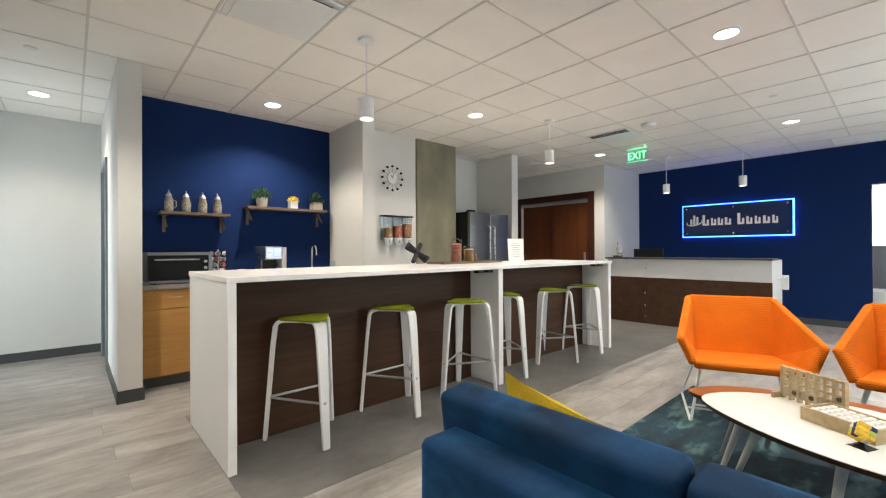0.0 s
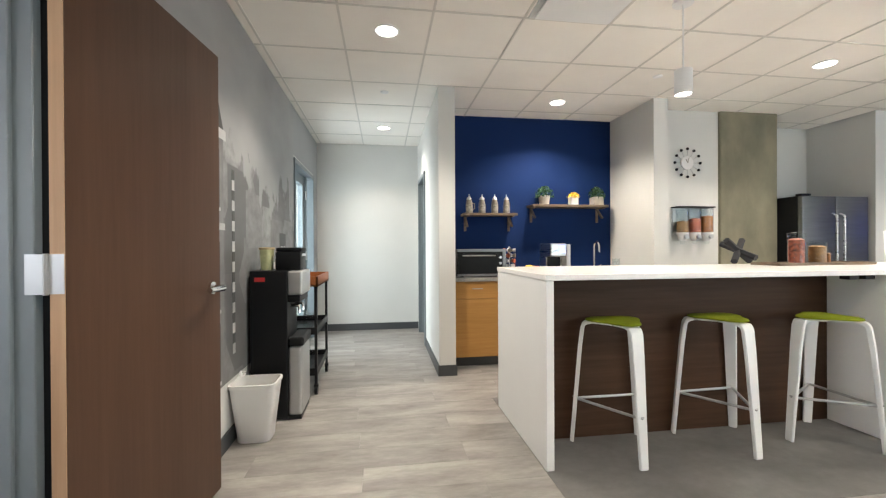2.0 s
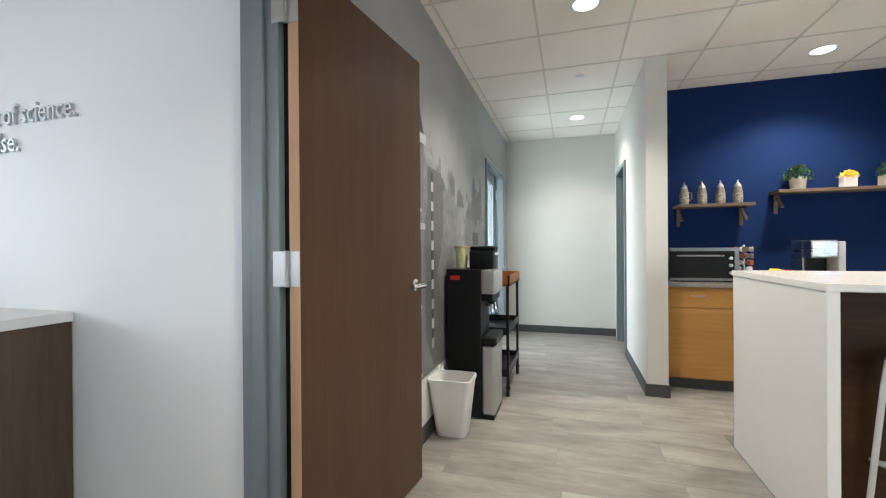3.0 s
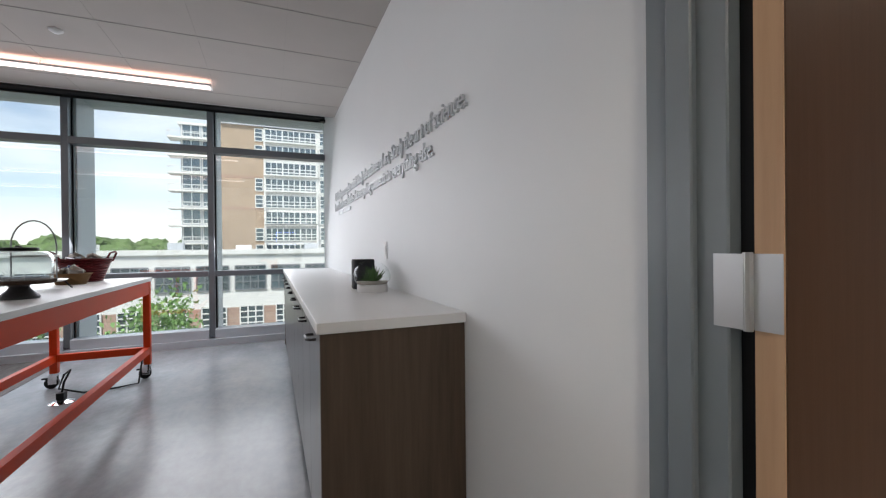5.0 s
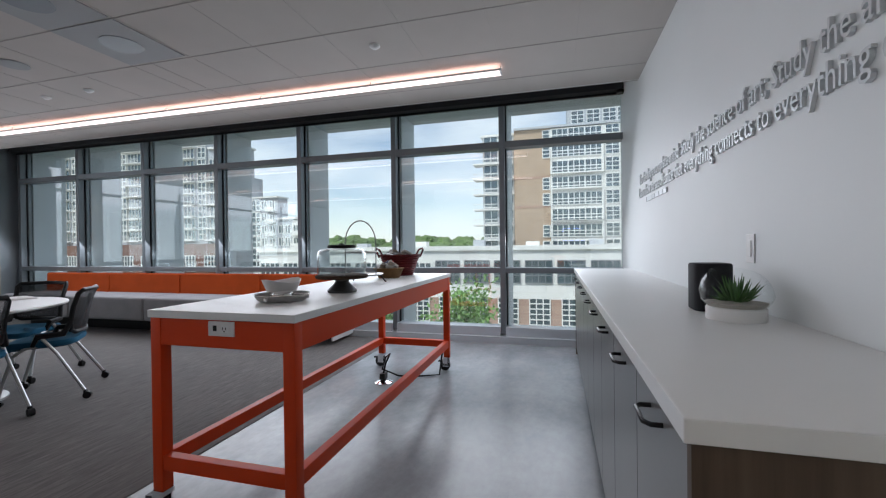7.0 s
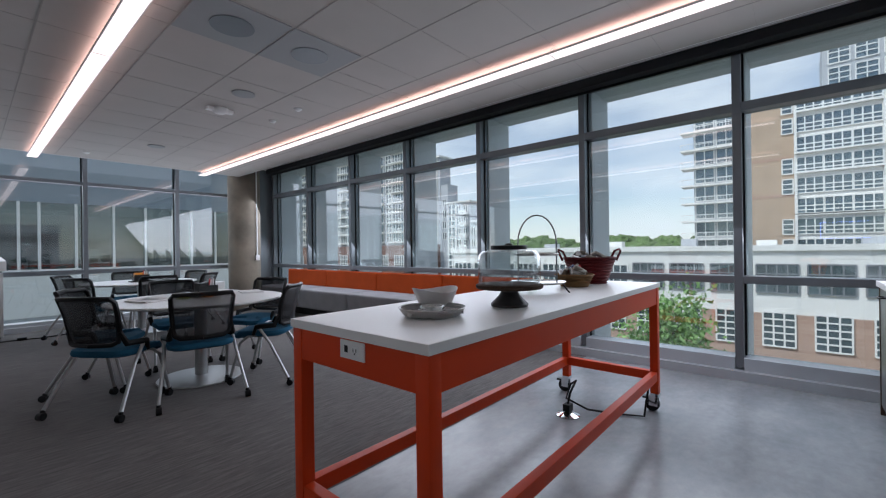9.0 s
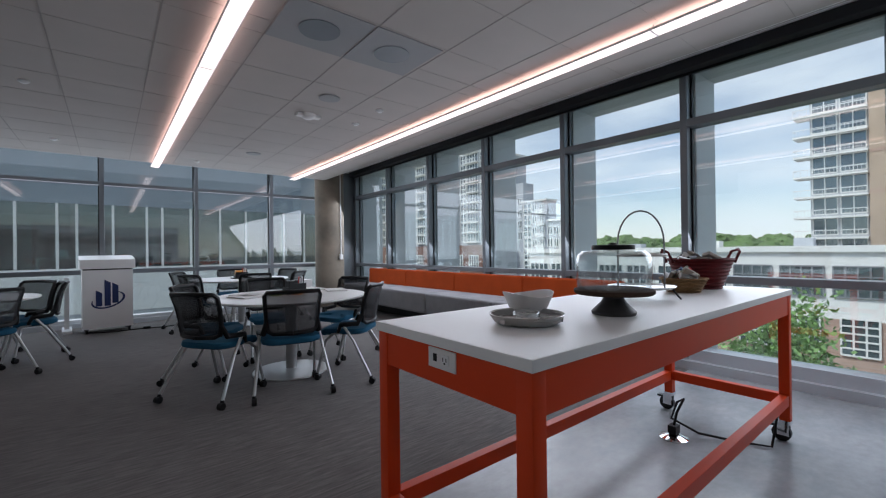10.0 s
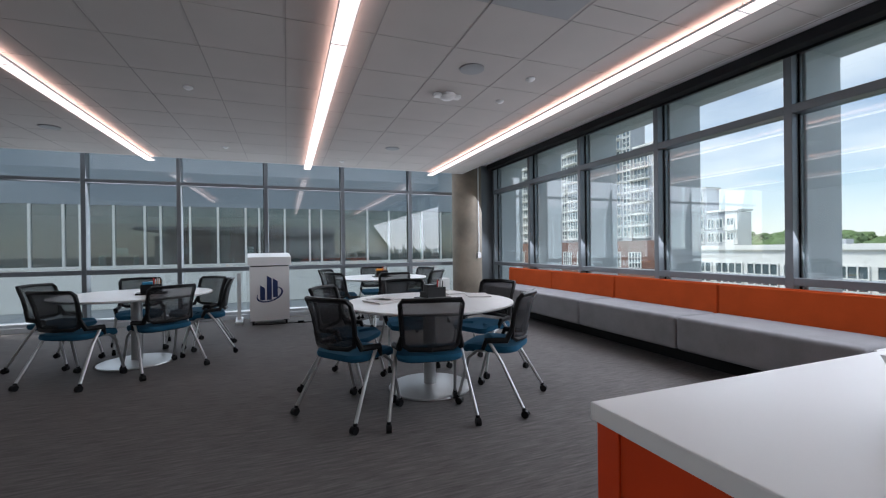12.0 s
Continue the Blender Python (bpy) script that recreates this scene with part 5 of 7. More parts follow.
cm = thing("coffee_machine", 2.81, 2.91, 0.915, 0, "silver coffee machine with a black cup bay", "coffee machine")
part("body", bx(-0.115, 0.115, -0.02, 0.16, 0, 0.34, bev=0.012), STEEL, cm)
part("head", bx(-0.115, 0.06, -0.15, -0.02, 0.20, 0.34, bev=0.012), STEEL, cm)
part("cup_bay", bx(-0.10, 0.045, -0.028, -0.019, 0.02, 0.2), BLACK, cm)
part("drip_tray", bx(-0.11, 0.055, -0.15, -0.022, 0, 0.025, bev=0.004), BLACK, cm)
part("tank", bx(0.066, 0.114, -0.14, -0.02, 0.02, 0.33, bev=0.01), WHITE_PLAS, cm)
part("display", bx(-0.03, 0.05, -0.156, -0.149, 0.24, 0.32), lit("blue_display", (0.10, 0.16, 0.8), 1.2), cm, "lit blue display")
fc = thing("kitchen_faucet", 3.31, 3.0, 0.915, 0, "chrome gooseneck kitchen tap", "faucet")
part("base", lt([(0.026, 0), (0.026, 0.02), (0.016, 0.05), (0.014, 0.06)], seg=16), CHROME, fc, "", True)
part("spout", tb([(0, 0, 0.05), (0, 0, 0.30)] + [(0.0 + 0.012 * 0, -0.055 + 0.055 * math.cos(a), 0.30 + 0.055 * math.sin(a)) for a in (0.4, 0.8, 1.2, 1.57, 2.0, 2.4, 2.8)] + [(0, -0.112, 0.27), (0, -0.118, 0.24)], 0.011, 10), CHROME, fc, "", True)
part("lever", tb([(0.015, 0, 0.07), (0.05, 0, 0.075), (0.085, -0.005, 0.10)], 0.006, 8), CHROME, fc, "", True)
sd2 = thing("soap_dispenser", 3.04, 3.0, 0.915, 0, "small chrome soap dispenser", "dispenser")
part("pump", tb([(0, 0, 0), (0, 0, 0.075), (0, -0.05, 0.08)], 0.008), CHROME, sd2, "", True)
wg = thing("drinking_glass", 3.50, 2.87, 0.915, 0, "clear drinking glass on the counter", "glass")
part("glass", lt([(0.032, 0), (0.04, 0.17), (0.038, 0.17), (0.030, 0.006)], seg=20, caps=(True, False)), CLEAR, wg, "", True)

# Clock, dispensers, fridge
ck = thing("wall_clock", 4.355, 2.86, 2.158, 0, "white wall clock ringed by black balls", "clock")
bm = bmesh.new()
tube(bm, [(0, -0.001, 0), (0, -0.018, 0)], 0.075, 36)
part("face", bm, WHITE_PLAS, ck, "", True)
for k in range(12):
    a = radians(30 * k)
    c = (0.158 * math.sin(a), -0.02, 0.158 * math.cos(a))
    bm = bmesh.new()
    bmesh.ops.create_uvsphere(bm, u_segments=12, v_segments=8, radius=0.016, matrix=pose(*c))
    bl = part("ball", bm, BLACK, ck, "", True)
    part("rod", tb([(0.07 * math.sin(a), -0.012, 0.07 * math.cos(a)), c], 0.003, 6), SILVER, bl)
part("hour_hand", tb([(0, -0.024, 0), (-0.026, -0.024, 0.04)], 0.004, 6), POT_CLAY, ck)
part("minute_hand", tb([(0, -0.026, 0), (0.015, -0.026, 0.066)], 0.003, 6), POT_CLAY, ck)
dp = thing("snack_dispenser", 4.39, 2.86, 1.24, 0, "wall-mounted triple snack dispenser with coloured cereals", "dispenser")
part("rail", bx(-0.23, 0.23, -0.12, -0.002, 0.405, 0.42, bev=0.004), BLACK, dp)
part("backplate", bx(-0.22, 0.22, -0.012, -0.001, 0.10, 0.405), SILVER, dp)
for k, mt in enumerate((MIXED_NUT, CANDY, CEREAL)):
    x = -0.15 + 0.15 * k
    part("canister", lt([(0.066, 0.13), (0.066, 0.40), (0.064, 0.40), (0.064, 0.135)], (x, -0.08, 0), 20, (False, False)), CLEAR, dp, "", True)
    part("contents", lt([(0.03, 0.125), (0.060, 0.14), (0.060, 0.25 + 0.03 * k), (0.01, 0.262 + 0.03 * k)], (x, -0.08, 0), 20), mt, dp, "", True)
    part("chute", lt([(0.035, 0.04), (0.05, 0.09), (0.066, 0.13)], (x, -0.08, 0), 16), WHITE_PLAS, dp, "", True)
    part("knob", tb([(x, -0.13, 0.085), (x, -0.155, 0.085)], 0.024, 14), SILVER, dp, "", True)
    part("catch_cup", lt([(0.02, 0.0), (0.03, 0.04)], (x, -0.08, 0), 14), CLEAR, dp, "", True)
fr = thing("fridge", 5.945, 2.90, 0, 0, "stainless steel french-door fridge with black sides", "fridge")
part("cabinet", bx(-0.43, 0.43, -0.29, 0.36, 0.02, 1.77, bev=0.01), BLACK, fr, "black cabinet")
for s in (-1, 1):
    d = part("door", bx(min(s * 0.004, s * 0.43), max(s * 0.004, s * 0.43), -0.35, -0.292, 0.70, 1.765, bev=0.012), FRIDGE_STEEL, fr, "brushed steel door", True)
    part("handle", tb([(s * 0.05, -0.35, 0.85), (s * 0.05, -0.40, 0.87), (s * 0.05, -0.40, 1.55), (s * 0.05, -0.35, 1.57)], 0.012, 10), STEEL, d, "", True)
d = part("freezer_drawer", bx(-0.43, 0.43, -0.35, -0.292, 0.06, 0.69, bev=0.012), FRIDGE_STEEL, fr, "", True)
part("handle", tb([(-0.33, -0.35, 0.60), (-0.33, -0.40, 0.60), (0.33, -0.40, 0.60), (0.33, -0.35, 0.60)], 0.012, 10), STEEL, d, "", True)
part("hinge_cap", bx(-0.42, -0.30, -0.33, -0.26, 1.77, 1.795, bev=0.004), BLACK, fr)

# ---- lobby: reception ----
rd = thing("reception_desk", 0, 0, 0, 0, "reception desk with dark wood base and white upper panel", "desk")
part("base_panel", bx(8.13, 8.165, -0.48, 1.15, 0.0, 0.745), DARKWOOD, rd, "dark wood lower front")
part("base_panel", bx(8.13, 8.165, 1.156, 1.79, 0.0, 0.745), DARKWOOD, rd, "dark wood lower front")
part("upper_panel", bx(8.13, 8.165, -0.48, 1.15, 0.75, 1.045), WHITE_LAM, rd, "white upper front")
part("upper_panel", bx(8.13, 8.165, 1.156, 1.79, 0.75, 1.045), WHITE_LAM, rd, "white upper front")
part("side_panel", bx(8.165, 8.80, -0.48, -0.44, 0.0, 1.045), WHITE_LAM, rd)
part("ledge", bx(8.06, 8.46, -0.50, 1.80, 1.045, 1.07, bev=0.003), STONE_DARK, rd, "thin dark ledge top")
part("work_surface", bx(8.165, 8.95, -0.44, 1.80, 0.72, 0.75), WHITE_LAM, rd)
part("side_shelf", bxs((8.40, 8.78, -0.56, -0.482, 0.80, 0.825), (8.74, 8.78, -0.56, -0.482, 0.62, 0.80)), WHITE_LAM, rd)
for z in (0.12, 0.3, 0.5, 0.9):
    part("clip", tb([(8.13, 1.153, z), (8.118, 1.153, z)], 0.014, 10), CHROME, rd, "chrome panel clip")
aw = thing("desk_award", 8.25, 1.66, 1.07, 0, "small bronze figure on the reception ledge", "ornament")
part("base", bx(-0.06, 0.06, -0.06, 0.06, 0, 0.03, bev=0.004), STONE_DARK, aw)
part("figure", lt([(0.03, 0.03), (0.014, 0.08), (0.03, 0.14), (0.012, 0.2), (0.02, 0.24), (0.004, 0.27)], seg=12), POT_CLAY, aw, "", True)
part("horn", tb([(0.0, 0.02, 0.08), (0, -0.07, 0.06), (0, -0.09, 0.12)], [0.014, 0.02, 0.006]), POT_CLAY, aw, "", True)
mon = thing("desk_monitor", 8.62, 1.30, 0.75, 0, "black monitor behind the reception ledge", "monitor")
part("screen", bx(-0.02, 0.02, -0.24, 0.24, 0.14, 0.46, bev=0.005), BLACK, mon)
part("stand", tb([(0.0, 0, 0), (0, 0, 0.2)], 0.025), BLACK, mon)
sg = thing("wall_sign", 9.9, 0.345, 1.715, 0, "blue glass wall sign with white logo, edge-lit in blue", "sign")
part("light_box", bx(-0.035, -0.001, -0.82, 0.82, -0.30, 0.30), BLUE_GLOW, sg, "glowing blue back light")
part("panel", bx(-0.062, -0.048, -0.80, 0.80, -0.28, 0.28, bev=0.003), paint("sign_glass", (0.008, 0.025, 0.10), 0.15, 0.05), sg, "dark blue panel")
for y in (-0.74, 0.0, 0.74):
    for z in (-0.23, 0.23):
        part("standoff", tb([(-0.035, y, z), (-0.072, y, z)], 0.014, 12), CHROME, sg)
for k, h in enumerate((0.10, 0.17, 0.14)):
    part("logo_bar", bx(-0.072, -0.0625, 0.66 - 0.05 * k - 0.017, 0.66 - 0.05 * k + 0.017, -0.06, -0.06 + h), SIGN_WHITE, sg)
bm = bmesh.new()
tube(bm, [(-0.067, 0.61 + 0.125 * math.cos(a), -0.02 - 0.055 * math.sin(a) - 0.02 * math.cos(a)) for a in (radians(12 * k) for k in range(-2, 18))], [0.003 + 0.009 * math.sin(math.pi * k / 19) for k in range(20)], 6)
part("logo_swoosh", bm, SIGN_WHITE, sg)
for u, w, h in ((0.425, 0.11, 0.155), (0.30, 0.085, 0.105), (0.195, 0.085, 0.105), (0.08, 0.10, 0.105), (-0.11, 0.105, 0.155), (-0.23, 0.09, 0.105), (-0.345, 0.085, 0.105), (-0.465, 0.10, 0.105), (-0.58, 0.08, 0.105)):
    b0, top = -0.085, -0.085 + h * 1.25
    part("letter_bar", bxs((-0.074, -0.0625, u + w * 0.10, u + w * 0.46, b0, top), (-0.074, -0.0625, u - w * 0.46, u + w * 0.10, b0, b0 + 0.035), (-0.074, -0.0625, u - w * 0.46, u - w * 0.16, b0 + 0.035, b0 + 0.105)), SIGN_WHITE, sg)

# ---- lobby: lounge ----
solid("area_rug", bx(2.45, 5.25, -3.3, -0.415, 0.0, 0.012, bev=0.004), RUG, "dark sea-blue rug with pale wave pattern", "rug", "")


def cushion(bm, x0, x1, y0, y1, z0, z1, r=0.05, puff=0.02):
    """A soft box: rounded corners, slightly swollen faces."""
    w, d = x1 - x0, y1 - y0
    rings = []
    for z, k in ((z0, 0.90), (z0 + (z1 - z0) * 0.12, 0.985), (z0 + (z1 - z0) * 0.5, 1.0 + puff), (z0 + (z1 - z0) * 0.88, 0.985), (z1, 0.88)):
        rings.append([((x0 + x1) / 2 + px * k, (y0 + y1) / 2 + py * k, z) for px, py in rounded(w, d, r)])
    rings.append([((x0 + x1) / 2 + px * 0.5, (y0 + y1) / 2 + py * 0.5, z1 + puff * 0.4) for px, py in rounded(w, d, r)])
    loft(bm, rings)


sf = thing("sofa", 0.028, -0.03, 0, 0, "deep blue velvet sofa seen from behind", "sofa")
part("back_frame", bx(1.80, 1.94, -2.95, -0.84, 0.12, 0.755, bev=0.035, seg=4), VELVET, sf, "", True)
part("base", bx(1.96, 2.68, -2.95, -0.86, 0.12, 0.30, bev=0.02), VELVET, sf, "", True)
part("arm", bx(1.95, 2.68, -0.98, -0.842, 0.30, 0.50, bev=0.04, seg=4), VELVET, sf, "", True)
part("arm", bx(1.95, 2.68, -2.95, -2.80, 0.30, 0.50, bev=0.04, seg=4), VELVET, sf, "", True)
for k in range(3):
    y1 = -0.79 - 0.6 * k
    y0 = -1.39 - 0.6 * k
    part("back_cushion", bx(-0.075, 0.035, y0 + 0.004, y1 - 0.004, -0.20, 0.185, bev=0.026, seg=3), VELVET, sf, "", True, "", Matrix.Translation((2.0, 0, 0.655)) @ pose(0, 0, 0, 0, -7, 0))
    bm = bmesh.new()
    cushion(bm, 2.02, 2.70, max(y0, -2.79) + 0.006, min(y1, -0.99) - 0.006, 0.30, 0.45, 0.05, 0.01)
    part("seat_cushion", bm, VELVET, sf, "", True)
for x, y in ((1.86, -0.92), (2.6, -0.92), (1.86, -2.87), (2.6, -2.87)):
    part("foot", lt([(0.02, 0.0), (0.028, 0.12)], (x, y, 0.0), 12), DARKWOOD, sf)
pl = thing("throw_pillow", 2.30, -0.93, 0.46, 0, "mustard yellow throw pillow on the sofa", "pillow")
bm = bmesh.new()
n = 10
g = [[None] * (n + 1) for _ in range(n + 1)]
for side in (1, -1):
    for i in range(n + 1):
        for j in range(n + 1):
            u, v = i / n * 2 - 1, j / n * 2 - 1
            t = max(0, (1 - u * u) * (1 - v * v)) ** 0.5 * 0.06
            pin = 1 - 0.10 * (1 - abs(u) ** 2) * abs(v) ** 3
            pin2 = 1 - 0.10 * (1 - abs(v) ** 2) * abs(u) ** 3
            g[i][j] = bm.verts.new((side * t, u * 0.18 * pin2, 0.18 + v * 0.18 * pin))
    for i in range(n):
        for j in range(n):
            bm.faces.new((g[i][j], g[i + 1][j], g[i + 1][j + 1], g[i][j + 1]))
bmesh.ops.remove_doubles(bm, verts=bm.verts, dist=0.0005)
part("cover", bm, YELLOW_FAB, pl, "", True, "", pose(0, 0, 0, 0, -16, 0) @ pose(0, 0, 0, 14, 0, 0))


def lounge_chair(x, y, rz):
    """Faceted shell chair on a wire base; its own +y is the front."""
    c = thing("lounge_chair", x, y, 0.012, rz, "orange ribbed faceted lounge chair on white wire legs", "chair", "orange lounge chairs")
    P = {"fl": (-0.32, 0.30, 0.40), "fr": (0.32, 0.30, 0.40), "al": (-0.40, 0.26, 0.58), "ar": (0.40, 0.26, 0.58),
         "tl": (-0.285, -0.40, 0.815), "tr": (0.285, -0.40, 0.815), "bl": (-0.26, -0.24, 0.37), "br": (0.26, -0.24, 0.37), "ml": (-0.30, 0.24, 0.41), "mr": (0.30, 0.24, 0.41)}
    for nm, ks in (("seat", ("fl", "fr", "br", "bl")), ("backrest", ("bl", "br", "tr", "tl")), ("wing", ("fl", "bl", "tl", "al")), ("wing", ("br", "fr", "ar", "tr"))):
        bm = bmesh.new()
        f = bm.faces.new([bm.verts.new(P[k]) for k in ks])
        if nm == "wing":
            bmesh.ops.triangulate(bm, faces=[f])
        ob = part(nm, bm, ORANGE_CHAIR, c, "", False)
        so = ob.modifiers.new("thickness", "SOLIDIFY")
        so.thickness, so.offset = 0.055, 0.0
        be = ob.modifiers.new("soft", "BEVEL")
        be.width, be.segments = 0.022, 3
    for s in (-1, 1):
        part("leg", tb([(s * 0.27, 0.20, 0.37), (s * 0.34, 0.30, 0.015), (s * 0.34, 0.27, 0.006), (s * 0.34, -0.30, 0.006), (s * 0.34, -0.33, 0.015), (s * 0.25, -0.20, 0.36)], 0.009, 8), WHITE_POW, c, "", True)
    part("stretcher", tb([(-0.34, 0.0, 0.006), (0.34, 0.0, 0.006)], 0.007, 8), WHITE_POW, c, "", True)
    part("stretcher", tb([(-0.33, 0.275, 0.12), (0.33, 0.275, 0.12)], 0.006, 8), WHITE_POW, c, "", True)


lounge_chair(4.78, -0.87, 113)
lounge_chair(4.92, -1.78, 90)


def organic_table(name, pts, z, mat, edge, label, legs):
    t = thing(name, 0, 0, 0.012, 0, label, "table")
    cx, cy = sum(p[0] for p in pts) / len(pts), sum(p[1] for p in pts) / len(pts)
    out = []
    m = len(pts)
    for i in range(m):
        p0, p1, p2, p3 = (Vector(pts[(i + k - 1) % m]) for k in range(4))
        for s in range(8):
            u = s / 8
            q = 0.5 * ((2 * p1) + (p2 - p0) * u + (2 * p0 - 5 * p1 + 4 * p2 - p3) * u * u + (3 * p1 - p0 - 3 * p2 + p3) * u ** 3)
            out.append((q.x, q.y))
    sc = lambda k, zz: [(cx + (x - cx) * k, cy + (y - cy) * k, zz) for x, y in out]
    bm = bmesh.new()
    loft(bm, [sc(0.985, z - 0.026), sc(1.0, z - 0.018), sc(1.0, z - 0.004)])
    part("edge", bm, edge, t, "plywood edge", True)
    bm = bmesh.new()
    loft(bm, [sc(1.0, z - 0.0038), sc(1.0, z - 0.001), sc(0.995, z)])
    part("tabletop", bm, mat, t, "", True)
    for (x0, y0), (x1, y1) in legs:
        part("leg", tb([(x0, y0, 0.0), (x1, y1, z - 0.02)], [0.014, 0.022], 12), SILVER if mat is MID_WOOD else WHITE_POW, t, "", True)


organic_table("coffee_table", [(3.72, -0.93), (4.02, -1.12), (4.12, -1.55), (3.92, -2.0), (3.55, -2.02), (3.33, -1.72), (3.42, -1.28)], 0.40, WHITE_LAM, DARKWOOD,
              "white rounded coffee table with a dark edge", (((3.87, -0.99), (3.75, -1.12)), ((3.85, -1.06), (3.72, -1.2)), ((3.55, -1.45), (3.55, -1.5)), ((3.75, -1.92), (3.75, -1.85))))
organic_table("side_table", [(3.93, -0.80), (4.22, -1.0), (4.36, -1.5), (4.33, -1.95), (4.12, -2.1), (3.98, -1.6), (3.85, -1.1)], 0.36, MID_WOOD, DARKWOOD,
              "orange-brown wooden coffee table beside the white one", (((4.0, -0.95), (4.02, -1.05)), ((4.25, -1.9), (4.2, -1.85)), ((4.3, -1.1), (4.2, -1.2))))
gm = thing("wooden_game", 3.97, -1.35, 0.412, 62, "upright wooden four-in-a-row game on the table", "game")
for k in range(8):
    part("upright", bx(-0.14 + 0.04 * k - 0.007, -0.14 + 0.04 * k + 0.007, -0.012, 0.012, 0.0, 0.17), PLY, gm)
for k in range(5):
    part("rail", bx(-0.14, 0.14, -0.011, 0.011, 0.02 + 0.034 * k, 0.031 + 0.034 * k), PLY, gm)
part("foot", bx(-0.16, -0.148, -0.06, 0.06, 0, 0.03), PLY, gm)
part("foot", bx(0.148, 0.16, -0.06, 0.06, 0, 0.03), PLY, gm)
for k in range(8):
    part("counter", tb([(-0.12 + 0.04 * (k % 7), -0.010, 0.042 + 0.034 * (k // 7)), (-0.12 + 0.04 * (k % 7), 0.010, 0.042 + 0.034 * (k // 7))], 0.012, 12), STONE_DARK if k % 2 else POT_CLAY, gm)
tr2 = thing("game_box", 3.75, -1.50, 0.412, 62, "open wooden box of white game pieces", "box")
part("tray", bxs((-0.14, 0.14, -0.09, 0.09, 0, 0.01), (-0.14, 0.14, -0.09, -0.08, 0.01, 0.06), (-0.14, 0.14, 0.08, 0.09, 0.01, 0.06), (-0.14, -0.13, -0.08, 0.08, 0.01, 0.06), (0.13, 0.14, -0.08, 0.08, 0.01, 0.06)), PLY, tr2)
for i in range(7):
    for j in range(4):
        part("piece", bx(-0.125 + 0.036 * i, -0.125 + 0.036 * i + 0.028, -0.075 + 0.038 * j, -0.075 + 0.038 * j + 0.03, 0.01, 0.058, bev=0.004, seg=1), WHITE_PLAS, tr2)
cb = thing("puzzle_cube", 3.555, -1.546, 0.412, 20, "small coloured puzzle cube on a black stand", "puzzle")
part("stand", lt([(0.05, 0), (0.012, 0.012), (0.012, 0.02)], seg=4), BLACK, cb)
rnd = random.Random(8)
for i in range(3):
    for j in range(3):
        for k in range(3):
            bm = bmesh.new()
            box(bm, -0.03 + 0.02 * i, -0.011 + 0.02 * i, -0.03 + 0.02 * j, -0.011 + 0.02 * j, -0.03 + 0.02 * k, -0.011 + 0.02 * k, bev=0.002, seg=1)
            part("cubelet", bm, rnd.choice((YELLOW, YELLOW, PAD_GREEN, BLUEPAINT, WHITE_PLAS)), cb, "", False, "", Matrix.Translation((0, 0, 0.058)) @ pose(0, 0, 0, 35, 35, 20))

# ---- lobby: along the mural ----
wc = thing("water_cooler", 0.20, 1.83, 0, 0, "black and steel floor-standing water cooler", "water cooler")
part("body", bx(-0.17, 0.080, -0.165, 0.165, 0.01, 1.06, bev=0.008, seg=3), BLACK, wc, "black cabinet", True)
part("front_panel", bx(0.080, 0.178, -0.163, 0.163, 0.03, 0.52, bev=0.03, seg=4), SILVER, wc, "brushed steel lower front", True)
part("upper_front", bx(0.080, 0.185, -0.163, 0.163, 0.885, 1.058, bev=0.02, seg=4), SILVER, wc, "", True)
part("drip_tray", bx(0.080, 0.19, -0.16, 0.16, 0.52, 0.585, bev=0.02, seg=3), BLACK, wc)
part("valance", bx(0.080, 0.165, -0.158, 0.158, 0.835, 0.885, bev=0.008), BLACK, wc)
part("toe_strip", bx(0.080, 0.17, -0.155, 0.155, 0.004, 0.03), BLACK, wc)
for y in (-0.07, 0.07):
    part("spout", tb([(0.078, y, 0.80), (0.14, y, 0.80), (0.145, y, 0.75)], 0.012), CHROME, wc, "", True)
part("warning_label", bx(-0.14, -0.07, -0.1665, -0.1652, 0.985, 1.015), RED, wc, "red printed label")
cfm = thing("coffee_brewer", 0.27, 1.84, 1.06, 0, "black coffee brewer on the water cooler", "coffee machine")
part("body", bx(-0.09, 0.09, -0.10, 0.10, 0, 0.135, bev=0.015), BLACK, cfm, "", True)
part("lid", bx(-0.085, 0.095, -0.095, 0.095, 0.135, 0.165, bev=0.012), BLACK, cfm, "", True)
part("trim", bx(0.09, 0.096, -0.08, 0.08, 0.10, 0.12), CHROME, cfm)
cup = thing("paper_cup_stack", 0.11, 1.80, 1.06, 0, "greenish cup stack with a wooden lid", "cups")
part("cup_stack", lt([(0.04, 0), (0.05, 0.15), (0.046, 0.15), (0.03, 0.14)], seg=18), CUP_GREEN, cup, "", True)
part("lid", lt([(0.056, 0.15), (0.056, 0.165), (0.01, 0.168)], seg=18), PLY, cup, "", True)
wb2 = thing("waste_bin", 0.14, 1.42, 0, 0, "white plastic waste bin with a bag edge", "bin")
bm = bmesh.new()
ol = lambda w, d, z: [(x, y, z) for x, y in rounded(w, d, 0.04, 4)]
loft(bm, [ol(0.19, 0.15, 0.0), ol(0.20, 0.16, 0.006), ol(0.275, 0.23, 0.35), ol(0.287, 0.242, 0.352), ol(0.287, 0.242, 0.372), ol(0.265, 0.22, 0.374), ol(0.262, 0.216, 0.34), ol(0.19, 0.145, 0.02)], (True, True))
part("tub", bm, WHITE_PLAS, wb2, "", True)
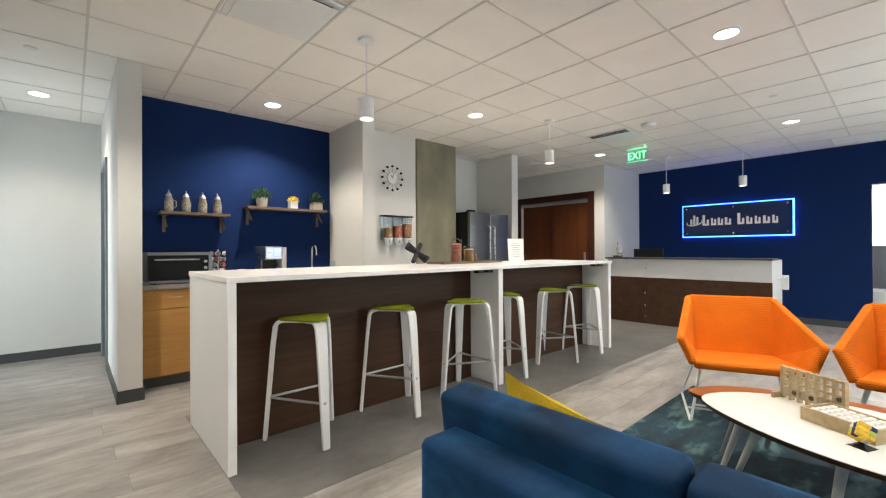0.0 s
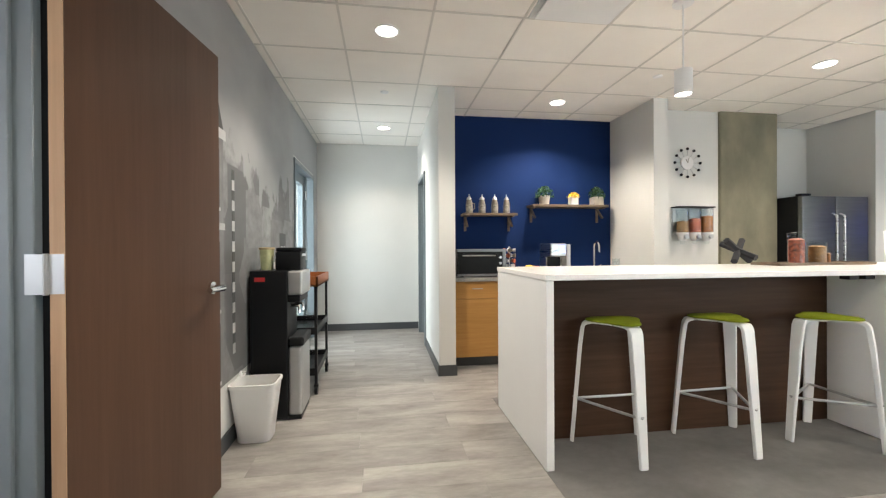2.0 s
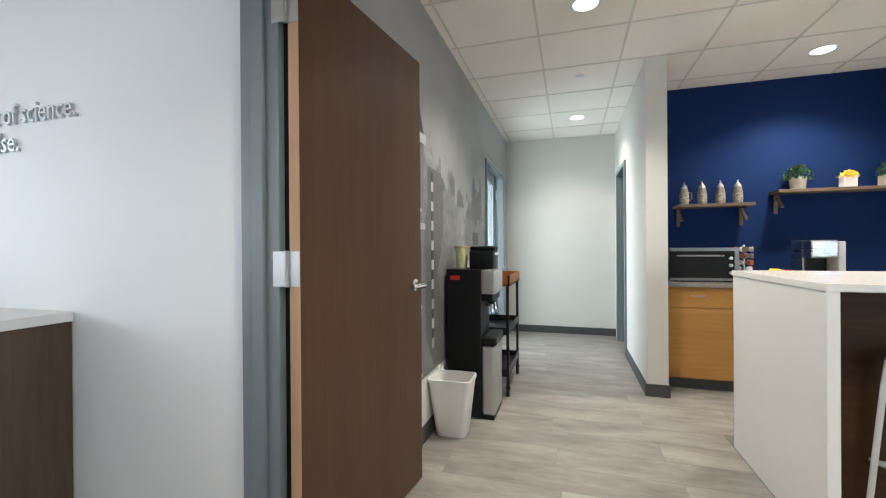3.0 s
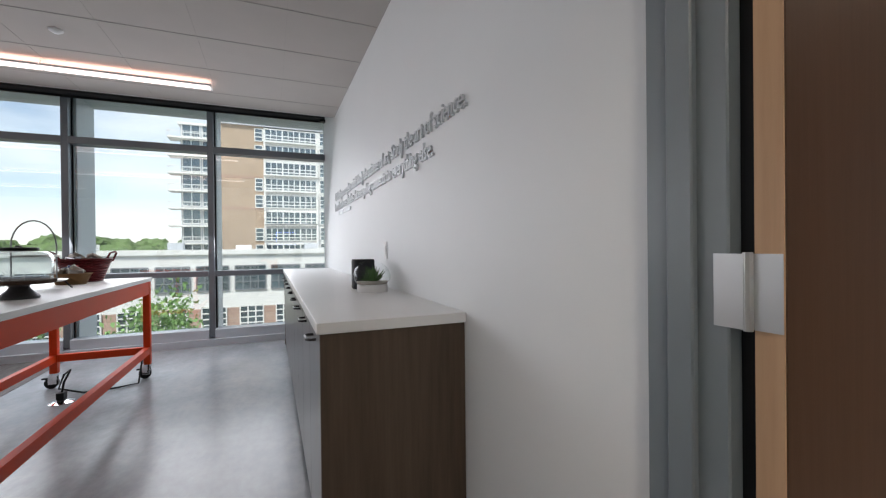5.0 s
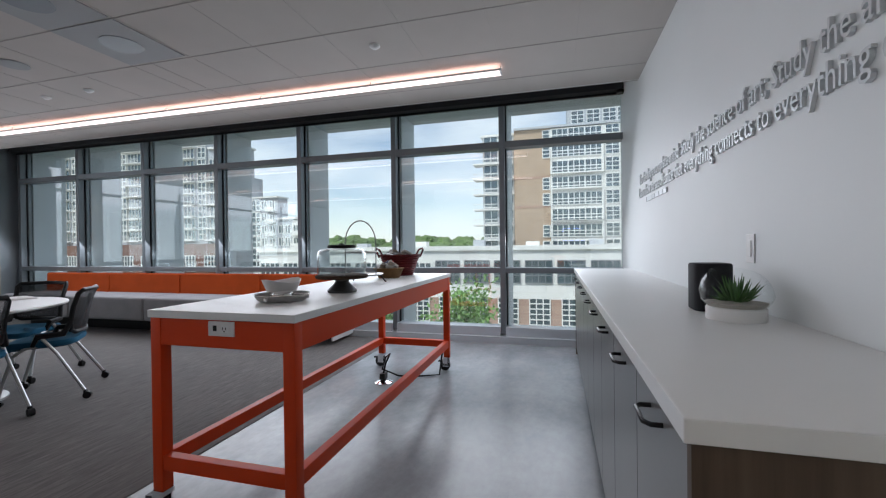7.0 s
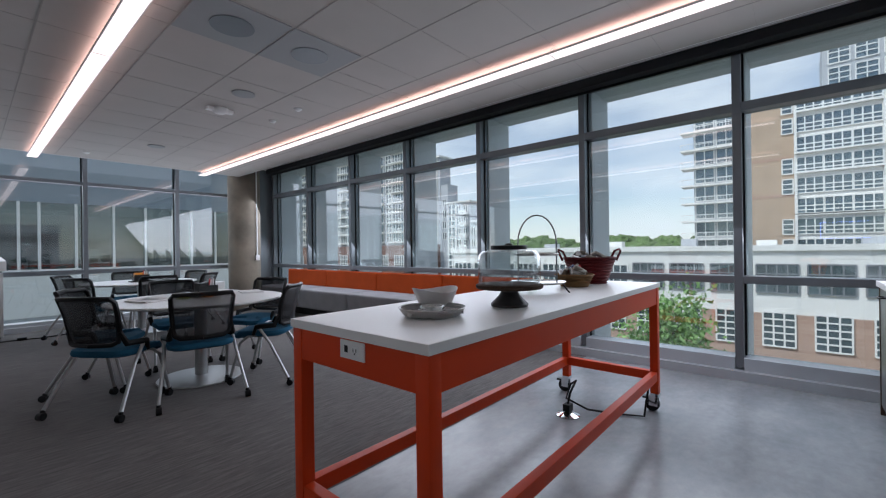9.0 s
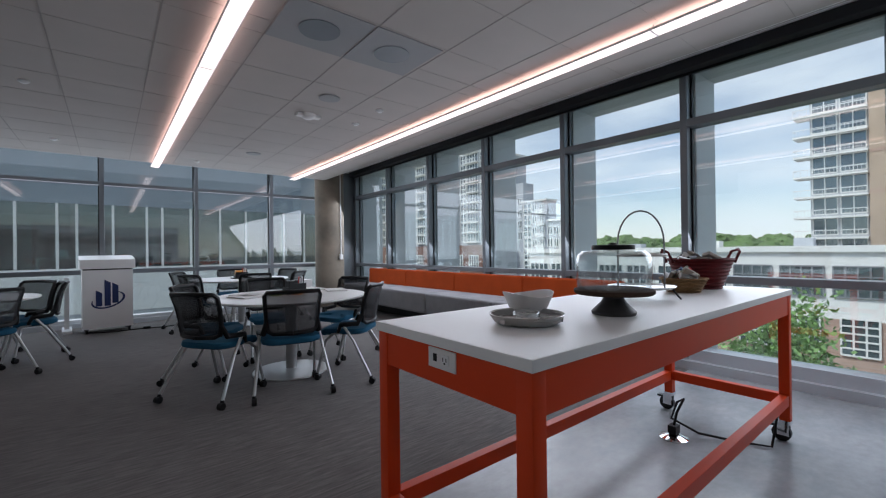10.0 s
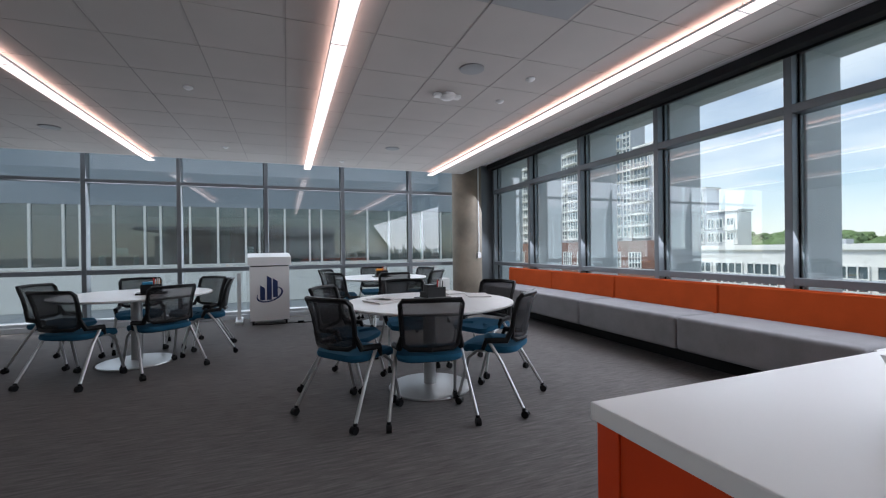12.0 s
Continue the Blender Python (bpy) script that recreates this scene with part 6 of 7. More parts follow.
part("bag_knot", tb([(-0.13, 0.10, 0.36), (-0.135, 0.12, 0.40), (-0.11, 0.13, 0.385), (-0.12, 0.115, 0.36)], 0.012), WHITE_PLAS, wb2, "", True)
ct = thing("utility_cart", 0.235, 2.50, 0, 0, "black three-shelf utility cart on casters", "cart")
for x in (-0.16, 0.16):
    for y in (-0.32, 0.32):
        part("post", bx(x - 0.011, x + 0.011, y - 0.011, y + 0.011, 0.08, 0.96), DARKSTEEL, ct)
        cs = part("caster", tb([(x - 0.012, y, 0.037), (x + 0.012, y, 0.037)], 0.037, 14), BLACK, ct, "", True)
        part("fork", bx(x - 0.018, x + 0.018, y - 0.015, y + 0.015, 0.06, 0.085), DARKSTEEL, cs)
for z in (0.16, 0.50):
    part("shelf", bxs((-0.17, 0.17, -0.33, 0.33, z, z + 0.012), (-0.17, -0.16, -0.33, 0.33, z, z + 0.06), (0.16, 0.17, -0.33, 0.33, z, z + 0.06), (-0.17, 0.17, -0.33, -0.32, z, z + 0.06), (-0.17, 0.17, 0.32, 0.33, z, z + 0.06)), DARKSTEEL, ct)
part("top_tray", bxs((-0.18, 0.18, -0.35, 0.35, 0.90, 0.915), (-0.18, -0.165, -0.35, 0.35, 0.90, 0.985), (0.165, 0.18, -0.35, 0.35, 0.90, 0.985), (-0.18, 0.18, -0.35, -0.335, 0.90, 0.985), (-0.18, 0.18, 0.335, 0.35, 0.90, 0.985)), MID_WOOD, ct, "brown wooden top tray")
for x, y, h in ((-0.05, -0.2, 0.20), (0.05, -0.05, 0.16), (-0.03, 0.15, 0.22)):
    bt2 = thing("cart_bottle", 0.235 + x, 2.50 + y, 0.512, 0, "clear bottle standing on the cart shelf", "bottle", "bottles on the cart")
    part("bottle", lt([(0.035, 0), (0.04, 0.01), (0.04, h * 0.7), (0.015, h * 0.88), (0.015, h)], seg=14), CLEAR, bt2, "", True)
    copy_thing(bt2, pose(0.235 + x, 2.52 + y, 0.172))

# ---- lobby: printed pieces of the mural ----
def mural_print():
    """An old town front in grey tones: a stone gable with rows of windows, a striped pole, lamp and low fronts."""
    m = thing("mural_picture", 0.006, 0, 0, 0, "grey print of an old stone front and street on the wall", "mural", "", "structure")

    def flat(name, y0, y1, z0, z1, mat, layer=1):
        part(name, bx(0.0, 0.0006 * layer, y0, y1, z0, z1), mat, m)

    flat("facade", 0.72, 1.26, 0.40, 1.90, PRINT_MID)
    bm = bmesh.new()
    loft(bm, [[(x, 0.70, 1.90), (x, 1.28, 1.90), (x, 1.12, 2.22), (x, 0.84, 2.22)] for x in (0.0, 0.0006)])
    part("gable", bm, PRINT_DARK, m)
    flat("cornice", 0.68, 1.30, 1.87, 1.93, PRINT_PALE, 2)
    flat("cornice", 0.70, 1.28, 1.33, 1.37, PRINT_PALE, 2)
    for z0, z1 in ((1.46, 1.80), (0.86, 1.26), (0.44, 0.78)):
        for k in range(3):
            y = 0.79 + 0.155 * k
            flat("window", y, y + 0.10, z0, z1, PRINT_DARK, 2)
            flat("window_bar", y + 0.046, y + 0.054, z0, z1, PRINT_PALE, 3)
            flat("sill", y - 0.012, y + 0.112, z0 - 0.02, z0, PRINT_PALE, 3)
    for k in range(9):
        flat("pole_stripe", 1.40, 1.445, 0.55 + 0.13 * k, 0.55 + 0.13 * k + 0.065, PRINT_PALE, 2)
        flat("pole_stripe", 1.40, 1.445, 0.615 + 0.13 * k, 0.615 + 0.13 * k + 0.065, PRINT_DARK, 2)
    for y0, y1, top, mat in ((2.35, 2.62, 1.22, PRINT_MID), (2.62, 2.86, 1.36, PRINT_DARK), (2.86, 3.2, 1.15, PRINT_MID)):
        flat("low_front", y0, y1, 0.40, top, mat)
        for k in range(2):
            flat("window", y0 + 0.05 + 0.11 * k, y0 + 0.11 + 0.11 * k, top - 0.35, top - 0.12, PRINT_PALE, 2)


mural_print()

# ---- lobby: ceiling fittings ----
def downlight(x, y, z):
    d = thing("downlight", x, y, z, 0, "round recessed ceiling downlight, lit", "ceiling light", "lobby downlights")
    part("trim", lt([(0.088, 0.004), (0.088, -0.004), (0.076, -0.005), (0.072, 0.004)], seg=24, caps=(False, False)), WHITE_POW, d, "", True)
    part("lens", lt([(0.074, -0.001), (0.073, -0.003), (0.02, -0.0032)], seg=24), LAMP_DISC, d, "", True)


for x, y in DOWNLIGHTS:
    downlight(x, y, LC)


def pendant(x, y, bottom, label="white cylinder pendant lamp hanging from the ceiling", r=0.052, h=0.155):
    p = thing("pendant_lamp", x, y, LC, 0, label, "pendant lamp", "pendant lamps")
    part("canopy", lt([(0.06, 0.0), (0.06, -0.018), (0.03, -0.022)], seg=20), WHITE_POW, p, "", True)
    part("stem", tb([(0, 0, -0.015), (0, 0, bottom + h - LC)], 0.005, 8), WHITE_POW, p)
    part("shade", lt([(0.01, bottom + h - LC), (r, bottom + h - LC - 0.004), (r, bottom - LC), (r - 0.006, bottom - LC), (r - 0.006, bottom - LC + 0.02)], seg=24, caps=(True, False)), WHITE_POW, p, "", True)
    part("lens", lt([(r - 0.007, bottom - LC + 0.006), (0.01, bottom - LC + 0.005)], seg=24), LAMP_DISC, p)


pendant(2.812, 0.958, 2.166)
pendant(5.455, 1.165, 2.236)
pendant(8.70, 1.03, 2.148)
pendant(8.715, -0.04, 2.148)
ds = thing("ceiling_diffuser", 2.20, 0.97, LC, 0, "white square plaque air diffuser in the ceiling", "air diffuser")
part("frame", bxs((-0.285, 0.285, -0.285, -0.24, -0.008, 0.003), (-0.285, 0.285, 0.24, 0.285, -0.008, 0.003), (-0.285, -0.24, -0.24, 0.24, -0.008, 0.003), (0.24, 0.285, -0.24, 0.24, -0.008, 0.003)), WHITE_POW, ds)
part("plaque", bx(-0.255, 0.255, -0.255, 0.255, -0.03, -0.022, bev=0.004), WHITE_POW, ds)
part("throat", bx(-0.24, 0.24, -0.24, 0.24, 0.0, 0.004), BLACK, ds)
for x, y in ((6.725, 0.97),):
    v = thing("ceiling_vent", x, y, LC, 0, "slotted ceiling air vent with dark slots", "air vent")
    part("frame", bx(-0.28, 0.28, -0.28, 0.28, -0.006, 0.002), WHITE_POW, v)
    for k in range(4):
        part("slot", bx(-0.25 + 0.035 * k, -0.228 + 0.035 * k, -0.25, 0.25, -0.0085, -0.0062), BLACK, v)
rg = thing("return_grille", 9.45, -1.25, LC, 0, "grey return air grille in the ceiling", "air vent")
part("backing", bx(-0.29, 0.29, -0.87, 0.29, -0.005, 0.002), GRID, rg)
for k in range(12):
    part("slat", bx(-0.28 + 0.047 * k, -0.262 + 0.047 * k, -0.86, 0.28, -0.012, -0.0052), WHITE_POW, rg)
sm = thing("smoke_detector", 6.495, 0.44, LC, 0, "white round smoke detector on the ceiling", "smoke detector")
part("body", lt([(0.085, 0.0), (0.085, -0.02), (0.06, -0.045), (0.01, -0.048)], seg=24), WHITE_PLAS, sm, "", True)
for x, y in ((0.975, 2.715), (6.49, -0.785), (3.4, 2.02), (7.25, 2.75), (8.9, 0.42)):
    sp = thing("sprinkler", x, y, LC, 0, "small white ceiling sprinkler cap", "sprinkler", "lobby sprinklers")
    part("plate", lt([(0.04, 0.0), (0.04, -0.006), (0.02, -0.012), (0.004, -0.013)], seg=18), WHITE_POW, sp, "", True)
ex = thing("exit_sign", 7.50, 1.0, LC, 0, "green lit exit sign hanging from the ceiling", "sign")
part("mount", bx(-0.03, 0.03, -0.11, 0.11, -0.03, 0.0), WHITE_POW, ex)
part("panel", bx(-0.006, 0.006, -0.155, 0.155, -0.235, -0.03, bev=0.002, seg=1), CLEAR, ex)
write("EXIT", 0.16, 0.004, EXIT_GREEN, ex, "lettering", Matrix.Translation((-0.009, 0.135, -0.195)) @ pose(0, 0, 0, 90, 0, -90), "green lit letters", width=0.27)
part("glow_edge", bxs((-0.004, 0.004, -0.15, 0.15, -0.229, -0.223), (-0.004, 0.004, -0.15, 0.15, -0.042, -0.036)), EXIT_GREEN, ex)

# ---- meeting room: lettering and credenza ----
lw = thing("wall_lettering", 0, 0, 0, 0, "raised silver lettering in three lines on the wall", "lettering", "", "")
TXT = lambda x, z: Matrix.Translation((x, -0.0075, z)) @ pose(0, 0, 0, 90, 0, 0)
letters("To develop a complete mind: Study the science of art; Study the art of science.", 0.13, 0.013, LETTER, lw, TXT(-4.60, 1.772), 3.54)
letters("Learn how to see. Realize that everything connects to everything else.", 0.13, 0.013, LETTER, lw, TXT(-4.61, 1.652), 3.19)
bm = bmesh.new()
x = -4.31
for w in (0.02, 0.19, 0.05, 0.13, 0.08, 0.09):
    box(bm, x, x + w, -0.014, -0.001, 1.590, 1.626)
    x += w + 0.025
part("attribution_bars", bm, LETTER, lw)

cd = thing("credenza", 0, 0, 0, 0, "long low cabinet with grey doors, white top and dark end", "cabinet")
part("worktop", bx(-5.28, -1.096, -0.575, -0.002, 0.92, 0.96, bev=0.003), WHITE_LAM, cd, "white laminate worktop")
part("carcass", bx(-5.25, -1.128, -0.535, -0.004, 0.07, 0.92), BLACKMAT, cd)
part("end_panel", bx(-1.128, -1.106, -0.562, -0.004, 0.0, 0.92), DARKWOOD_Z, cd, "dark wood end panel")
part("end_panel", bx(-5.272, -5.25, -0.562, -0.004, 0.0, 0.92), DARKWOOD_Z, cd)
part("toe_kick", bx(-5.25, -1.128, -0.50, -0.45, 0.0, 0.07), BASE, cd)
for k in range(9):
    x1 = -1.132 - 0.4576 * k
    x0 = x1 - (0.4576 - (0.006 if k % 2 else 0.003))
    d = part("door", bx(x0, x1, -0.558, -0.538, 0.075, 0.908, bev=0.0015, seg=1), CRED_DOOR, cd)
    c = (x0 + x1) / 2
    part("pull", tb([(c - 0.055, -0.558, 0.862), (c - 0.055, -0.580, 0.862), (c - 0.04, -0.592, 0.862), (c + 0.04, -0.592, 0.862), (c + 0.055, -0.580, 0.862), (c + 0.055, -0.558, 0.862)], 0.0055, 8, 1.0), DARKSTEEL, d, "dark steel pull", True)
ol2 = thing("wall_outlet", -2.335, 0, 1.203, 0, "white wall switch plate above the credenza", "outlet")
part("plate", bx(-0.036, 0.036, -0.006, -0.0005, -0.058, 0.058, bev=0.002), WHITE_PLAS, ol2)
part("rocker", bx(-0.016, 0.016, -0.010, -0.006, -0.032, 0.032, bev=0.001), WHITE_PLAS, ol2)
spk = thing("smart_speaker", -2.27, -0.17, 0.96, 0, "black fabric speaker on the credenza", "speaker")
bm = bmesh.new()
loft(bm, [[(x, y, z) for x, y in rounded(w, w, 0.035, 4)] for w, z in ((0.125, 0.0), (0.135, 0.006), (0.135, 0.180), (0.128, 0.187), (0.06, 0.187))])
part("body", bm, BLACKMAT, spk, "", True)
ter = thing("glass_terrarium", -2.05, -0.16, 0.96, 0, "slanted glass bowl with a grassy succulent", "plant")
part("base", lt([(0.088, 0.0), (0.09, 0.004), (0.09, 0.042), (0.086, 0.046)], seg=28), WHITE_PLAS, ter, "white ceramic base", True)
bm = bmesh.new()
rings = []
for r, z in ((0.085, 0.04), (0.105, 0.07), (0.11, 0.10), (0.10, 0.13), (0.086, 0.15)):
    rings.append([bm.verts.new((r * math.cos(a), r * math.sin(a), z + (0.03 * math.cos(a) * (-1) if z > 0.09 else 0))) for a in (2 * math.pi * k / 28 for k in range(28))])
ring_faces(bm, rings, True, (False, False))
part("bowl", bm, CLEAR, ter, "clear glass bowl", True)
part("soil", lt([(0.08, 0.042), (0.095, 0.06), (0.02, 0.066)], seg=20), POT_CLAY, ter)
bm = bmesh.new()
rnd = random.Random(12)
for k in range(70):
    a, l = rnd.uniform(0, 6.283), rnd.uniform(0.055, 0.105)
    e = rnd.uniform(0.25, 1.4)
    tip = Vector((l * math.cos(a) * math.cos(e), l * math.sin(a) * math.cos(e), 0.06 + l * math.sin(e)))
    tube(bm, [(0.3 * tip.x, 0.3 * tip.y, 0.06), (0.75 * tip.x, 0.75 * tip.y, 0.06 + (tip.z - 0.06) * 0.6), tip], [0.004, 0.0035, 0.0006], 4)
part("leaves", bm, LEAF, ter)

# ---- meeting room: orange work table and what stands on it ----
wt = thing("work_table", 0, 0, 0, 0, "white-topped work table on an orange steel frame with casters", "table")
X0, X1, Y0, Y1, TZ = -4.38, -1.836, -2.545, -1.78, 0.957
part("tabletop", bx(X0, X1, Y0, Y1, TZ - 0.034, TZ, bev=0.003), WHITE_LAM, wt, "white laminate top")
for x in (X0 + 0.008, X1 - 0.064):
    for y in (Y0 + 0.008, Y1 - 0.064):
        part("leg", bx(x, x + 0.056, y, y + 0.056, 0.135, TZ - 0.034, bev=0.004), ORANGE_MET, wt, "orange steel leg", True)
        cx, cy = x + 0.028, y + 0.028
        cs = part("caster", tb([(cx - 0.016, cy - 0.02, 0.05), (cx + 0.016, cy - 0.02, 0.05)], 0.05, 18), BLACK, wt, "black rubber caster", True)
        part("fork", bxs((cx - 0.026, cx - 0.02, cy - 0.04, cy + 0.02, 0.04, 0.118), (cx + 0.02, cx + 0.026, cy - 0.04, cy + 0.02, 0.04, 0.118), (cx - 0.03, cx + 0.03, cy - 0.03, cy + 0.03, 0.112, 0.135)), CHROME, cs)
        part("brake", bx(cx - 0.02, cx + 0.02, cy - 0.085, cy - 0.04, 0.085, 0.10), DARKSTEEL, cs)
for n, b in (("apron", (X0 + 0.064, X1 - 0.064, Y0 + 0.012, Y0 + 0.042, 0.80, 0.92)), ("apron", (X0 + 0.064, X1 - 0.064, Y1 - 0.042, Y1 - 0.012, 0.80, 0.92)),
             ("apron", (X0 + 0.012, X0 + 0.042, Y0 + 0.064, Y1 - 0.064, 0.80, 0.92)), ("apron", (X1 - 0.042, X1 - 0.012, Y0 + 0.064, Y1 - 0.064, 0.80, 0.92)),
             ("stretcher", (X0 + 0.064, X1 - 0.064, Y0 + 0.012, Y0 + 0.058, 0.232, 0.297)), ("stretcher", (X0 + 0.064, X1 - 0.064, Y1 - 0.058, Y1 - 0.012, 0.232, 0.297)),
             ("stretcher", (X0 + 0.012, X0 + 0.058, Y0 + 0.064, Y1 - 0.064, 0.232, 0.297)), ("stretcher", (X1 - 0.058, X1 - 0.012, Y0 + 0.064, Y1 - 0.064, 0.232, 0.297))):
    part(n, bx(*b, bev=0.003), ORANGE_MET, wt)
pw2 = part("power_plate", bx(X1 - 0.012, X1 - 0.006, -2.215, -2.08, 0.853, 0.917, bev=0.0025), WHITE_PLAS, wt, "white power socket plate")
part("usb_port", bx(X1 - 0.0065, X1 - 0.0045, -2.188, -2.170, 0.875, 0.899), BLACK, pw2)
part("socket", bx(X1 - 0.0065, X1 - 0.0045, -2.145, -2.110, 0.871, 0.901), WHITE_POW, pw2)
part("socket_slot", bxs((X1 - 0.0046, X1 - 0.0035, -2.139, -2.136, 0.881, 0.893), (X1 - 0.0046, X1 - 0.0035, -2.123, -2.120, 0.881, 0.893), (X1 - 0.0046, X1 - 0.0035, -2.133, -2.126, 0.873, 0.878)), BLACK, pw2)

dt = thing("divided_dish", -2.235, -2.13, TZ, 0, "round steel divided serving dish", "dish")
part("dish", lt([(q * 0.69, z) for q, z in ((0.155, 0.0), (0.175, 0.008), (0.20, 0.034), (0.203, 0.036), (0.198, 0.037), (0.172, 0.013), (0.075, 0.009), (0.07, 0.04), (0.066, 0.043), (0.06, 0.04), (0.056, 0.014), (0.01, 0.012))], seg=48), STEEL, dt, "", True)
for a in (0, 120, 240):
    bm = bmesh.new()
    d = Vector((math.cos(radians(a)), math.sin(radians(a)), 0))
    tube(bm, [d * 0.049 + Vector((0, 0, 0.026)), d * 0.08 + Vector((0, 0, 0.022)), d * 0.131 + Vector((0, 0, 0.020))], [0.014, 0.010, 0.012], 8)
    part("divider", bm, STEEL, dt, "", True)
bw = thing("ceramic_bowl", -2.37, -2.235, TZ, 0, "white ceramic bowl with a wavy rim", "bowl")
bm = bmesh.new()
rings = []
for r, z, w in ((0.050, 0, 0), (0.057, 0.004, 0), (0.079, 0.037, 0.2), (0.098, 0.079, 0.8), (0.104, 0.093, 1), (0.100, 0.093, 1), (0.074, 0.037, 0.2), (0.046, 0.008, 0)):
    rings.append([bm.verts.new((r * math.cos(a), r * math.sin(a), z + 0.009 * w * math.cos(2 * a + 0.6))) for a in (2 * math.pi * k / 40 for k in range(40))])
ring_faces(bm, rings)
part("bowl", bm, WHITE_PLAS, bw, "", True)
cs2 = thing("cake_stand", -2.655, -2.02, TZ, 0, "dark wooden cake stand with a glass dome", "cake stand")
part("pedestal", lt([(0.085, 0.0), (0.088, 0.012), (0.078, 0.022), (0.07, 0.030), (0.05, 0.050), (0.040, 0.068), (0.05, 0.078), (0.06, 0.084)], seg=28), STONE_DARK, cs2, "turned dark base", True)
part("plate", lt([(0.06, 0.083), (0.150, 0.084), (0.157, 0.090), (0.157, 0.102), (0.148, 0.106), (0.01, 0.104)], seg=48), PLATE_WOOD, cs2, "dark brown wooden plate", True)
part("dome", lt([(0.143, 0.107), (0.146, 0.14), (0.146, 0.22), (0.140, 0.245), (0.122, 0.260), (0.02, 0.264)], seg=40, caps=(False, True)), DOME, cs2, "clear glass dome", True)
part("inner_wall", lt([(0.139, 0.107), (0.142, 0.14), (0.142, 0.218), (0.136, 0.241), (0.119, 0.256), (0.02, 0.260)], seg=40, caps=(False, True)), DOME, cs2, "", True)
part("knob", lt([(0.02, 0.264), (0.083, 0.266), (0.085, 0.270), (0.085, 0.284), (0.080, 0.286), (0.02, 0.287), (0.014, 0.294), (0.004, 0.296)], seg=24), BLACK, cs2, "flat black knob", True)
ts = thing("tiered_stand", -3.27, -2.2, TZ, -45, "two-tier wire serving stand with an arched handle", "serving stand")
part("handle", tb([(-0.12, 0, 0.05), (-0.12, 0, 0.28)] + [(-0.12 * math.cos(a), 0, 0.30 + 0.172 * math.sin(a)) for a in (radians(15 * k) for k in range(0, 13))] + [(0.12, 0, 0.28), (0.12, 0, 0.05)], 0.0048, 8), FRIDGE_STEEL, ts, "", True)
for z, r in ((0.055, 0.17), (0.225, 0.13)):
    part("tier", lt([(0.02, z), (r * 0.9, z), (r, z + 0.012), (r * 0.98, z + 0.014), (r * 0.88, z + 0.004), (0.02, z + 0.003)], seg=36), STEEL, ts, "round metal tray", True)
for a in (30, 150, 270):
    part("foot", tb([(0.15 * math.cos(radians(a)), 0.15 * math.sin(radians(a)), 0.055), (0.175 * math.cos(radians(a)), 0.175 * math.sin(radians(a)), 0.02), (0.19 * math.cos(radians(a)), 0.19 * math.sin(radians(a)), 0.004)], 0.005, 6), DARKSTEEL, ts)


def basket(name, x, y, r0, r1, h, mat, label, seed, handles):
    b = thing(name, x, y, TZ, -44, label, "basket")
    bm = bmesh.new()
    prof = [(r0 * 0.98, 0.0)]
    for k in range(9):
        t = k / 8
        prof += [(r0 + (r1 - r0) * t + 0.004, 0.004 + h * t * 0.96), (r0 + (r1 - r0) * t - 0.001, 0.004 + h * (t * 0.96 + 0.05))]
    prof += [(r1 + 0.008, h), (r1 + 0.002, h + 0.008), (r1 - 0.008, h), (r0 * 0.9, 0.02)]
    lathe(bm, prof, seg=36)
    part("woven_body", bm, mat, b, "", True)
    if handles:
        for s in (-1, 1):
            part("handle", tb([(s * (r1 - 0.0), -0.05, h - 0.02), (s * (r1 + 0.035), -0.045, h + 0.05), (s * (r1 + 0.05), 0, h + 0.065), (s * (r1 + 0.035), 0.045, h + 0.05), (s * r1, 0.05, h - 0.02)], 0.009, 8), mat, b, "", True)
    rnd = random.Random(seed)
    for k in range(12):
        bm = bmesh.new()
        a, q = rnd.uniform(0, 6.283), rnd.uniform(0, r1 * 0.68)
        obox(bm, (q * math.cos(a), q * math.sin(a), h * 0.86 + rnd.uniform(0, 0.05)), (0.10, 0.065, 0.024), rnd.uniform(0, 180), 0.006, rnd.uniform(-65, 65), rnd.uniform(-30, 30))
        part("snack_packet", bm, rnd.choice((BLUEPAINT, BLUE_CARD, RED, TAN, BLACK, POT_CLAY, SILVER)), b)


basket("snack_basket", -4.10, -2.205, 0.125, 0.19, 0.19, RED_BASKET, "dark red woven basket full of snack packets", 3, True)
basket("bread_basket", -3.765, -2.18, 0.092, 0.128, 0.08, WICKER, "low tan wicker basket with wrapped snacks", 5, False)

# Floor power stand under the table
fp = thing("floor_power_post", -3.86, -2.285, 0, 0, "chrome floor power socket with a black cable", "power socket")
part("base", lt([(0.085, 0.0), (0.085, 0.006), (0.05, 0.02), (0.014, 0.03)], seg=28), CHROME, fp, "", True)
part("box", bx(-0.035, 0.035, -0.025, 0.025, 0.03, 0.085, bev=0.004), BLACK, fp)
part("cable", tb([(0, 0, 0.08), (-0.02, 0.01, 0.16), (-0.08, 0.03, 0.24), (-0.10, -0.02, 0.20), (-0.06, -0.04, 0.10), (-0.12, 0.10, 0.03), (-0.22, 0.28, 0.010), (-0.30, 0.44, 0.010), (-0.33, 0.47, 0.26)], 0.008, 8), BLACK, fp, "black cable", True)

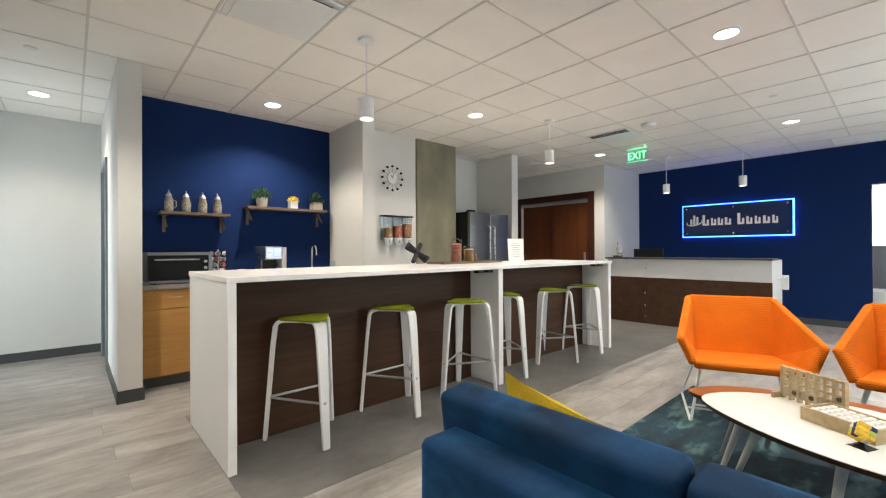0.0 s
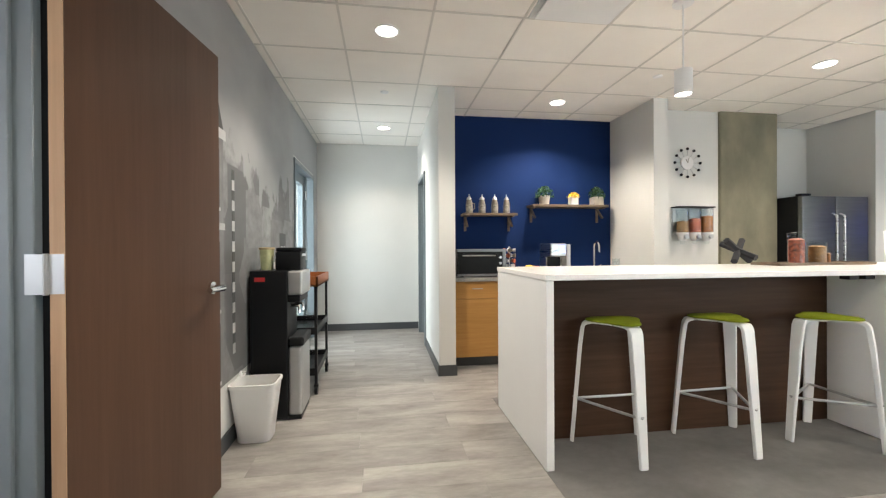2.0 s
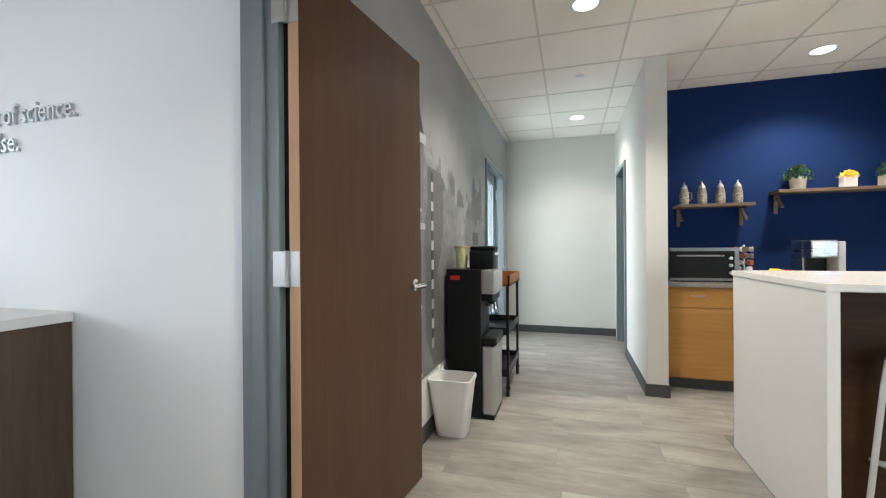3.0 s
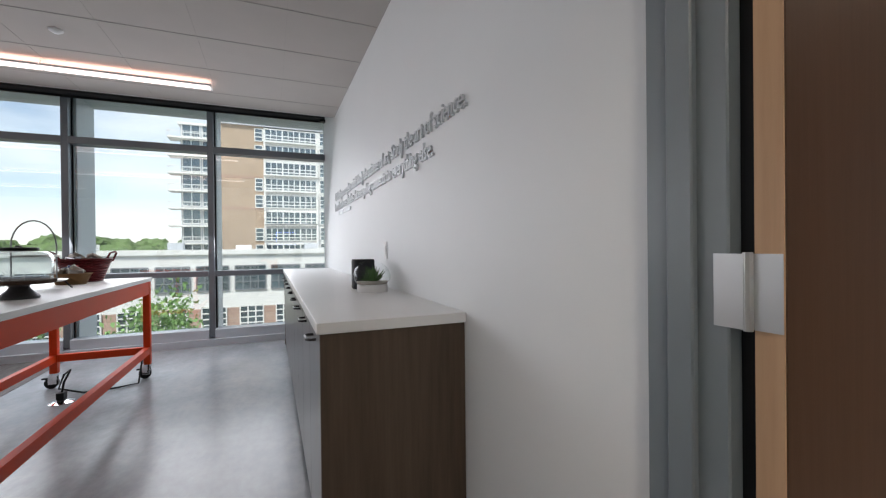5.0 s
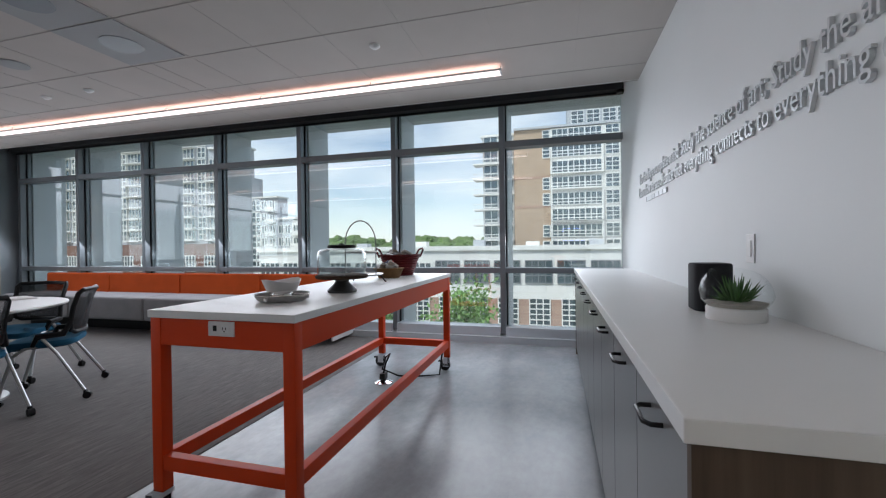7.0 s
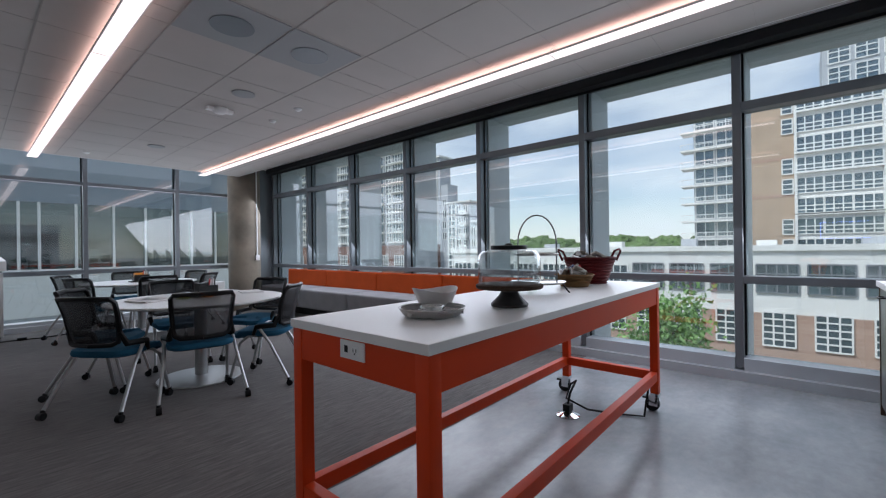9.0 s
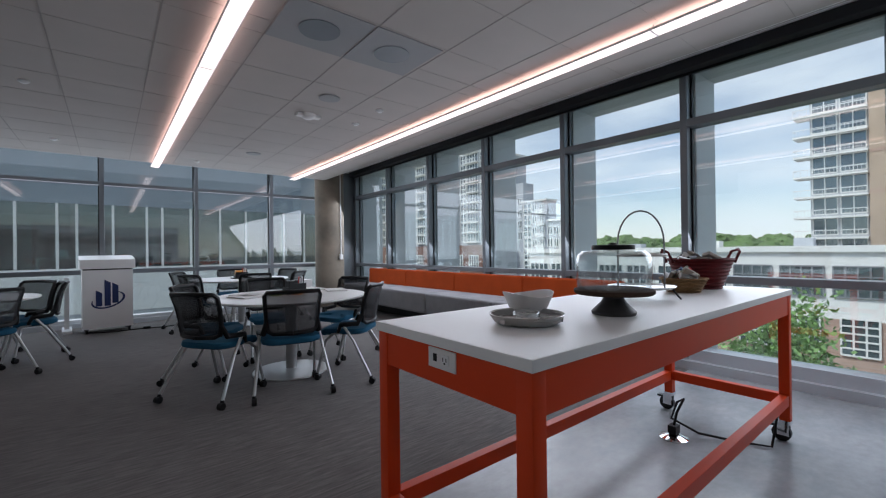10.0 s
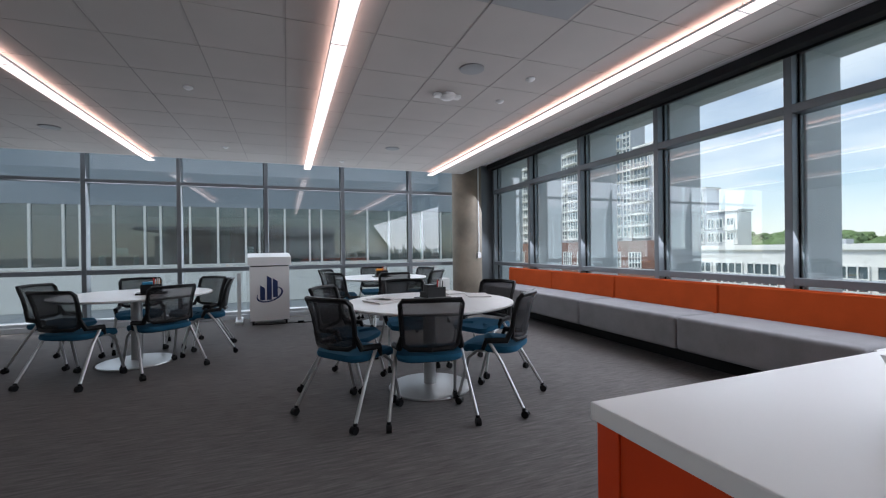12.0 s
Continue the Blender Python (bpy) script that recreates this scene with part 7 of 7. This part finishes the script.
# ---- meeting room: banquette ----
bq = thing("banquette", 0, 0, 0, 0, "long upholstered banquette, grey seat and orange back, under the windows", "banquette")
ys = [-9.39, -7.92, -6.45, -4.97, -3.50]
for a, b in zip(ys, ys[1:]):
    bm = bmesh.new()
    box(bm, -5.55, -4.935, a + 0.003, b - 0.003, 0.21, 0.545, bev=0.045, seg=5)
    part("seat", bm, GREY_FAB, bq, "grey fabric seat", True)
    bm = bmesh.new()
    loft(bm, [[(-5.635, y, 0.46), (-5.545, y, 0.46), (-5.555, y, 0.848), (-5.625, y, 0.848)] for y in (a + 0.003, b - 0.003)])
    bmesh.ops.bevel(bm, geom=list(bm.edges), offset=0.014, segments=3, affect="EDGES")
    part("backrest", bm, ORANGE_FAB, bq, "orange fabric backrest", True)
part("plinth", bx(-5.60, -5.30, -9.36, -3.56, 0.004, 0.21), BLACK, bq, "black recessed plinth")
part("end_panel", bx(-5.63, -5.02, -3.496, -3.472, 0.05, 0.53, bev=0.003), WHITE_LAM, bq, "white end panel")


# ---- meeting room: tables and chairs ----
def round_table(x, y, label):
    t = thing("round_table", x, y, 0.004, 0, label, "table", "round tables")
    part("tabletop", lt([(0.02, 0.751), (0.73, 0.753), (0.755, 0.761), (0.76, 0.769), (0.756, 0.779), (0.02, 0.781)], seg=64), WHITE_LAM, t, "white laminate top", True)
    part("column", lt([(0.055, 0.03), (0.055, 0.725), (0.16, 0.735), (0.16, 0.751)], seg=28), SILVER, t, "", True)
    part("base_plate", lt([(0.365, 0.0), (0.372, 0.006), (0.368, 0.016), (0.30, 0.026), (0.07, 0.036), (0.02, 0.036)], seg=56), SILVER, t, "brushed silver base plate", True)


TABLES = ((-2.49, -5.46), (0.32, -7.54), (-2.805, -8.90))
for x, y in TABLES:
    round_table(x, y, "round white meeting table on a silver pedestal")


def mesh_chair():
    """Nesting chair with open arms; its own +y is the way the sitter faces."""
    c = thing("mesh_chair", 0, 0, 0.004, 0, "black mesh-back nesting chair with a teal seat on casters", "chair", "chairs round the tables")
    bm = bmesh.new()
    rows = []
    for v, y, zz in ((0.0, -0.212, 0.512), (0.25, -0.226, 0.575), (0.5, -0.238, 0.66), (0.75, -0.258, 0.75), (1.0, -0.29, 0.835)):
        hw = 0.190 + 0.022 * v
        rows.append([bm.verts.new((u * hw, y + 0.055 * (u * u) * (1 - 0.2 * v), zz)) for u in (-1, -0.6, -0.2, 0.2, 0.6, 1)])
    for a, b in zip(rows, rows[1:]):
        for i in range(5):
            bm.faces.new((a[i], a[i + 1], b[i + 1], b[i]))
    ob = part("back_mesh", bm, MESH, c, "see-through black mesh", True)
    so = ob.modifiers.new("thickness", "SOLIDIFY")
    so.thickness = 0.003
    side = [(0.150, -0.185, 0.508), (0.186, -0.166, 0.530), (0.196, -0.168, 0.60), (0.205, -0.190, 0.72), (0.212, -0.222, 0.815), (0.198, -0.248, 0.844)]
    k = [(0, -0.212, 0.505)] + side + [(0, -0.292, 0.848)] + [(-x, y, z) for x, y, z in reversed(side)] + [(0, -0.212, 0.505)]
    part("back_frame", tb(k, 0.0175, 8), BLACK, c, "black frame", True)
    bm = bmesh.new()
    loft(bm, [[(x * q, 0.03 + y * q, z - 0.02 * (y > 0.15)) for x, y in rounded(0.47, 0.45, 0.11, 5)] for q, z in ((0.88, 0.412), (0.97, 0.420), (1.0, 0.440), (0.97, 0.462), (0.8, 0.468), (0.3, 0.464))])
    part("seat", bm, TEAL_SEAT, c, "teal fabric seat", True)
    bm = bmesh.new()
    loft(bm, [[(x * q, 0.03 + y * q, z) for x, y in rounded(0.45, 0.42, 0.10, 5)] for q, z in ((0.80, 0.402), (0.90, 0.407), (0.90, 0.418))])
    part("seat_pan", bm, BLACK, c, "", True)
    for s in (-1, 1):
        part("rear_leg", tb([(s * 0.238, 0.0, 0.50), (s * 0.250, -0.10, 0.36), (s * 0.295, -0.27, 0.065)], 0.0125, 8), SILVER, c, "", True)
        part("front_leg", tb([(s * 0.215, -0.02, 0.435), (s * 0.222, 0.10, 0.415), (s * 0.228, 0.165, 0.36), (s * 0.24, 0.245, 0.065)], 0.0125, 8), SILVER, c, "", True)
        part("bracket", tb([(s * 0.198, -0.172, 0.60), (s * 0.216, -0.130, 0.51), (s * 0.24, 0.02, 0.50), (s * 0.225, 0.05, 0.43)], [0.018, 0.024, 0.024, 0.016], 8), BLACK, c, "", True)
        for y, x in ((-0.275, 0.296), (0.25, 0.241)):
            cs = part("caster", tb([(s * x - 0.018, y - 0.01, 0.027), (s * x + 0.018, y - 0.01, 0.027)], 0.027, 12), BLACK, c, "", True)
            part("housing", tb([(s * x, y, 0.04), (s * x, y, 0.07)], [0.017, 0.013], 8), BLACK, cs)
    return c


chair = mesh_chair()
SPOTS = []
for (rx, ry), (fx, fy) in (((-1.54, -5.0), (-0.81, -0.59)), ((-2.235, -4.63), (-0.2, -0.98)), ((-3.12, -4.77), (0.69, -0.72)),
                           ((0.75, -6.69), (-0.41, -0.91)), ((-0.19, -6.90), (0.63, -0.78)), ((-0.60, -7.88), (0.98, 0.17))):
    f = Vector((fx, fy)).normalized()
    SPOTS.append((rx + f.x * 0.27, ry + f.y * 0.27, math.degrees(math.atan2(-f.x, f.y))))
for (tx, ty), angles, d in ((TABLES[0], (330, 268, 205), 0.78), (TABLES[1], (232, 283, 345), 0.80), (TABLES[2], (35, 88, 140, 205, 268, 330), 0.78)):
    for a in angles:
        x, y = tx + d * math.cos(radians(a)), ty + d * math.sin(radians(a))
        SPOTS.append((x, y, a + 90 + (a % 7) * 2 - 6))
chair.matrix_basis = pose(SPOTS[0][0], SPOTS[0][1], 0.004, 0, 0, SPOTS[0][2]) @ Matrix.Scale(1.055, 4)
for x, y, r in SPOTS[1:]:
    copy_thing(chair, pose(x, y, 0.004, 0, 0, r))


def caddy(x, y, rz, first, second):
    c = thing("desk_organizer", x, y, 0.785, rz, "black mesh desk organizer with cards and markers", "organizer", "desk organizers")
    part("tray", bxs((-0.10, 0.10, -0.07, 0.07, 0.0, 0.02), (-0.10, -0.095, -0.07, 0.07, 0.02, 0.10), (0.095, 0.10, -0.07, 0.07, 0.02, 0.07), (-0.10, 0.10, 0.065, 0.07, 0.02, 0.11), (-0.02, -0.015, -0.07, 0.07, 0.02, 0.10)), BLACK, c)
    part("foot", bx(-0.145, 0.145, -0.10, 0.10, 0.0005, 0.018, bev=0.006), BLACK, c, "", True)
    part("box", bx(-0.09, -0.022, -0.06, 0.0, 0.02, 0.142, bev=0.003), first, c)
    part("box", bx(-0.01, 0.085, -0.03, 0.055, 0.02, 0.138, bev=0.003), second, c)
    for k in range(5):
        part("marker", tb([(-0.085 + 0.016 * k, 0.03, 0.02), (-0.09 + 0.017 * k, 0.035 + 0.004 * k, 0.165 + 0.012 * (k % 3))], 0.006, 6), (BLACK, WHITE_PLAS, SILVER, WHITE_PLAS, RED)[k], c)


caddy(-2.57, -5.58, 15, BLACK, BLACK)
caddy(0.14, -7.42, 10, ORANGE_CARD, BLUE_CARD)
caddy(-2.79, -8.87, 0, ORANGE_CARD, ORANGE_CARD)
for x, y, r, m in ((-2.08, -5.55, 20, PAPER), (-2.15, -5.70, 35, PAPER), (-3.05, -5.60, -15, PAPER), (-2.90, -5.95, 10, PAPER), (-2.35, -5.48, 60, PAD_GREEN), (-2.55, -5.45, 30, ORANGE_CARD)):
    p = thing("paper_sheet", x, y, 0.785, r, "loose printed paper lying on the round table", "paper", "papers on the table")
    w, h = (0.22, 0.29) if m is PAPER else (0.09, 0.09)
    for i in range(3):
        part("sheet", bx(-w / 2 + 0.004 * i, w / 2 + 0.004 * i, -h / 2 - 0.005 * i, h / 2 - 0.005 * i, 0.0042 * i, 0.0042 * i + 0.004), m, p)
    p.location.z += 0.0003

# ---- meeting room: lectern, column, podium cable ----
lc = thing("lectern", -1.0, -9.69, 0.004, 4, "white lectern with a navy bar-chart emblem, on casters", "lectern")
part("body", bx(-0.31, 0.31, -0.22, 0.22, 0.075, 0.98, bev=0.004), WHITE_LAM, lc)
part("shadow_gap", bx(-0.30, 0.30, -0.21, 0.21, 0.98, 1.0), BLACK, lc)
bm = bmesh.new()
loft(bm, [[(x, -0.25, 1.0), (x, 0.25, 1.0), (x, 0.25, 1.14), (x, -0.25, 1.205)] for x in (-0.34, 0.34)])
part("top", bm, WHITE_LAM, lc)
for x in (-0.26, 0.26):
    for y in (-0.17, 0.17):
        part("caster", tb([(x - 0.015, y, 0.033), (x + 0.015, y, 0.033)], 0.033, 12), BLACK, lc, "", True)
        part("caster_fork", bx(x - 0.02, x + 0.02, y - 0.02, y + 0.02, 0.05, 0.075), DARKSTEEL, lc)
for k, (u, z0, h) in enumerate(((-0.115, 0.42, 0.22), (-0.01, 0.42, 0.38), (0.085, 0.46, 0.29))):
    bm = bmesh.new()
    loft(bm, [[(-u - 0.038, y, z0), (-u + 0.038, y, z0), (-u + 0.038, y, z0 + h + 0.03), (-u - 0.038, y, z0 + h - 0.02)] for y in (0.221, 0.226)])
    part("emblem_bar", bm, BLUEPAINT, lc)
bm = bmesh.new()
outer, inner = [], []
for k in range(30):
    a = radians(150 + 265 * k / 29)
    tw = 0.010 + 0.030 * math.sin(math.pi * k / 29)
    for r, dst in ((1.0, outer), (1.0 - tw / 0.21, inner)):
        p = Vector((0.215 * r * math.cos(a), 0.12 * r * math.sin(a)))
        q = Matrix.Rotation(radians(18), 2) @ p
        dst.append((q.x, q.y))
for i in range(29):
    vs = [(outer[i][0], 0.2275, 0.51 + outer[i][1]), (outer[i + 1][0], 0.2275, 0.51 + outer[i + 1][1]), (inner[i + 1][0], 0.2275, 0.51 + inner[i + 1][1]), (inner[i][0], 0.2275, 0.51 + inner[i][1])]
    bm.faces.new([bm.verts.new((-v[0], v[1], v[2])) for v in vs])
bmesh.ops.remove_doubles(bm, verts=bm.verts, dist=0.0001)
ob = part("emblem_swoosh", bm, BLUEPAINT, lc)
ob.modifiers.new("thickness", "SOLIDIFY").thickness = 0.003
fb = thing("floor_easel", -0.50, -9.95, 0.004, 4, "white easel frame standing behind the lectern", "easel")
part("upright", bx(-0.03, 0.03, -0.02, 0.02, 0.03, 0.86), WHITE_POW, fb)
part("foot", bx(-0.06, 0.06, -0.28, 0.28, 0.0, 0.05, bev=0.01), WHITE_POW, fb)
cb2 = thing("floor_cable", -1.5, -9.5, 0.012, 0, "black cable lying on the carpet by the lectern", "cable")
part("cable", tb([(0.75, -0.1, 0.0), (0.5, 0.05, 0.0), (0.1, 0.02, 0.0), (-0.2, 0.08, 0.0), (-0.7, -0.05, 0.0), (-1.1, 0.02, 0.0)], 0.008, 6), BLACK, cb2, "", True)
part("plug_box", bx(-0.05, 0.05, 0.0, 0.08, -0.008, 0.035, bev=0.006), BLACK, cb2)
solid("concrete_pillar", lt([(0.315, 0.0), (0.315, POCKET)], (-4.91, -10.02, 0), 48), CONCRETE, "brown-grey concrete pillar at the window corner", "column", "structure", True)
cdt = thing("conduit_pipe", -5.03, -9.70, 0, 0, "thin white conduit on the concrete pillar", "conduit")
part("pipe", tb([(0, 0, 1.15), (0, 0, 3.05)], 0.014, 8), WHITE_POW, cdt, "", True)
part("junction_box", bx(-0.04, 0.04, -0.03, 0.03, 1.05, 1.16, bev=0.004), WHITE_POW, cdt)
wp = thing("radiator_box", -4.35, -10.12, 0.004, 0, "low white box beside the pillar", "box")
part("case", bx(-0.14, 0.14, -0.12, 0.12, 0, 0.62, bev=0.006), WHITE_LAM, wp)

# ---- meeting room: ceiling fittings ----
def strip_light(x, y0, n, step=1.224):
    s = thing("linear_light", x, y0, RC, 0, "long linear ceiling light glowing pinkish white", "ceiling light", "linear lights")
    for k in range(n):
        a, b = -step * (k + 1) + 0.008, -step * k - 0.008
        part("lens", bx(-0.055, 0.055, a, b, -0.058, -0.050), STRIP, s, "lit diffuser")
        part("top_lens", bx(-0.045, 0.045, a, b, -0.044, -0.038), STRIP_UP, s, "lit upper diffuser")
        part("housing", bxs((-0.062, -0.0555, a, b, -0.058, -0.042), (0.0555, 0.062, a, b, -0.058, -0.042), (-0.0555, 0.0555, a, b, -0.0495, -0.045)), WHITE_POW, s)
        part("joint", bxs((-0.063, 0.063, b, b + 0.012, -0.0585, -0.040), (-0.008, 0.008, b, b + 0.012, -0.040, 0.0)), WHITE_POW, s)
    part("end_cap", bxs((-0.063, 0.063, -step * n - 0.008, -step * n + 0.008, -0.0585, -0.040), (-0.008, 0.008, -step * n - 0.008, -step * n + 0.008, -0.040, 0.0)), WHITE_POW, s)


strip_light(-4.0, -1.212, 7)
strip_light(-1.655, -1.25, 7)
strip_light(0.735, -4.86, 4)
gp = thing("ceiling_speaker_panel", -2.482, -3.905, RC, 0, "two grey ceiling panels with round speaker grilles", "ceiling panel")
for s in (-1, 1):
    part("panel", bx(s * 0.295 - 0.285, s * 0.295 + 0.285, -0.285, 0.285, -0.005, 0.004), GREY_WALL, gp, "grey panel")
    part("grille", lt([(0.14, -0.0052), (0.14, -0.009), (0.02, -0.010)], (s * 0.295, 0, 0), 32), FRAME, gp, "round grille", True)
for x, y, r in ((-2.778, -5.097, 0.105), (-2.807, -8.04, 0.105), (1.37, -8.24, 0.105)):
    cs3 = thing("ceiling_speaker", x, y, RC, 0, "round grey ceiling speaker grille", "speaker", "ceiling speakers")
    part("grille", lt([(r, 0.003), (r, -0.006), (r * 0.9, -0.009), (0.02, -0.008)], seg=32), GREY_WALL, cs3, "", True)
pj = thing("ceiling_sensor", -2.792, -5.712, RC, 0, "white ceiling sensor with two side lobes", "sensor")
part("body", lt([(0.085, 0.0), (0.08, -0.03), (0.05, -0.05), (0.01, -0.052)], seg=24), WHITE_PLAS, pj, "", True)
for s in (-1, 1):
    part("lobe", bx(s * 0.10 - 0.035, s * 0.10 + 0.035, -0.04, 0.04, -0.035, 0.0, bev=0.01), WHITE_PLAS, pj)
for x, y in ((-3.37, -5.117), (-3.38, -5.71), (-3.353, -2.10), (-0.45, -6.32), (-0.47, -8.69), (-2.2, -9.2)):
    sp = thing("sprinkler", x, y, RC, 0, "small white round sprinkler cap on the ceiling", "sprinkler", "meeting room sprinklers")
    part("plate", lt([(0.042, 0.003), (0.042, -0.006), (0.02, -0.022), (0.004, -0.023)], seg=18), WHITE_POW, sp, "", True)

# ---- lobby floor planks, last ----
fl = thing("floor", 0, 0, 0, 0, "greige wood-look vinyl plank floor in the lobby", "floor", "", "structure")
PW, PL = 0.228, 1.22
sizes = {}


def plank(x0, x1, y0, y1):
    key = (round(x1 - x0, 3), round(y1 - y0, 3))
    if key not in sizes:
        bm = bmesh.new()
        w, d = key[0] / 2 - 0.0007, key[1] / 2 - 0.0007
        box(bm, -w, w, -d, d, -0.012, 0.0)
        sizes[key] = mesh_of(bm, "plank", PLANK)
    ob = new("plank", sizes[key])
    ob.parent, ob.matrix_basis = fl, pose((x0 + x1) / 2, (y0 + y1) / 2, 0)


rows = int(8.87 / PW)
count = 0
for r in range(rows + 1):
    y0, y1 = LS + PW * r, min(LS + PW * (r + 1), 4.87)
    off = (0.37 * r * 1.7) % PL
    x = -off
    while x < 9.9:
        x0, x1 = max(x, 0.0), min(x + PL, 9.9)
        x += PL
        if x1 - x0 < 0.02 or (y0 > 1.3 and x0 > 3.0 and y0 > 2.4):
            continue
        plank(x0, x1, y0, y1)
solid("floor_doorway", bx(-0.17, -0.001, -1.07, -0.001, -0.012, 0.002), SLATE, "grey threshold in the doorway", "floor")
